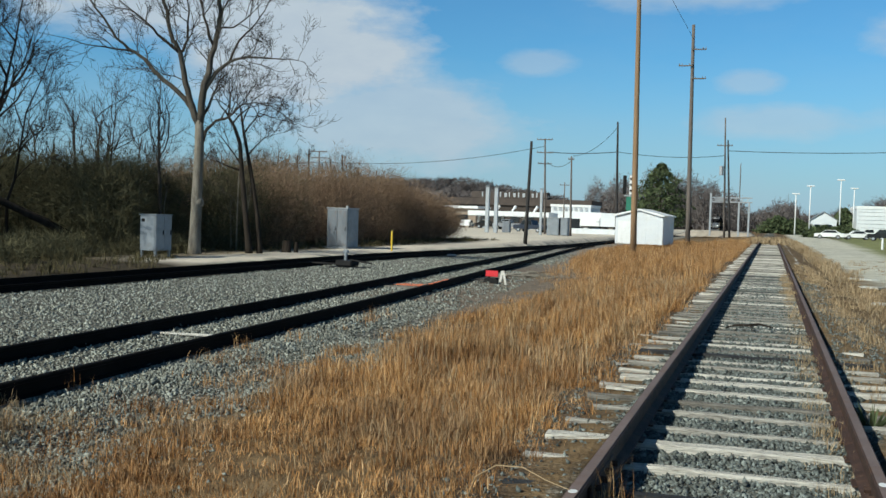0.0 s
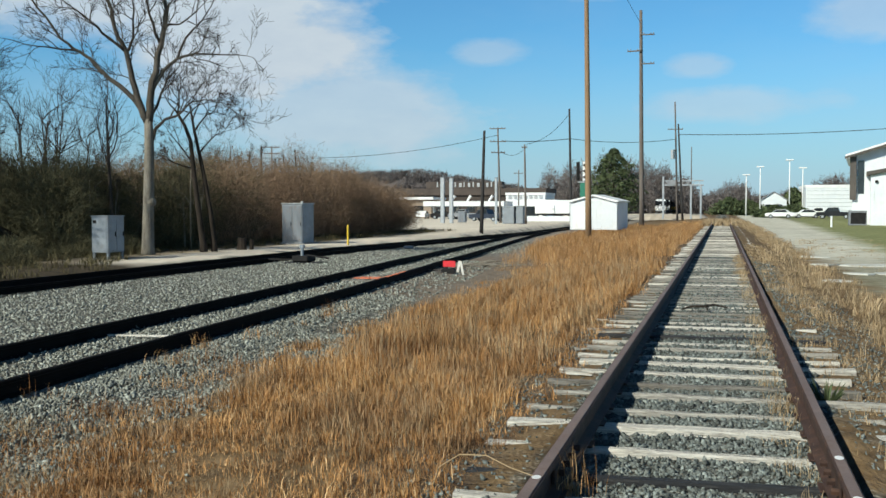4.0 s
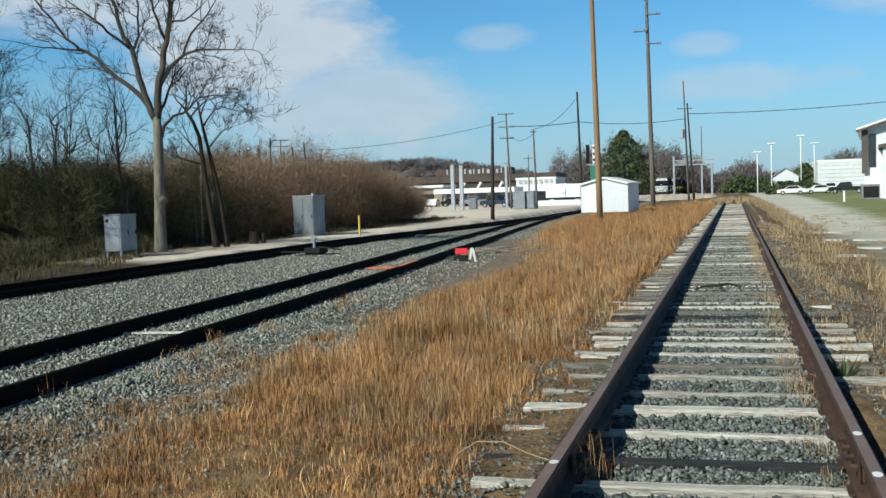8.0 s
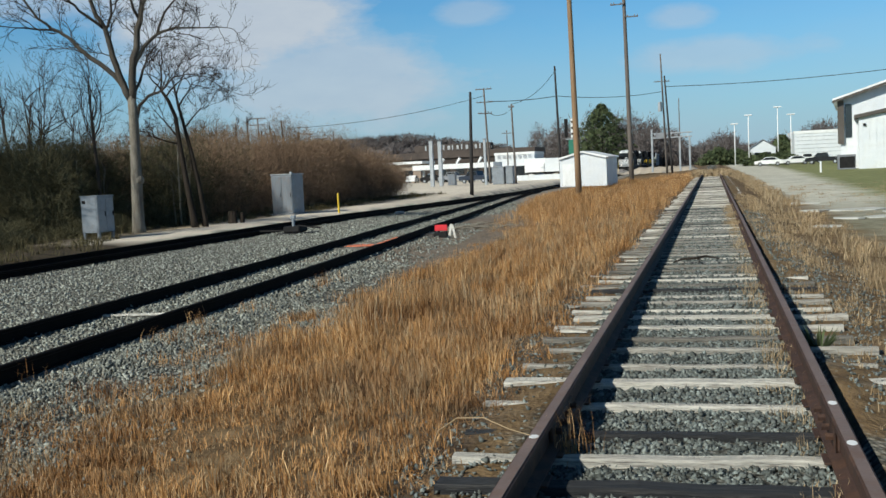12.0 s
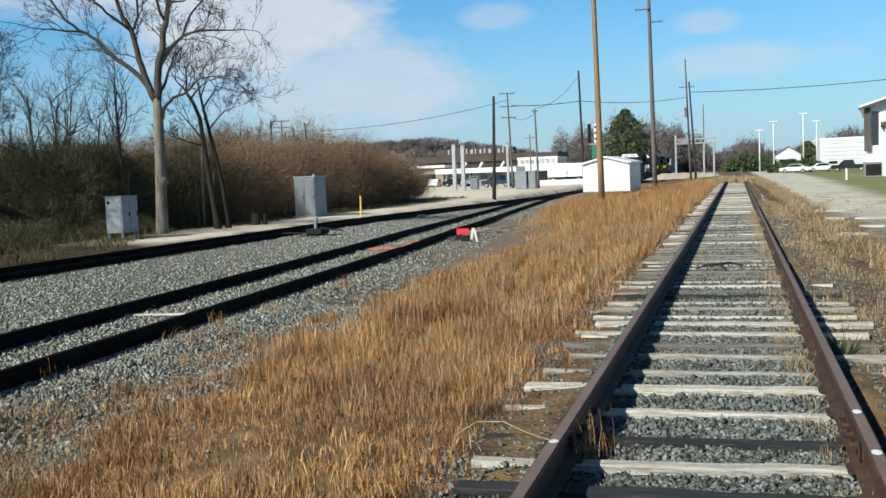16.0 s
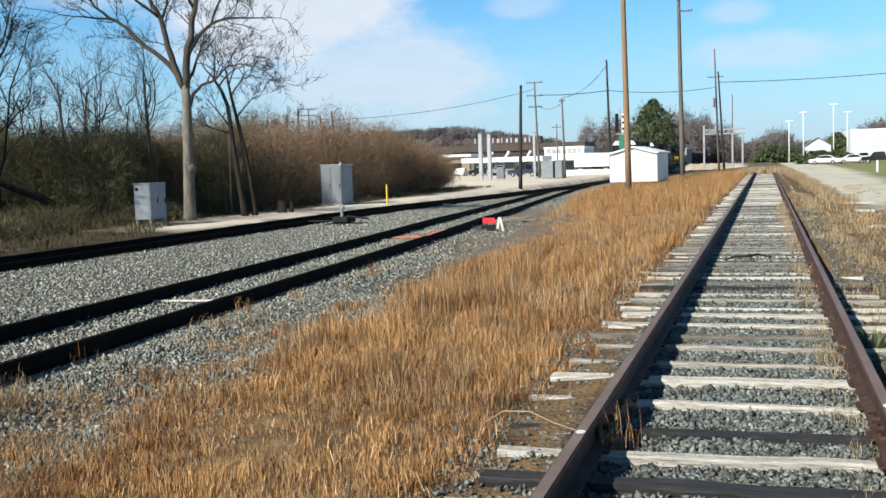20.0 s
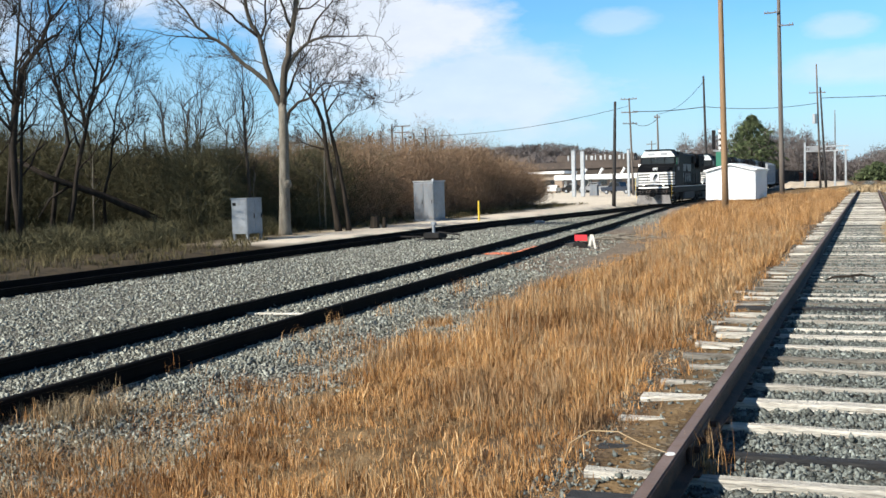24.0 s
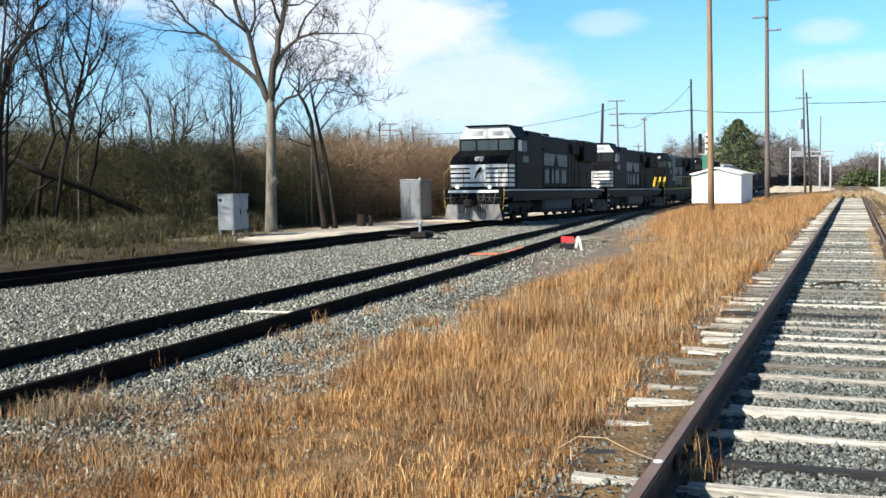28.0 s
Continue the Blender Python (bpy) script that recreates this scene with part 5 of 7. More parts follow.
# ---- poles and wires ----
def pole(name, label, x, y, h, r, material, lean=(0, 0), arms=(), extras=None):
    z0 = ground_z(x, y) - 0.05
    t = thing(name, label, "utility pole", pose(x, y, z0))
    g = Mesh()
    n = 6
    g.tube([(lean[0] * i / n, lean[1] * i / n, h * i / n) for i in range(n + 1)], [r * (1 - 0.4 * i / n) for i in range(n + 1)], 10)
    part("shaft", g, material, t, smooth=True)
    for z, half, turn, *shift in arms:
        g = Mesh()
        g.box(-half, -0.06, -0.06, half, 0.06, 0.06, 0.01)
        arm = part("crossarm", g, M_POLEGREY, t)
        arm.matrix_basis = pose(lean[0] * z / h + (shift[0] if shift else 0), lean[1] * z / h - r, z, 0, 0, turn)
        for s in (-0.9, -0.5, 0.5, 0.9):
            k = Mesh()
            k.tube([(s * half, 0, 0.06), (s * half, 0, 0.12), (s * half, 0, 0.24)], [0.03, 0.055, 0.02], 6)
            part("insulator", k, M_GREYP, arm)
    return t


pole("utility_pole", "tall light-brown wooden utility pole among dry grass", -7.47, 60, 17.5, 0.19, M_POLE, (-0.25, 0))
pole("tall_pole", "very tall thin weathered transmission pole", -7.8, 105, 22.0, 0.25, M_POLEGREY, (-0.25, 0), ((19.5, 0.7, 4, 0.65), (17.9, 0.7, -4, -0.65), (16.6, 0.7, 4, 0.65)))
xp = pole("crossarm_pole", "wooden pole with crossarm and transformer", -6.6, 160, 18.2, 0.17, M_POLEGREY, (-0.5, 0), ((14.0, 1.15, 5),))
g = Mesh()
g.cyl((-0.75, -0.3, 9.5), (-0.75, -0.3, 10.9), 0.32, sides=12)
part("transformer", g, M_STEEL, xp, "pale grey pole transformer")
pole("utility_pole", "dark wooden utility pole standing close to another", -5.75, 158, 14.6, 0.18, M_POLEDARK, (-0.75, 0))
pole("black_pole", "slender black tarred pole beside the main line", -19.6, 84.1, 8.7, 0.17, M_POLEDARK, (0.25, 0))
pole("crossarm_pole", "grey distribution pole with several crossarms", -29.1, 136, 13.0, 0.16, M_POLEGREY, (-0.4, 0), ((12.85, 1.1, 3), (11.1, 1.1, 12), (9.6, 1.0, 30), (5.0, 0.6, 30)))
pole("utility_pole", "dark weathered utility pole near the road crossing", -20.0, 140, 15.6, 0.2, M_POLEDARK, (-0.35, 0))
pole("utility_pole", "plain grey pole with a short arm by the cabinets", -23.5, 125, 9.9, 0.15, M_POLEGREY, (-0.2, 0), ((9.5, 0.35, 10),))
pole("utility_pole", "far grey pole with an arm behind the station", -37.2, 190, 9.2, 0.15, M_POLEGREY, (0, 0), ((8.6, 0.9, 10),))
pole("far_pole", "thin far utility pole behind the gantry", -6.2, 215, 14.5, 0.14, M_POLEGREY)
pole("far_pole", "far crossarm pole above the brush", -55.5, 120, 9.9, 0.14, M_POLEGREY, (0, 0), ((9.8, 1.1, 10), (9.0, 1.0, 10)))


def wire(label, p, q, sag, r=0.02):
    g = Mesh()
    p, q = Vector(p), Vector(q)
    n = 14
    pts = [p.lerp(q, i / n) - Vector((0, 0, sag * 4 * (i / n) * (1 - i / n))) for i in range(n + 1)]
    g.tube(pts, [r] * (n + 1), 5)
    solid("overhead_wire", g, M_WIRE, label, "cable", group="overhead wires")


W = "thin black overhead cable sagging between poles"
wire(W, (-28.9, 136, 10.6), (-20.2, 140, 11.0), 0.2, 0.05)
wire(W, (-20.2, 140, 11.0), (-6.9, 160, 12.0), 0.5, 0.04)
wire(W, (-6.4, 160, 12.7), (60, 150, 16.5), 1.7, 0.05)
wire(W, (-29.5, 136, 11.4), (-55.5, 120, 7.9), 1.0, 0.03)
wire(W, (-55.5, 120, 7.9), (-85, 100, 7.6), 1.0, 0.03)
wire(W, (-23.5, 125, 9.4), (-20.2, 140, 14.6), 0.9, 0.03)
wire(W, (-29.1, 136, 9.2), (-23.6, 125, 8.9), 0.7, 0.03)
wire(W, (-8.0, 105, 20.0), (-16, 60, 34), 0.5, 0.02)


# ---- cases and trackside gear ----
def case_a():
    t = thing("relay_case", "grey metal relay cabinet on short legs beside the track", "cabinet", pose(-22.83, 34.6, -0.47))
    g = Mesh()
    g.box(-0.36, -0.54, 0.28, 0.36, 0.54, 1.66, 0.015)
    body = part("body", g, M_CASE, t)
    g = Mesh()
    g.box(-0.39, -0.57, 1.66, 0.39, 0.57, 1.70, 0.01)
    part("roof", g, M_CASE, t)
    for y0 in (-0.51, 0.01):
        g = Mesh()
        g.box(0.36, y0, 0.34, 0.378, y0 + 0.5, 1.6, 0.006)
        d = part("door", g, M_CASE, t)
        g = Mesh()
        g.box(0.378, y0 + 0.4, 0.9, 0.41, y0 + 0.44, 1.08, 0.006)
        part("handle", g, M_DARK, d)
    g = Mesh()
    g.box(-0.3, -0.556, 0.36, 0.3, -0.54, 1.58, 0.006)
    part("end_panel", g, M_CASE, t)
    g = Mesh()
    g.box(-0.28, -0.57, 1.40, -0.14, -0.556, 1.52)
    part("plate", g, M_DARK, t, "small dark label plate")
    for x in (-0.3, 0.3):
        for y in (-0.47, 0.47):
            g = Mesh()
            g.box(x - 0.045, y - 0.045, 0, x + 0.045, y + 0.045, 0.29, 0.006)
            part("leg", g, M_CASE, t)


def case_b():
    t = thing("signal_case", "tall grey metal signal case on a concrete pad", "cabinet", pose(-22.6, 52.4, -0.47))
    g = Mesh()
    g.box(-0.8, -1.0, -0.05, 0.8, 1.0, 0.08, 0.02)
    part("pad", g, M_GREYP, t, "pale concrete pad")
    g = Mesh()
    g.box(-0.6, -0.8, 0.08, 0.6, 0.8, 2.2, 0.02)
    part("body", g, M_CASE, t)
    g = Mesh()
    g.box(-0.65, -0.85, 2.2, 0.65, 0.85, 2.26, 0.015)
    part("roof", g, M_STEEL, t)
    for x0 in (-0.56, 0.01):
        g = Mesh()
        g.box(x0, -0.82, 0.16, x0 + 0.55, -0.8, 2.1, 0.006)
        d = part("door", g, M_CASEDOOR, t, "dull blue-grey door streaked with rust")
        g = Mesh()
        g.box(x0 + 0.47, -0.85, 1.0, x0 + 0.5, -0.82, 1.2, 0.005)
        part("handle", g, M_DARK, d)
    g = Mesh()
    g.box(0.6, -0.7, 0.16, 0.615, 0.7, 2.1, 0.006)
    part("side_panel", g, M_CASE, t)
    g = Mesh()
    g.box(0.5, -0.8, 2.26, 0.62, -0.68, 2.36, 0.01)
    part("vent", g, M_STEEL, t)


case_a()
case_b()
g = Mesh()
g.tube([(0, 0, -0.1), (0, 0, 1.0), (0, 0, 1.06)], [0.055, 0.055, 0.03], 10)
solid("marker_post", g, M_YELLOW, "short yellow marker post beside the gravel road", "post", m=pose(-19.7, 52.5, -0.46))


def switch_machine():
    t = thing("switch_machine", "low dark switch machine with rod beside the main line", "switch machine", pose(-14.9, 34.9, -0.58))
    g = Mesh()
    g.box(-0.6, -0.12, 0, 0.8, 0.12, 0.1, 0.01)
    g.box(-0.6, 0.35, 0, 0.8, 0.58, 0.1, 0.01)
    part("base_timber", g, M_TIEDARK, t)
    g = Mesh()
    g.box(-0.3, -0.2, 0.12, 0.35, 0.6, 0.34, 0.04)
    body = part("housing", g, M_DARK, t)
    g = Mesh()
    g.cyl((0.0, 0.1, 0.34), (0.0, 0.1, 0.72), 0.06)
    g.box(-0.1, 0.04, 0.6, 0.1, 0.16, 0.74, 0.03)
    part("stand", g, M_CASE, t)
    g = Mesh()
    g.cyl((-0.3, 0.2, 0.18), (-1.5, 0.2, 0.18), 0.03, sides=8)
    part("throw_rod", g, M_DARK, t)
    g = Mesh()
    g.cyl((0.2, 0.1, 0.36), (1.15, -0.15, 0.26), 0.03, sides=8)
    part("hand_lever", g, M_DARK, t)


def derail():
    t = thing("derail_stand", "derail stand with small red plate and pale target", "derail", pose(-6.95, 27.2, -0.40))
    for y0 in (-0.12, 0.45):
        g = Mesh()
        g.box(-1.5, y0, 0, 0.1, y0 + 0.18, 0.06, 0.01)
        part("head_timber", g, M_TIEDARK, t)
    g = Mesh()
    g.box(-0.45, -0.02, 0.1, -0.12, 0.4, 0.24, 0.03)
    g.cyl((-0.32, 0.15, 0.24), (-0.32, 0.15, 0.40), 0.03)
    part("stand", g, M_DARK, t)
    g = Mesh()
    g.box(-0.42, 0.1, 0.28, -0.06, 0.125, 0.45, 0.01)
    part("red_plate", g, M_RED, t, "bright red target plate")
    g = Mesh()
    g.prism([(-0.06, 0.04), (0.0, 0.04), (0.065, 0.36), (0.13, 0.04), (0.19, 0.04), (0.11, 0.46), (0.02, 0.46)], 1, 0.12, 0.15)
    part("white_target", g, M_TARGET, t, "scuffed white target")
    g = Mesh()
    g.box(-1.0, 0.0, 0.06, -0.75, 0.2, 0.17, 0.03)
    part("lock", g, M_DARK, t)
    for z, y in ((0.12, -0.05), (0.16, 0.3)):
        g = Mesh()
        g.cyl((-1.5, y, z), (-0.4, y + 0.05, z + 0.03), 0.022, sides=6)
        part("connecting_rod", g, M_HOPPER, t)
    g = Mesh()
    g.tube([(-0.16, -0.06, 0.13), (-0.16, 0.02, 0.13)], [0.13, 0.13], 12)
    part("weight", g, M_DARK, t, "round dark counterweight")


switch_machine()
derail()
g = Mesh()
g.prism([(-0.6, -0.2), (-0.2, -0.34), (0.1, -0.25), (0.4, -0.42), (0.6, -0.2), (0.58, 0.3), (0.3, 0.5), (0.0, 0.34), (-0.3, 0.4), (-0.6, 0.15)], 2, 0, 0.008)
solid("painted_tie_top", g, M_ORANGE, "orange spray-paint marking on a siding tie", "marking", m=pose(side_x(24.3), 24.3, side_z(24.3) + 0.003))
g = Mesh()
for y0 in (-0.9, -0.2, 0.6):
    g.box(-0.045, y0, 0.0, 0.045, y0 + 0.55, 0.004)
solid("painted_rail_mark", g, M_ORANGE, "red-orange paint on top of the siding rail", "marking", m=pose(side_x(23.3) + 0.753, 23.3, side_z(23.3) + 0.176, 0, 0, 5.5))
g = Mesh()
g.box(-0.62, -0.11, 0, 0.6, 0.11, 0.05, 0.012)
solid("bare_plank", g, M_TIE, "pale weathered plank lying across the siding", "plank", m=pose(side_x(23.3), 23.3, side_z(23.3) - 0.02, 0, 0, 2))
g = Mesh()
g.box(-0.7, -0.05, 0, 0.55, 0.05, 0.03, 0.01)
solid("loose_board", g, M_TIE, "narrow weathered board lying between siding rails", "board", m=pose(-7.5, 12.4, -0.255, 0, 0, 8))
rs = random.Random(8)
for i in range(11):
    g = Mesh()
    a, L = rs.uniform(-0.5, 0.5), rs.uniform(0.7, 1.7)
    g.tube([(0, 0, 0), (L * 0.5 * math.cos(a), L * 0.5 * math.sin(a), rs.uniform(0.03, 0.16)), (L * math.cos(a), L * math.sin(a), rs.uniform(0, 0.12))], [0.03, 0.025, 0.012], 5)
    xx, yy = -7.0 + rs.uniform(-0.8, 0.6), 30.5 + rs.uniform(-1.6, 3.0)
    solid("dead_branch", g, M_BARK, "pale dead branch lying beside the siding", "branch", "loose dead branches", m=pose(xx, yy, ground_z(xx, yy) + 0.02))
g = Mesh()
g.box(-0.25, -0.1, 0, 0.25, 0.1, 0.16, 0.05)
solid("trackside_block", g, M_GREYP, "small pale block beside the main line", "block", m=pose(-15.6, 50.5, -0.6))


# ---- shed ----
def shed():
    t = thing("white_shed", "white metal equipment shed with low gable roof", "shed", pose(-9.4, 78, -0.15, 0, 0, -7))
    w, d, h, rdg = 1.82, 1.9, 2.15, 2.58
    g = Mesh()
    g.prism([(-w, 0), (w, 0), (w, h), (0, rdg), (-w, h)], 1, 0, 2 * d)
    part("wall_shell", g, M_SIDING, t)
    for s in (-1, 1):
        g = Mesh()
        g.prism([(0, rdg + 0.02), (s * (w + 0.15), h - 0.03), (s * (w + 0.15), h + 0.06), (0, rdg + 0.11)], 1, -0.15, 2 * d + 0.15)
        part("roof_panel", g, M_WHITE, t, "white metal roof panel")
    g = Mesh()
    g.box(-1.6, -0.03, 0.05, -0.6, 0.0, 1.75, 0.005)
    part("door", g, M_WHITE, t, "plain white metal door")
    for s in (-1, 1):
        g = Mesh()
        g.prism([(s * w, h - 0.06), (s * w, h + 0.04), (0, rdg + 0.09), (0, rdg - 0.01)], 1, -0.17, -0.14)
        part("barge_board", g, M_WHITE, t)
    for x in np.arange(-w + 0.25, w, 0.3):
        if -1.65 < x < -0.55:
            continue
        g = Mesh()
        g.box(x - 0.015, -0.012, 0.02, x + 0.015, 0.0, h, 0)
        part("siding_rib", g, M_SIDING, t)


shed()

# ---- crossing and station across the line ----
def signal_mast():
    t = thing("crossing_signal", "railway signal mast with black backboards and green case", "signal", pose(-13.6, 104, -0.3))
    g = Mesh()
    g.cyl((0, 0, 0), (0, 0, 6.6), 0.09)
    part("mast", g, M_STEEL, t, smooth=True)
    for dx in (-0.55, 0.12):
        g = Mesh()
        g.box(dx - 0.17, -0.12, 4.6, dx + 0.17, 0.02, 6.5, 0.03)
        hd = part("signal_head", g, M_DARK if dx < 0 else M_WHITE, t)
        for z in (4.95, 5.55, 6.15):
            k = Mesh()
            k.cyl((dx, -0.32, z), (dx, -0.12, z), 0.13, sides=10)
            part("hood", k, M_DARK, hd)
    g = Mesh()
    g.box(-0.3, -0.35, 2.9, 0.45, 0.35, 4.35, 0.03)
    part("case", g, M_GREEN, t, "green signal case")
    g = Mesh()
    g.box(-0.6, -0.1, 4.4, 0.3, 0.5, 4.5, 0.01)
    part("platform", g, M_STEEL, t)


signal_mast()


def block(t, name, x0, y0, z0, x1, y1, z1, mat, label="", b=0.03):
    g = Mesh()
    g.box(x0, y0, z0, x1, y1, z1, b)
    return part(name, g, mat, t, label)


def station():
    Z = -0.5
    t = thing("fuel_canopy", "long white flat canopy of a roadside fuel station", "canopy", pose(-45.0, 182, Z))
    block(t, "canopy_roof", -7.5, -4, 2.3, 7.5, 4, 3.2, M_WHITE, "white fascia")
    block(t, "soffit", -7.2, -3.6, 2.2, 7.2, 3.6, 2.3, M_GREYP)
    for x in (-6.5, -2, 2, 6.5):
        block(t, "column", x - 0.2, -0.2, 0, x + 0.2, 0.2, 2.2, M_WHITE)
    for x in (-2.5, 0.5, 4.5):
        g = Mesh()
        g.cyl((x, -3.0, 3.2), (x + 0.7, -3.0, 4.2), 0.16, 0.26)
        part("roof_vent", g, M_WHITE, t)
    for x in (-5, -1, 4.0):
        p = thing("fuel_pump", "pale boxy fuel pump under the canopy", "fuel pump", pose(-45 + x, 181, Z), "fuel pumps")
        block(p, "body", -0.45, -0.3, 0, 0.45, 0.3, 1.7, M_WHITE)
        block(p, "screen", -0.3, -0.32, 1.0, 0.3, -0.3, 1.45, M_GLASS)
    t = thing("store_building", "low brick store coloured dark as under-canopy shade, with long flat roof", "building", pose(-59, 235, Z))
    block(t, "wall_shell", -17, 0, 0, 19, 14, 5.0, M_SHADEDBRICK)
    block(t, "roof", -17.5, -0.5, 5.0, 19.5, 14.5, 6.6, M_BROWNROOF, "dark brown roof")
    for i in range(9):
        block(t, "window", -14 + i * 3.6, -0.08, 1.0, -12 + i * 3.6, 0.02, 3.2, M_GLASS)
    z0 = 6.95
    for i in range(13):                            # unreadable roof lettering as plain bars
        x = -6.8 + i * 1.1
        w = (0.3, 0.62, 0.22, 0.5)[i % 4]
        if i == 2:
            continue
        block(t, "letter_bar", x, -0.62, z0, x + w, -0.5, z0 + 1.15 - 0.2 * (i % 2), M_GREYCAR, "pale unreadable roof letter", 0)
    block(t, "roof_upstand", -9.5, -0.45, 6.6, 9.0, 3.0, 8.2, M_BROWNROOF, "dark roof upstand behind the lettering", 0.05)
    t = thing("white_store", "white single-storey store with flat parapet", "building", pose(-38.4, 204, Z))
    block(t, "wall_shell", -4.2, 0, 0, 3.9, 12, 4.6, M_SIDING)
    block(t, "parapet", -4.3, -0.15, 4.6, 4.0, 12.1, 5.1, M_WHITE)
    for i in range(7):
        block(t, "sign_bar", -3.6 + i * 1.05, -0.2, 3.9, -3.0 + i * 1.05, -0.16, 4.5, M_GREYCAR, "faded grey sign bar", 0)
    block(t, "door", 0, -0.06, 0, 2, 0.01, 2.3, M_GLASS)
    t = thing("office_building", "low flat-roofed tan office building", "building", pose(-57, 190, Z))
    block(t, "wall_shell", -4.5, 0, 0, 2.6, 8, 3.6, M_TAN)
    block(t, "roof", -5.2, -0.8, 3.6, 3.2, 8.5, 4.1, M_WHITE)
    block(t, "window", -3, -0.05, 1, 1, 0.01, 2.4, M_GLASS)
    # trailers
    for i, (x, y, w, h) in enumerate(((-33.4, 198, 4.2, 2.7), (-29.6, 195, 2.8, 2.6), (-26.2, 194, 2.6, 2.2))):
        t = thing("box_trailer", "white box trailer parked behind the crossing", "trailer", pose(x, y, Z), "parked trailers")
        block(t, "box", -w / 2, 0, 0.9, w / 2, 9, 0.9 + h, M_WHITE if i != 1 else M_SIDING, "", 0.05)
        block(t, "chassis", -w / 2 + 0.2, 0.2, 0.6, w / 2 - 0.2, 8.8, 0.9, M_DARK)
        for y0 in (1.2, 7.2):
            for s in (-1, 1):
                g = Mesh()
                g.cyl((s * (w / 2 - 0.1), y0, 0.5), (s * (w / 2 - 0.45), y0, 0.5), 0.5, sides=14)
                part("wheel", g, M_RUBBER, t)
    t = thing("low_wall", "low pale concrete wall along the road", "wall", pose(-24, 150, Z))
    block(t, "wall_body", -8, 0, 0, 8, 0.4, 0.8, M_SIDING)
    # tall twin posts and lone post
    for x, y, h, r in ((-35.9, 131, 6.0, 0.24), (-34.7, 131, 5.9, 0.24), (-27.3, 125, 5.7, 0.15)):
        t = thing("steel_post", "tall pale square steel post at the crossing", "post", pose(x, y, Z), "steel posts")
        block(t, "shaft", -r, -r, 0, r, r, h, M_STEEL)
        block(t, "cap", -r - 0.05, -r - 0.05, h, r + 0.05, r + 0.05, h + 0.12, M_GREYP)
    # cabinets
    for x, y, w, h in ((-24.9, 121.5, 0.72, 2.15), (-23.6, 121.8, 0.45, 2.2)):
        t = thing("crossing_case", "grey metal crossing control case", "cabinet", pose(x, y, Z), "crossing cases")
        block(t, "body", -w, -0.6, 0.1, w, 0.6, h, M_CASE)
        block(t, "roof", -w - 0.05, -0.65, h, w + 0.05, 0.65, h + 0.08, M_STEEL)
        block(t, "door", -w + 0.1, -0.625, 0.2, w - 0.1, -0.6, h - 0.1, M_CASE)
    t = thing("crossing_case", "small grey case at the foot of the twin posts", "cabinet", pose(-33.2, 131, Z), "crossing cases")
    block(t, "body", -0.5, -0.5, 0.1, 0.5, 0.5, 1.5, M_CASEDOOR)
    block(t, "roof", -0.55, -0.55, 1.5, 0.55, 0.55, 1.57, M_STEEL)


station()


def car(name, label, m, paint, pickup=False, group="parked cars"):
    t = thing(name, label, "car", m, group)
    g = Mesh()
    if pickup:
        prof = [(-2.7, 0.45), (2.7, 0.45), (2.72, 0.95), (2.5, 1.05), (1.5, 1.1), (0.9, 1.75), (-0.5, 1.78), (-0.75, 1.1), (-2.7, 1.08)]
    else:
        prof = [(-2.2, 0.35), (2.2, 0.35), (2.25, 0.7), (2.1, 0.85), (1.2, 0.95), (0.5, 1.42), (-0.9, 1.45), (-1.7, 1.0), (-2.2, 0.95)]
    g.prism([(a, b) for a, b in prof], 1, -0.88, 0.88)
    body = part("body", g, paint, t)
    for s in (-1, 1):
        g = Mesh()
        if pickup:
            g.prism([(1.3, 1.14), (0.85, 1.66), (-0.42, 1.68), (-0.55, 1.14)], 1, s * 0.885, s * 0.9)
        else:
            g.prism([(1.0, 0.98), (0.45, 1.36), (-0.85, 1.38), (-1.3, 1.02)], 1, s * 0.885, s * 0.9)
        part("side_window", g, M_GLASS, t)
        g = Mesh()
        x = 2.72 if pickup else 2.24
        g.box(x - 0.06, s * 0.75 - 0.15, 0.66, x + 0.01, s * 0.75 + 0.15, 0.8, 0.01)
        part("headlight", g, M_STEEL, t)
        for wx in ((-1.7, 1.75) if pickup else (-1.35, 1.35)):
            g = Mesh()
            g.cyl((wx, s * 0.70, 0.34), (wx, s * 0.92, 0.34), 0.34, sides=16)
            w = part("wheel", g, M_RUBBER, t)
            k = Mesh()
            k.cyl((wx, s * 0.92, 0.34), (wx, s * 0.935, 0.34), 0.2, sides=12)
            part("rim", k, M_STEEL, w)
    return t


car("pickup_truck", "dark blue pickup truck parked by the fuel station", pose(-34.2, 150, -0.5, 0, 0, 160), surface("navy_paint", (0.02, 0.025, 0.04), (0.03, 0.04, 0.06), 0.3), True)
car("sedan", "silver car parked under the canopy", pose(-40, 178, -0.5, 0, 0, 10), M_STEEL)
car("sedan", "dark car parked at the fuel pumps", pose(-48.5, 177, -0.5, 0, 0, 5), M_DARK)
car("pickup_truck", "dark pickup truck waiting beside the pumps", pose(-43.8, 174, -0.5, 0, 0, 175), M_GREYP, True)
car("sedan", "white car parked in front of the office", pose(-53.5, 181, -0.5, 0, 0, 95), M_WHITE)
car("sedan", "white car parked in the gravel lot", pose(9.0, 174, -0.2, 0, 0, 175), M_WHITE)
car("sedan", "white car parked beside another white car", pose(13.4, 178, -0.2, 0, 0, 185), M_WHITE)
car("pickup_truck", "white pickup truck parked beyond the white cars", pose(17.0, 196, -0.2, 0, 0, 178), M_WHITE, True)
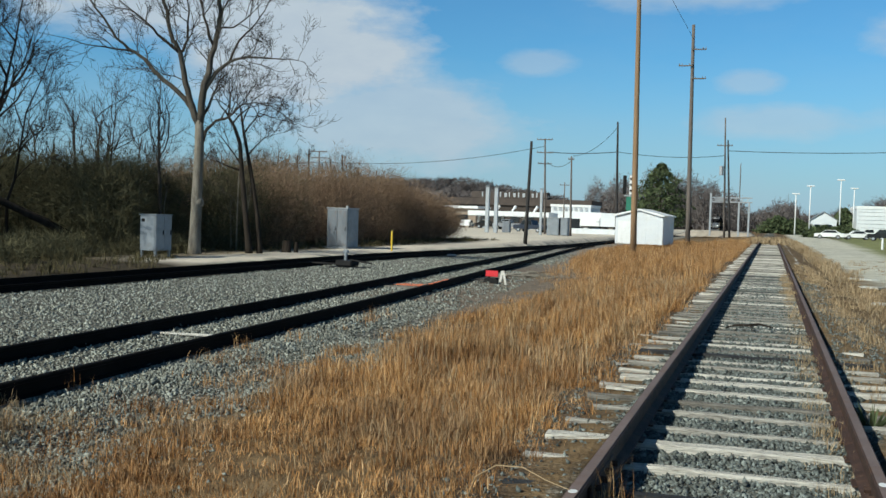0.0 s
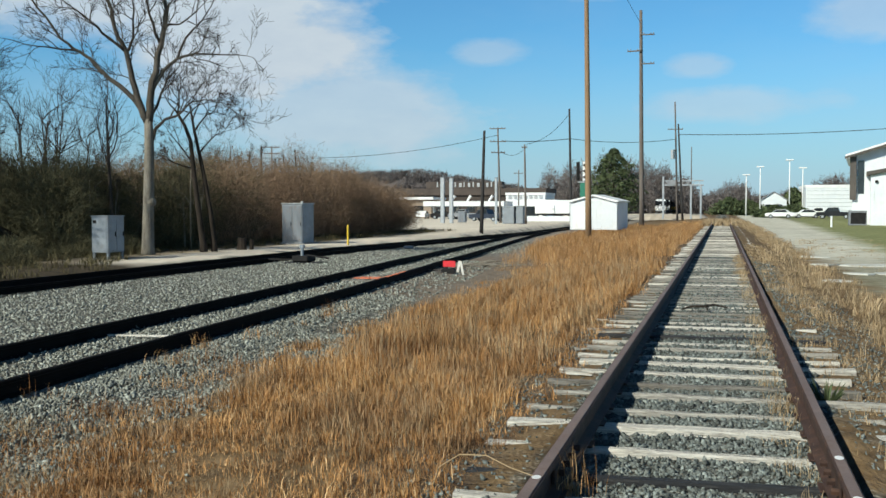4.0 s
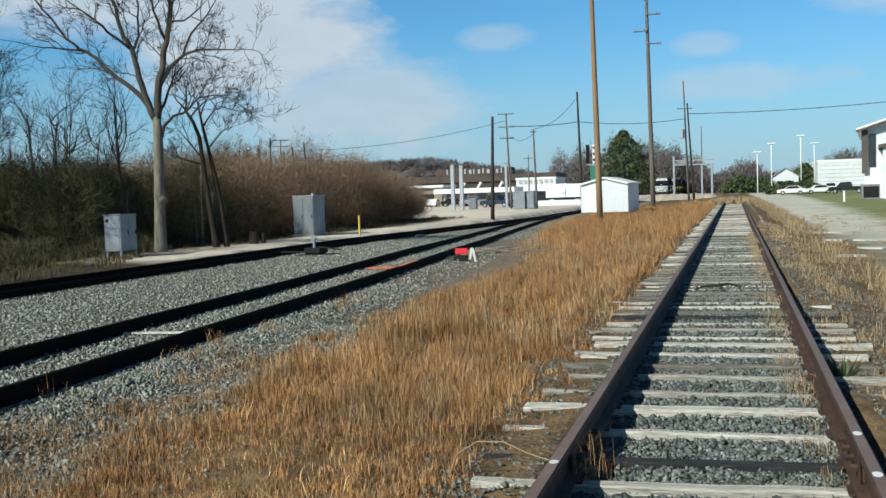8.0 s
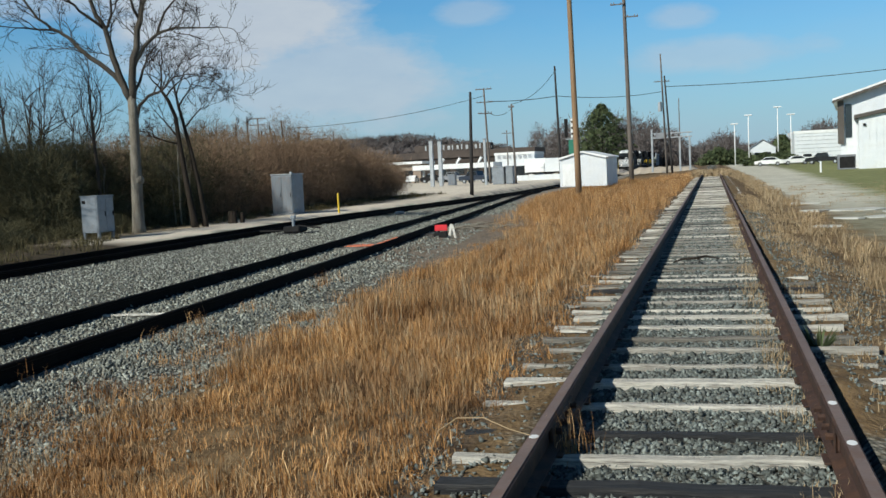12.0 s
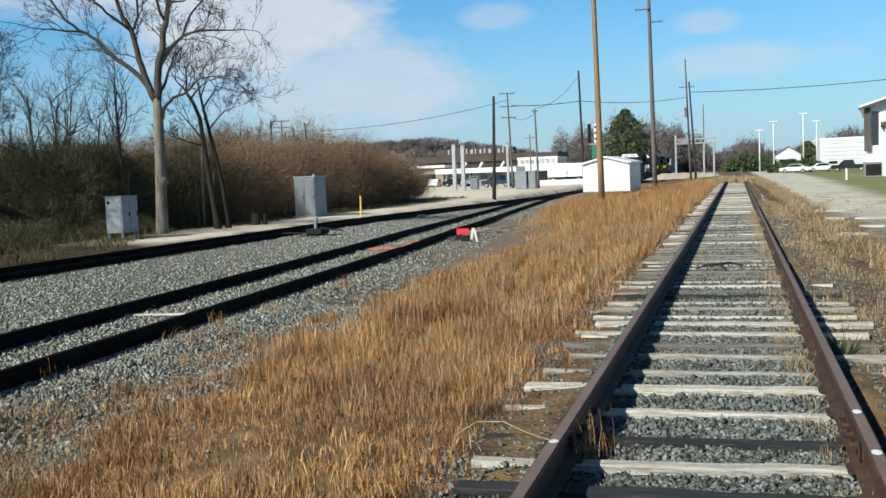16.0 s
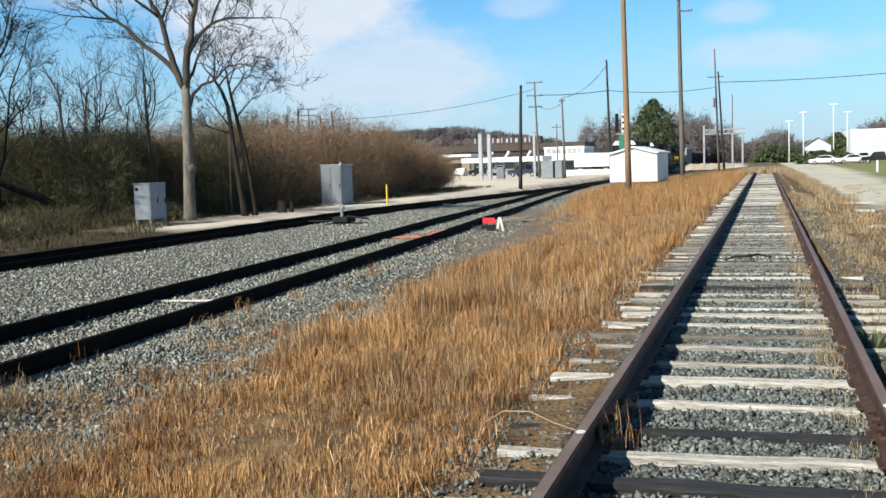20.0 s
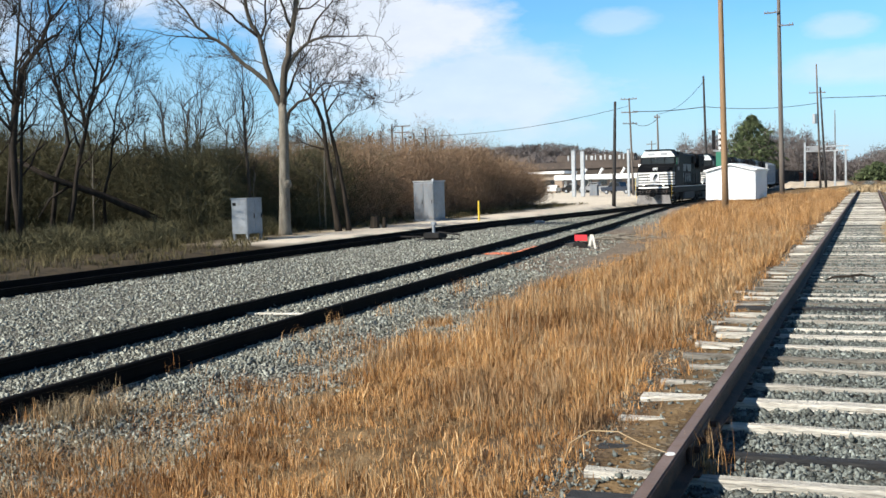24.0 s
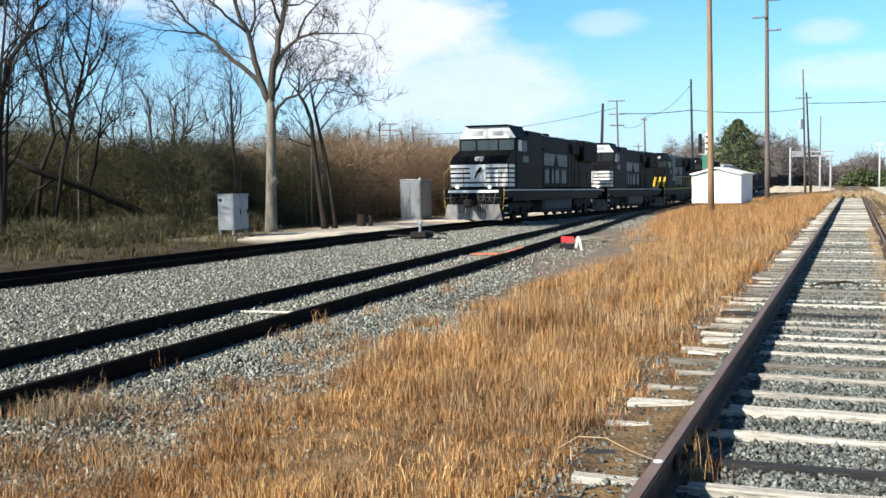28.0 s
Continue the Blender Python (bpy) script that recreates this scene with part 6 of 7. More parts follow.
car("pickup_truck", "black pickup truck parked near the white building", pose(17.0, 170, -0.2, 0, 0, 170), surface("black_paint", (0.012, 0.012, 0.013), (0.025, 0.025, 0.027), 0.25), True)


pine("hedge_shrub", "low dark hedge shrub behind the parked cars", 9.0, 190, 2.0, 2.6, 61)
pine("hedge_shrub", "low dark hedge shrub behind the parked cars", 12.8, 205, 2.2, 3.0, 62)

# ---- right-hand buildings ----
def metal_hall():
    t = thing("white_hall", "white metal-sided hall with gable roof and brown trim", "building", pose(12.9, 112, -0.25, 0, 0, -7))
    g = Mesh()
    g.prism([(0, 0), (17, 0), (17, 7.2), (8.5, 9.8), (0, 7.2)], 1, 0, 26)
    part("wall_shell", g, M_SIDING, t)
    for a, b in (((-0.7, 6.98), (8.5, 9.85)), ((17.7, 6.98), (8.5, 9.85))):
        g = Mesh()
        g.prism([a, b, (b[0], b[1] + 0.22), (a[0], a[1] + 0.22)], 1, -0.9, 26.5)
        part("roof_panel", g, M_WHITE, t, "white standing-seam roof")
    for a, b in (((-0.75, 6.75), (8.5, 9.6)),):
        g = Mesh()
        g.prism([a, b, (b[0], b[1] + 0.24), (a[0], a[1] + 0.24)], 1, -0.96, -0.9)
        part("barge_board", g, M_TRIM, t, "brown trim board")
    block(t, "corner_trim", -0.25, -0.35, 2.6, 0.35, 0.3, 7.0, M_TRIM, "brown corner trim", 0)
    block(t, "window", 0.5, -0.05, 3.2, 1.1, 0.02, 6.6, M_GLASS, "tall narrow window", 0)
    for i in range(24):
        g = Mesh()
        g.box(1.5 + i * 0.62, -0.03, 0.2, 1.54 + i * 0.62, 0, 6.9)
        part("siding_rib", g, M_SIDING, t)
    t = thing("white_annex", "low white annex with brown-edged lean-to roof", "building", pose(14.0, 107, -0.25, 0, 0, -7))
    g = Mesh()
    g.prism([(0, 0), (15, 0), (15, 7.6), (0, 5.0)], 1, 0, 4.6)
    part("wall_shell", g, M_SIDING, t)
    g = Mesh()
    g.prism([(-0.4, 4.95), (15, 7.6), (15, 7.95), (-0.4, 5.3)], 1, -0.35, 4.7)
    part("roof", g, M_TRIM, t, "brown roof edge")
    block(t, "lamp", 0.4, -0.2, 4.2, 0.65, 0.02, 4.45, M_DARK)
    block(t, "door", 3.2, -0.06, 0, 4.3, 0.01, 2.3, M_TRIM, "dark door")
    for i in range(22):
        g = Mesh()
        g.box(0.3 + i * 0.62, -0.03, 0.2, 0.34 + i * 0.62, 0, 4.9)
        part("siding_rib", g, M_SIDING, t)
    t = thing("condenser_unit", "grey outdoor condenser box against the annex wall", "condenser", pose(12.9, 107.5, -0.25))
    block(t, "body", -0.8, -0.6, 0.05, 0.8, 0.6, 1.5, M_GREYP)
    block(t, "grille", -0.7, -0.62, 0.2, 0.7, -0.6, 1.3, M_DARK)
    t = thing("white_warehouse", "long white flat-roofed warehouse behind parked cars", "building", pose(18.6, 250, -0.3))
    block(t, "wall_shell", 0, 0, 0, 34, 22, 6.4, M_SIDING)
    block(t, "parapet", -0.1, -0.1, 6.4, 34.1, 22, 7.1, M_WHITE)
    for i in range(6):
        block(t, "panel_line", 0.2, -0.06, 1.2 + i * 0.9, 33.8, 0.0, 1.25 + i * 0.9, M_GREYP, "", 0)
    t = thing("small_white_house", "small white house with grey gable roof", "building", pose(8.8, 250, -0.3))
    g = Mesh()
    g.prism([(0, 0), (5.6, 0), (5.6, 3.6), (2.8, 5.4), (0, 3.6)], 1, 0, 9)
    part("wall_shell", g, M_SIDING, t)
    for a, b in (((-0.3, 3.5), (2.8, 5.5)), ((5.9, 3.5), (2.8, 5.5))):
        g = Mesh()
        g.prism([a, b, (b[0], b[1] + 0.15), (a[0], a[1] + 0.15)], 1, -0.3, 9.3)
        part("roof_panel", g, M_GREYP, t)
    for x in (0.8, 3.4):
        block(t, "window", x, -0.05, 1.2, x + 1.2, 0.01, 2.6, M_GLASS, "", 0)


metal_hall()


def lamp_post(x, y, h):
    t = thing("lot_lamp", "tall white parking-lot lamp post", "lamp post", pose(x, y, -0.25), "parking lot lamps")
    g = Mesh()
    g.cyl((0, 0, 0), (0, 0, h), 0.13, 0.09)
    part("shaft", g, M_WHITE, t, smooth=True)
    g = Mesh()
    g.box(-0.75, -0.3, h, 0.75, 0.3, h + 0.22, 0.04)
    part("head", g, M_WHITE, t)


for x, y, h in ((4.6, 215, 8.3), (7.3, 215, 9.9), (12.9, 215, 11.2), (15.4, 215, 9.6)):
    lamp_post(x, y, h)
for x, y in ((9.4, 96),):
    g = Mesh()
    g.tube([(0, 0, -0.1), (0, 0, 0.95), (0, 0, 1.0)], [0.09, 0.09, 0.05], 10)
    solid("bollard", g, M_WHITE, "white bollard at the edge of the gravel lot", "bollard", m=pose(x, y, -0.2))


def gantry():
    t = thing("sign_gantry", "grey steel gantry with posts beside the crossing", "gantry", pose(-6.3, 170, -0.3))
    for x, h in ((-3.0, 6.9), (1.4, 5.6), (2.95, 5.6)):
        block(t, "post", x - 0.15, -0.15, 0, x + 0.15, 0.15, h, M_STEEL)
    block(t, "beam", -2.8, -0.12, 5.4, 3.4, 0.12, 5.6, M_STEEL)
    for i in range(7):
        g = Mesh()
        g.cyl((-2.8 + i * 0.88, 0, 5.5), (-2.4 + i * 0.88, 0, 6.2), 0.05, sides=6)
        part("brace", g, M_STEEL, t)
    block(t, "upper_beam", -2.8, -0.12, 6.1, 3.4, 0.12, 6.3, M_STEEL)
    block(t, "sign", -2.4, -0.28, 5.35, -0.9, -0.2, 6.25, M_GREYP, "blank grey sign")


gantry()


def berm():
    r = random.Random(3)
    g = Mesh()
    xs = np.linspace(-15.0, -1.8, 28)
    for j, (dy, k) in enumerate(((0, 0), (2.5, 0.7), (5, 1.0), (9, 0.8), (14, -0.1))):
        for x in xs:
            e = max(0.0, min((x + 15.0) / 3, (-1.8 - x) / 1.5, 1.0))
            g.v.append((x, 172 + dy, -0.5 + 1.0 * k * e + r.uniform(-0.08, 0.08)))
    n = len(xs)
    for j in range(4):
        for i in range(n - 1):
            g.f.append((j * n + i, j * n + i + 1, (j + 1) * n + i + 1, (j + 1) * n + i))
    m = surface("pale_fill", (0.36, 0.30, 0.23), (0.52, 0.45, 0.36), 0.95, 0, 0.8, 10)
    solid("gravel_berm", g, m, "pale heap of fill along the crossing road", "berm", kind="structure")


berm()


# ---- train ----
M_TANK = surface("dusty_tank", (0.05, 0.05, 0.054), (0.10, 0.098, 0.1), 0.8, 0, 1, 20)
def wheelset(parent, y, r=0.53):
    g = Mesh()
    for s in (-1, 1):
        g.cyl((s * 0.69, 0, 0), (s * 0.82, 0, 0), r, sides=20)
    g.cyl((-0.7, 0, 0), (0.7, 0, 0), 0.09, sides=8)
    for s in (-1, 1):
        for a in range(4):
            c, d = math.cos(a * math.pi / 2) * 0.3, math.sin(a * math.pi / 2) * 0.3
            g.box(s * 0.82 - 0.02, c - 0.05, d - 0.05, s * 0.82 + 0.02, c + 0.05, d + 0.05)
    ob = part("wheelset", g, M_DARK, parent)
    ob.matrix_basis = pose(0, y, r)
    return ob


def locomotive(name, label, scheme):
    """Front at y = 0, facing -y; z = 0 at the rail head."""
    t = thing(name, label, "locomotive", group="locomotives of the train")
    stripe = scheme == "stripes"
    P = M_BLACK
    block(t, "frame", -1.5, 0.7, 1.1, 1.5, 21.6, 1.5, P)
    for s in (-1, 1):
        g = Mesh()
        g.box(s * 1.5 - 0.005, 0.75, 1.43, s * 1.5 + 0.012, 21.5, 1.475)
        part("sill_stripe", g, M_WHITE if stripe else M_YELLOW, t, "thin pale sill stripe")
        block(t, "walkway_skirt", s * 1.5 - 0.03, 2.2, 0.95, s * 1.5 + 0.01, 20.4, 1.12, P, b=0)
    # nose
    nose = Mesh()
    nose.prism([(1.55, 1.5), (1.35, 2.72), (1.75, 3.02), (2.75, 3.32), (2.75, 1.5)], 0, -1.5, 1.5)
    nose = part("nose", nose, P, t)
    block(nose, "number_plate", -0.2, 1.52, 2.86, 0.2, 1.62, 2.98, M_WHITE, "pale number bars", 0)
    if stripe:
        for i in range(5):
            z = 1.62 + i * 0.215
            yy = 1.55 - (z - 1.5) * 0.164
            g = Mesh()
            g.prism([(yy - 0.008, z), (yy - 0.008 - 0.023, z + 0.14), (yy + 0.02, z + 0.14), (yy + 0.03, z)], 0, -1.5, 1.5)
            part("nose_stripe", g, M_WHITE, nose, "white nose stripe")
        g = Mesh()
        g.prism([(1.445, 1.9), (1.33, 2.6), (1.36, 2.6), (1.48, 1.9)], 0, -0.44, 0.36)
        part("emblem_panel", g, M_WHITE, nose, "white emblem panel")
        g = Mesh()
        g.prism([(-0.2, 2.0), (-0.12, 1.98), (-0.02, 2.2), (0.16, 2.3), (0.2, 2.46), (0.1, 2.5), (-0.08, 2.34), (-0.14, 2.16)], 1, 1.30, 1.32)
        em = part("emblem", g, M_BLACK, nose, "plain dark emblem shape")
        for s in (-1, 1):
            for i in range(5):
                z = 1.62 + i * 0.215
                g = Mesh()
                g.box(s * 1.5 - 0.004, 1.62, z, s * 1.5 + 0.006, 2.5, z + 0.14)
                part("nose_stripe", g, M_WHITE, nose)
    else:
        for i in range(7):
            x = -1.35 + i * 0.42
            g = Mesh()
            a, b = 1.55 - 0.15 * 0.164 - 0.012, 1.55 - 0.95 * 0.164 - 0.012
            for q in (x,):
                g.add([(q, a, 1.65), (q + 0.2, a, 1.65), (q + 0.42, b, 2.45), (q + 0.22, b, 2.45), (q, a + 0.04, 1.65), (q + 0.2, a + 0.04, 1.65), (q + 0.42, b + 0.04, 2.45), (q + 0.22, b + 0.04, 2.45)],
                      [(0, 1, 2, 3), (7, 6, 5, 4), (0, 4, 5, 1), (2, 6, 7, 3), (1, 5, 6, 2), (0, 3, 7, 4)])
            part("nose_stripe", g, M_YELLOW, nose, "yellow diagonal nose stripe")
    # cab
    g = Mesh()
    g.prism([(-1.53, 1.5), (1.53, 1.5), (1.53, 3.85), (1.1, 4.42), (-1.1, 4.42), (-1.53, 3.85)], 1, 2.75, 5.1)
    cab = part("cab", g, P, t)
    g = Mesh()
    g.prism([(-1.5, 3.86), (1.5, 3.86), (1.12, 4.38), (-1.12, 4.38)], 1, 2.70, 2.75)
    part("brow", g, M_WHITE if stripe else P, cab, "white painted cab brow" if stripe else "")
    for x0 in (-0.85, 0.25):
        block(cab, "number_board", x0, 2.66, 4.0, x0 + 0.6, 2.72, 4.2, M_GREYCAR, "pale grey number board", 0)
    g = Mesh()
    g.prism([(2.55, 4.42), (2.55, 4.47), (5.15, 4.47), (5.15, 4.42)], 0, -1.12, 1.12)
    part("cab_roof", g, P, cab)
    for x0, x1 in ((-1.42, -0.62), (-0.55, 0.55), (0.62, 1.42)):
        g = Mesh()
        g.box(x0, 2.715, 3.28 if abs(x0 + x1) < 0.1 else 3.12, x1, 2.75, 3.78, 0.01)
        part("windshield", g, M_GLASS, cab)
    for s in (-1, 1):
        for y0 in (3.0, 3.8):
            g = Mesh()
            g.box(s * 1.53 - 0.008, y0, 3.25, s * 1.53 + 0.012, y0 + 0.66, 3.78, 0.005)
            # rear pane: reflection painted as flat pale grey instead of glass
            part("cab_window", g, M_LETTER if y0 > 3.5 else M_GLASS, cab, "cab window with a painted pale reflection" if y0 > 3.5 else "")
        g = Mesh()
        g.box(s * 1.53 - 0.03, 2.9, 3.84, s * 1.53 + 0.16, 4.6, 3.88)
        part("sunshade", g, P, cab)
        g = Mesh()
        g.box(s * 1.53 - 0.008, 3.8, 2.76, s * 1.53 + 0.01, 4.75, 3.06)
        part("number_bar", g, M_LETTER, cab, "grey number bars")
    # hood
    block(t, "hood", -0.95, 5.1, 1.5, 0.95, 17.4, 4.22, P, b=0.12)
    # solid dark filler added so no daylight passes below the sill
    block(t, "underframe", -0.62, 1.2, 0.45, 0.62, 21.0, 1.1, M_DARK)
    block(t, "equipment_cabinet", -1.4, 5.1, 1.5, 1.4, 7.6, 4.3, P if stripe else M_LETTER, b=0.06)
    block(t, "radiator", -1.35, 17.2, 3.1, 1.35, 20.9, 4.3, P, b=0.1)
    block(t, "rear_hood", -0.95, 17.4, 1.5, 0.95, 20.9, 3.2, P, b=0.06)
    for s in (-1, 1):
        x = s * 0.95
        for i in range(12):
            g = Mesh()
            g.box(x - 0.012, 7.8 + i * 0.78, 1.75, x + 0.02, 8.48 + i * 0.78, 3.55, 0.008)
            part("hood_door", g, P, t)
        g = Mesh()                                   # faded emblem panel cut by a dark wedge
        g.prism([(9.5, 2.72), (11.4, 2.72), (11.9, 3.36), (9.5, 3.36)], 0, s * 0.97, s * 0.99)
        g.prism([(12.6, 2.72), (14.4, 2.72), (14.4, 3.36), (12.1, 3.36)], 0, s * 0.97, s * 0.99)
        part("emblem_panel", g, M_LETTER, t, "faded pale emblem panel")
        for y0, y1 in ((9.7, 10.5), (11.0, 11.5), (11.9, 12.8), (13.2, 14.3)):
            g = Mesh()
            g.box(s * 0.97, y0, 1.8, s * 0.99, y1, 2.58)
            part("letter_block", g, M_LETTER, t, "faded pale lettering block")
        for i in range(8):
            g = Mesh()
            g.box(s * 1.35 - 0.01, 17.4 + i * 0.42, 3.25, s * 1.35 + 0.015, 17.7 + i * 0.42, 4.15)
            part("radiator_grille", g, M_DARK, t)
        g = Mesh()
        g.box(s * 1.4 - 0.01, 5.3, 2.4, s * 1.4 + 0.012, 6.2, 3.4)
        part("cabinet_grille", g, M_DARK, t)
    for s in (-1, 1):
        # pale strip modelled along the hood edge in place of its highlight
        g = Mesh()
        g.cyl((s * 0.9, 7.7, 4.25), (s * 0.9, 17.1, 4.25), 0.025, sides=6)
        part("roof_rail", g, M_GREYP, t, "thin pale strip painted as the roof-edge highlight")
        block(t, "air_intake", s * 0.95 - 0.3, 7.9, 3.5, s * 0.95 + 0.22, 9.2, 4.05, M_DARK, b=0.06)
        block(t, "exhaust_shield", s * 0.95 - 0.2, 15.2, 3.45, s * 0.95 + 0.18, 17.0, 4.1, M_DARK, b=0.08)
        block(t, "battery_box", s * 1.2 - 0.25, 5.2, 1.5, s * 1.2 + 0.25, 7.5, 2.15, P, b=0.03)
        for i in range(3):
            g = Mesh()
            g.box(s * 1.5 - 0.01, 0.9 + i * 0.02, 0.4 + i * 0.33, s * 1.5 + 0.03, 1.35, 0.45 + i * 0.33)
            part("step_edge", g, M_WHITE, t, "white-edged corner step")
    for y in (8.6, 13.2):
        block(t, "roof_hatch", -0.7, y, 4.22, 0.7, y + 2.2, 4.34, P, b=0.05)
    g = Mesh()
    g.box(-0.35, 12.0, 4.22, 0.35, 12.8, 4.5, 0.04)
    part("exhaust_stack", g, M_DARK, t)
    for y in (18.3, 19.8):
        g = Mesh()
        g.cyl((0, y, 4.3), (0, y, 4.4), 0.65, sides=20)
        part("cooling_fan", g, M_DARK, t)
    g = Mesh()
    for dx in (-0.15, 0, 0.15):
        g.cyl((dx, 6.2, 4.44), (dx, 5.85, 4.44), 0.04, 0.09, 8)
    g.box(-0.25, 6.1, 4.3, 0.25, 6.25, 4.42)
    part("horn", g, M_STEEL, t)
    # tank, trucks
    block(t, "fuel_tank", -1.38, 8.3, 0.3, 1.38, 14.2, 1.1, M_TANK if stripe else M_DARK, "dusty dark grey fuel tank", 0.15)
    for y0 in (2.3, 15.6):
        tr = new("truck")
        tr.parent = t
        tr.matrix_basis = pose(0, y0, 0)
        for s in (-1, 1):
            g = Mesh()
            g.prism([(-0.3, 0.55), (0.2, 0.95), (4.2, 0.95), (4.7, 0.55), (4.2, 0.35), (3.3, 0.55), (2.8, 0.35), (1.6, 0.35), (1.1, 0.55), (0.2, 0.35)], 0, s * 0.95, s * 1.15)
            part("side_frame", g, M_DARK, tr)
            for y in (0.2, 2.2, 4.2):
                g = Mesh()
                g.cyl((s * 1.0, y, 0.53), (s * 1.27, y, 0.53), 0.17, sides=10)
                part("axle_box", g, M_DARK, tr)
        # inner block added to close off daylight between the wheels
        g = Mesh()
        g.box(-0.66, -0.1, 0.2, 0.66, 4.5, 1.0, 0.05)
        part("bolster", g, M_DARK, tr)
        for y in (0.2, 2.2, 4.2):
            wheelset(tr, y)
    # front end
    g = Mesh()
    g.prism([(-1.5, 0.12), (1.5, 0.12), (1.35, 0.82), (-1.35, 0.82)], 1, 0.55, 0.62)
    part("plow", g, M_PLOW, t, "worn pale grey snow plow")
    block(t, "pilot", -1.5, 0.62, 0.75, 1.5, 0.8, 1.5, P)
    g = Mesh()
    g.box(-1.3, 0.59, 1.34, 1.3, 0.62, 1.46)
    part("pilot_stripe", g, M_WHITE, t, "white pilot stripe")
    g = Mesh()
    g.box(-0.17, -0.05, 0.72, 0.17, 0.62, 1.02, 0.05)
    g.box(-0.22, -0.25, 0.68, 0.22, 0.05, 1.06, 0.08)
    part("coupler", g, M_DARK, t)
    for s in (-1, 1):
        g = Mesh()
        g.cyl((s * 0.84, 0.68, 1.6), (s * 0.84, 0.56, 1.6), 0.055, sides=14)
        part("ditch_light", g, M_LAMP if stripe else M_STEEL, t, "lit ditch light" if stripe else "")
        g = Mesh()
        g.cyl((s * 0.12, 1.62, 2.72 + 0.14), (s * 0.12, 1.40, 2.72 + 0.14), 0.1, sides=12)
        part("headlight", g, M_STEEL, nose)
        g = Mesh()
        g.tube([(s * 1.48, 0.72, 0.5), (s * 1.56, 0.66, 1.2), (s * 1.56, 0.66, 2.2), (s * 1.5, 1.2, 2.45)], [0.014] * 4, 6)
        part("grab_rail", g, M_YELLOW, t, "pale yellow end handrail")
        for i in range(3):
            block(t, "step", s * 1.2 - 0.25, 0.85, 0.35 + i * 0.32, s * 1.2 + 0.25, 1.1, 0.39 + i * 0.32, M_DARK, b=0)
        for i in range(4):
            g = Mesh()
            xx = s * (0.3 + 0.12 * i)
            g.tube([(xx, 0.6, 1.05), (xx, 0.42, 0.8), (xx + 0.04, 0.4, 0.45)], [0.025] * 3, 6)
            part("air_hose", g, M_RUBBER, t)
        for i in range(3):
            g = Mesh()
            x0, x1 = s * (0.25 + 0.3 * i), s * (0.6 + 0.28 * i)
            g.tube([(x0, 0.58, 1.32 - 0.05 * i), (x0 + s * 0.05, 0.45, 1.05), (x1 - s * 0.05, 0.42, 0.98 - 0.06 * i), (x1, 0.56, 1.28)], [0.03, 0.032, 0.032, 0.03], 6)
            part("jumper_cable", g, M_HOPPER if i != 1 else M_RUBBER, t, "drooping dark jumper cable")
        g = Mesh()
        g.cyl((s * 0.25, 0.5, 1.16), (s * 1.45, 0.5, 1.1), 0.02, sides=6)
        part("uncoupling_lever", g, M_HOPPER, t)
        g = Mesh()
        g.tube([(s * 1.3, 0.66, 1.5), (s * 1.3, 0.6, 2.35), (s * 0.5, 0.6, 2.35), (s * 0.5, 0.66, 1.5)], [0.018] * 4, 6)
        part("end_rail", g, M_DARK, t)
        # side handrails
        g = Mesh()
        g.cyl((s * 1.46, 7.7, 2.5), (s * 1.46, 20.8, 2.5), 0.02, sides=6)
        hr = part("handrail", g, M_DARK if stripe else M_YELLOW, t)
        for i in range(9):
            g = Mesh()
            g.cyl((s * 1.46, 7.7 + i * 1.63, 1.5), (s * 1.46, 7.7 + i * 1.63, 2.5), 0.02, sides=6)
            part("stanchion", g, M_DARK if stripe else M_YELLOW, hr)
    for o in t.children_recursive:                  # body heights above the wheels
        if o.data and o.parent.name[:5] != "truck":
            for v in o.data.vertices:
                v.co.z *= 1.085
    return t


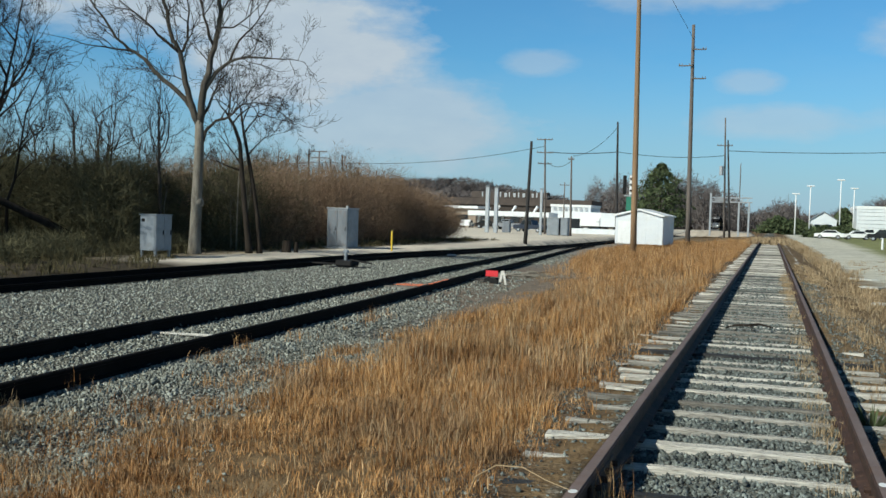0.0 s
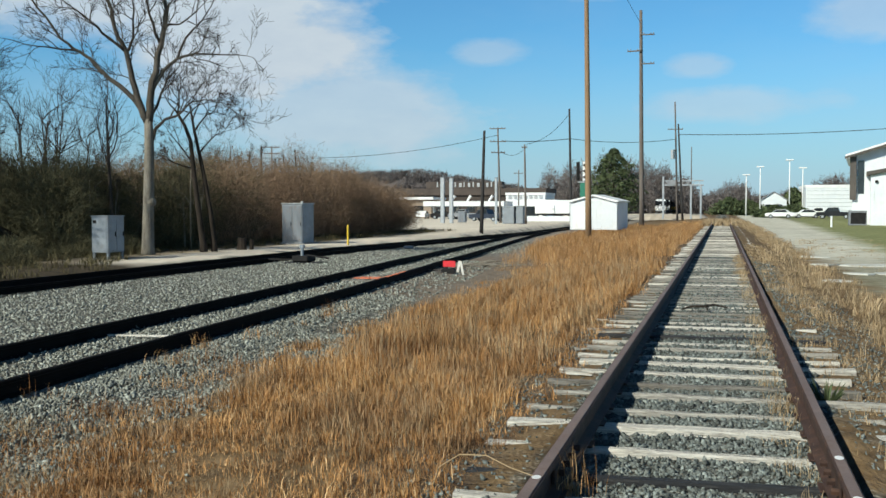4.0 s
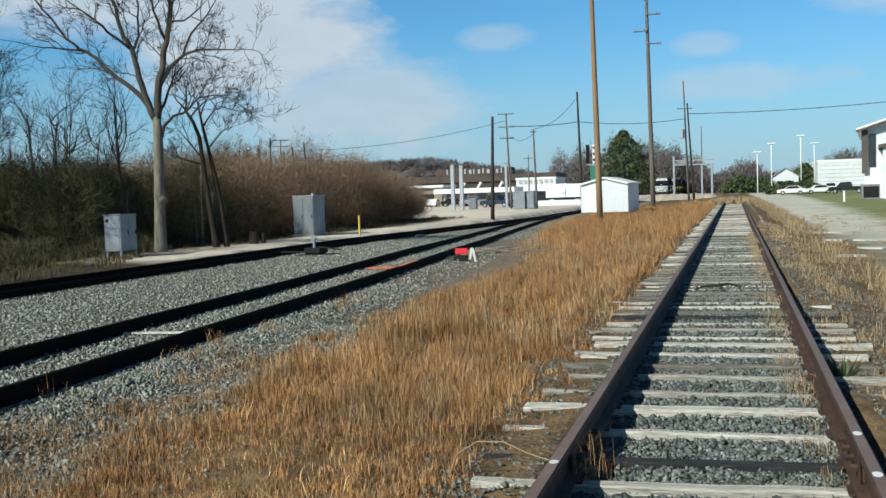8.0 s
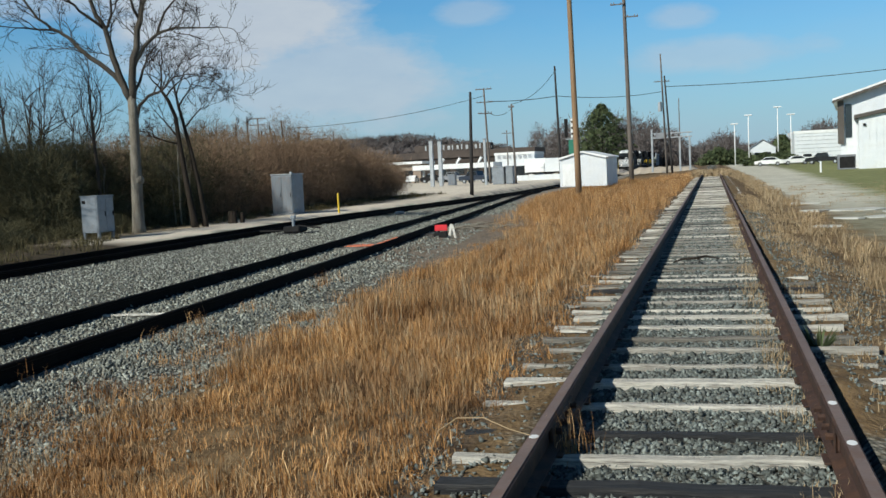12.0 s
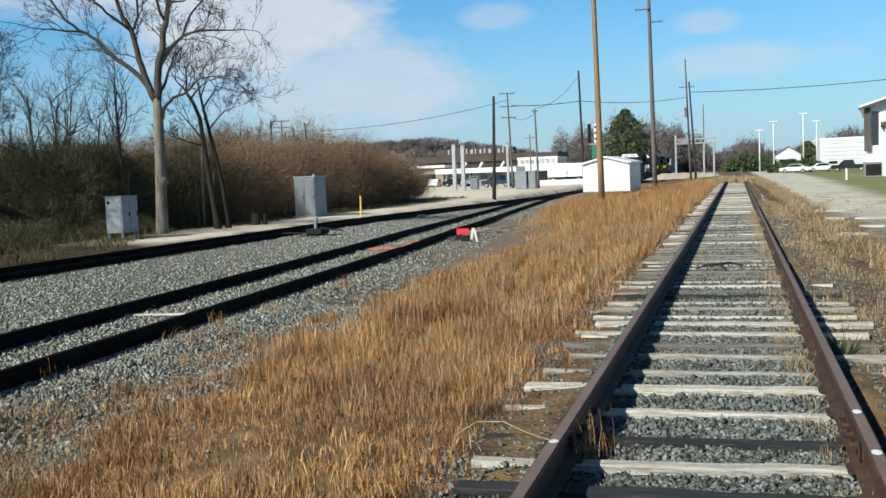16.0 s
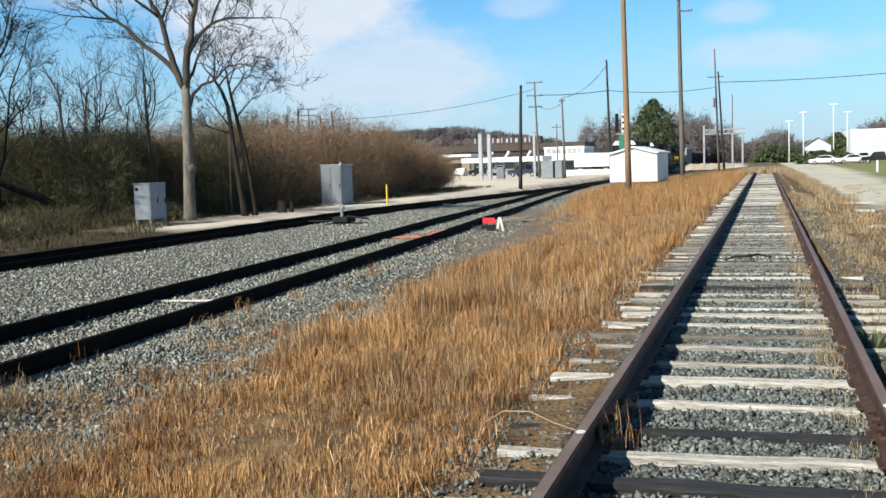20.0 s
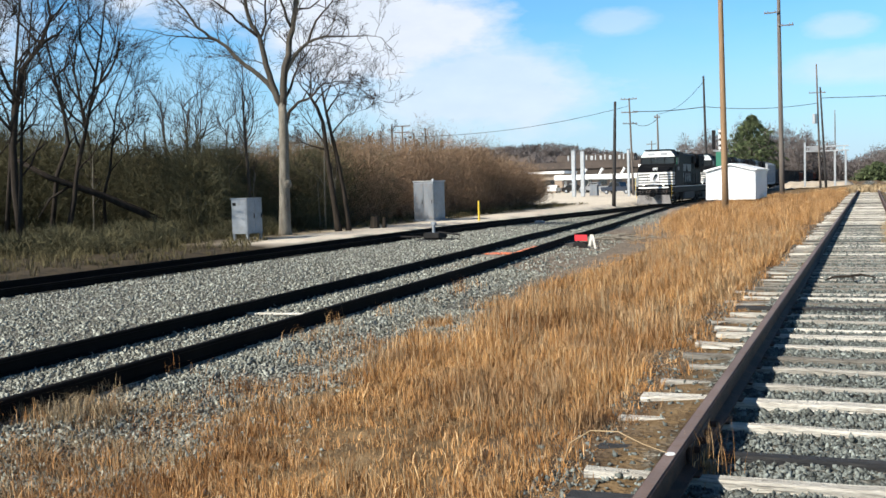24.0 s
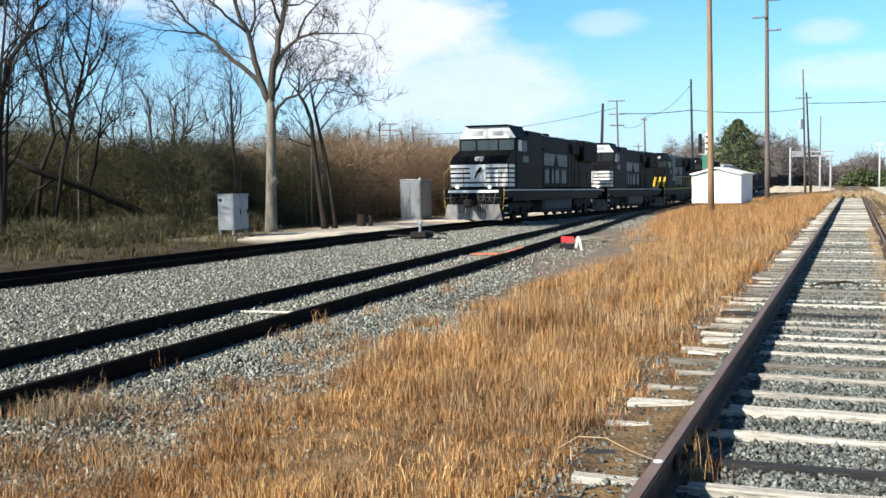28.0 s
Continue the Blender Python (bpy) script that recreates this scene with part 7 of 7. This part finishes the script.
def hopper(name, label, paint, h=3.4, covered=False):
    t = thing(name, label, "freight car", group="cars of the train")
    L = 16.0
    g = Mesh()
    g.prism([(0.9, 1.1), (2.6, 0.9), (L - 2.6, 0.9), (L - 0.9, 1.1), (L - 0.3, h), (0.3, h)], 0, -1.5, 1.5)
    part("body", g, paint, t)
    for s in (-1, 1):
        for i in range(11):
            g = Mesh()
            y = 1.3 + i * 1.34
            g.box(s * 1.5 - 0.01, y - 0.07, 1.2, s * 1.58, y + 0.07, h - 0.05)
            part("side_rib", g, paint, t)
        block(t, "top_chord", s * 1.5 - 0.08, 0.2, h - 0.12, s * 1.5 + 0.1, L - 0.2, h + 0.06, paint, b=0)
    if covered:
        g = Mesh()
        g.prism([(-1.45, h), (1.45, h), (0.9, h + 0.35), (-0.9, h + 0.35)], 1, 0.5, L - 0.5)
        part("roof", g, paint, t)
    block(t, "centre_sill", -0.25, 0.0, 0.75, 0.25, L, 1.05, M_DARK)
    for y0 in (1.4, L - 3.4):
        tr = new("truck")
        tr.parent = t
        tr.matrix_basis = pose(0, y0, 0)
        for s in (-1, 1):
            g = Mesh()
            g.prism([(-0.2, 0.5), (0.5, 0.8), (1.5, 0.8), (2.2, 0.5), (1.4, 0.3), (0.6, 0.3)], 0, s * 0.92, s * 1.1)
            part("side_frame", g, M_DARK, tr)
        for y in (0.15, 1.85):
            wheelset(tr, y, 0.46)
    return t


V = 10.4                  # metres a second
FRONT_28 = 46.1           # place of the leading coupler at the end
lead = locomotive("lead_locomotive", "black diesel locomotive with white-striped nose and lit lamps", "stripes")
second = copy_thing(lead, Matrix())
second.name = "second_locomotive"
tagged(second, "black diesel locomotive coupled behind the leading engine")
third = locomotive("third_locomotive", "black diesel locomotive with yellow diagonal nose stripes", "chevrons")
fourth = copy_thing(third, Matrix())
fourth.name = "fourth_locomotive"
consist, at = [], 0.0
for e in (lead, second, third, fourth):
    consist.append((e, at))
    at += 22.4
cars = {"dark": hopper("hopper_car", "dark weathered open hopper car", M_HOPPER), "grey": hopper("covered_hopper", "grey covered hopper car with ribbed sides", M_GREYCAR, 4.2, True), "red": hopper("gondola_car", "oxide red open gondola car", M_BROWNCAR, 2.9)}
used = set()
for k in ("grey", "dark", "dark", "dark", "dark", "red", "dark", "dark", "dark", "red", "dark", "dark", "dark", "dark"):
    c = cars[k] if k not in used else copy_thing(cars[k], Matrix())
    used.add(k)
    consist.append((c, at))
    at += 16.4


def motions():
    for ob, off in consist:
        rows = []
        for i in range(29):
            y = FRONT_28 + off + V * (28 - i)
            a, b = main_z(y + 4.5) + 0.176, main_z(y + 17.5) + 0.176
            rows.append((i, pose(X_MAIN, y, a - (b - a) * 4.5 / 13, math.degrees(math.atan2(b - a, 13)))))
        walk(ob, rows)
    rows = [(i / 15, i * V / 15 / 0.53) for i in range(421)]
    for truck in [c for c in lead.children if c.name.startswith("truck")]:
        for w in [c for c in truck.children if c.name.startswith("wheelset")]:
            y = w.matrix_basis.translation.y
            walk(w, [(t, pose(0, y, 0.53, math.degrees(a) % 360)) for t, a in rows])


motions()
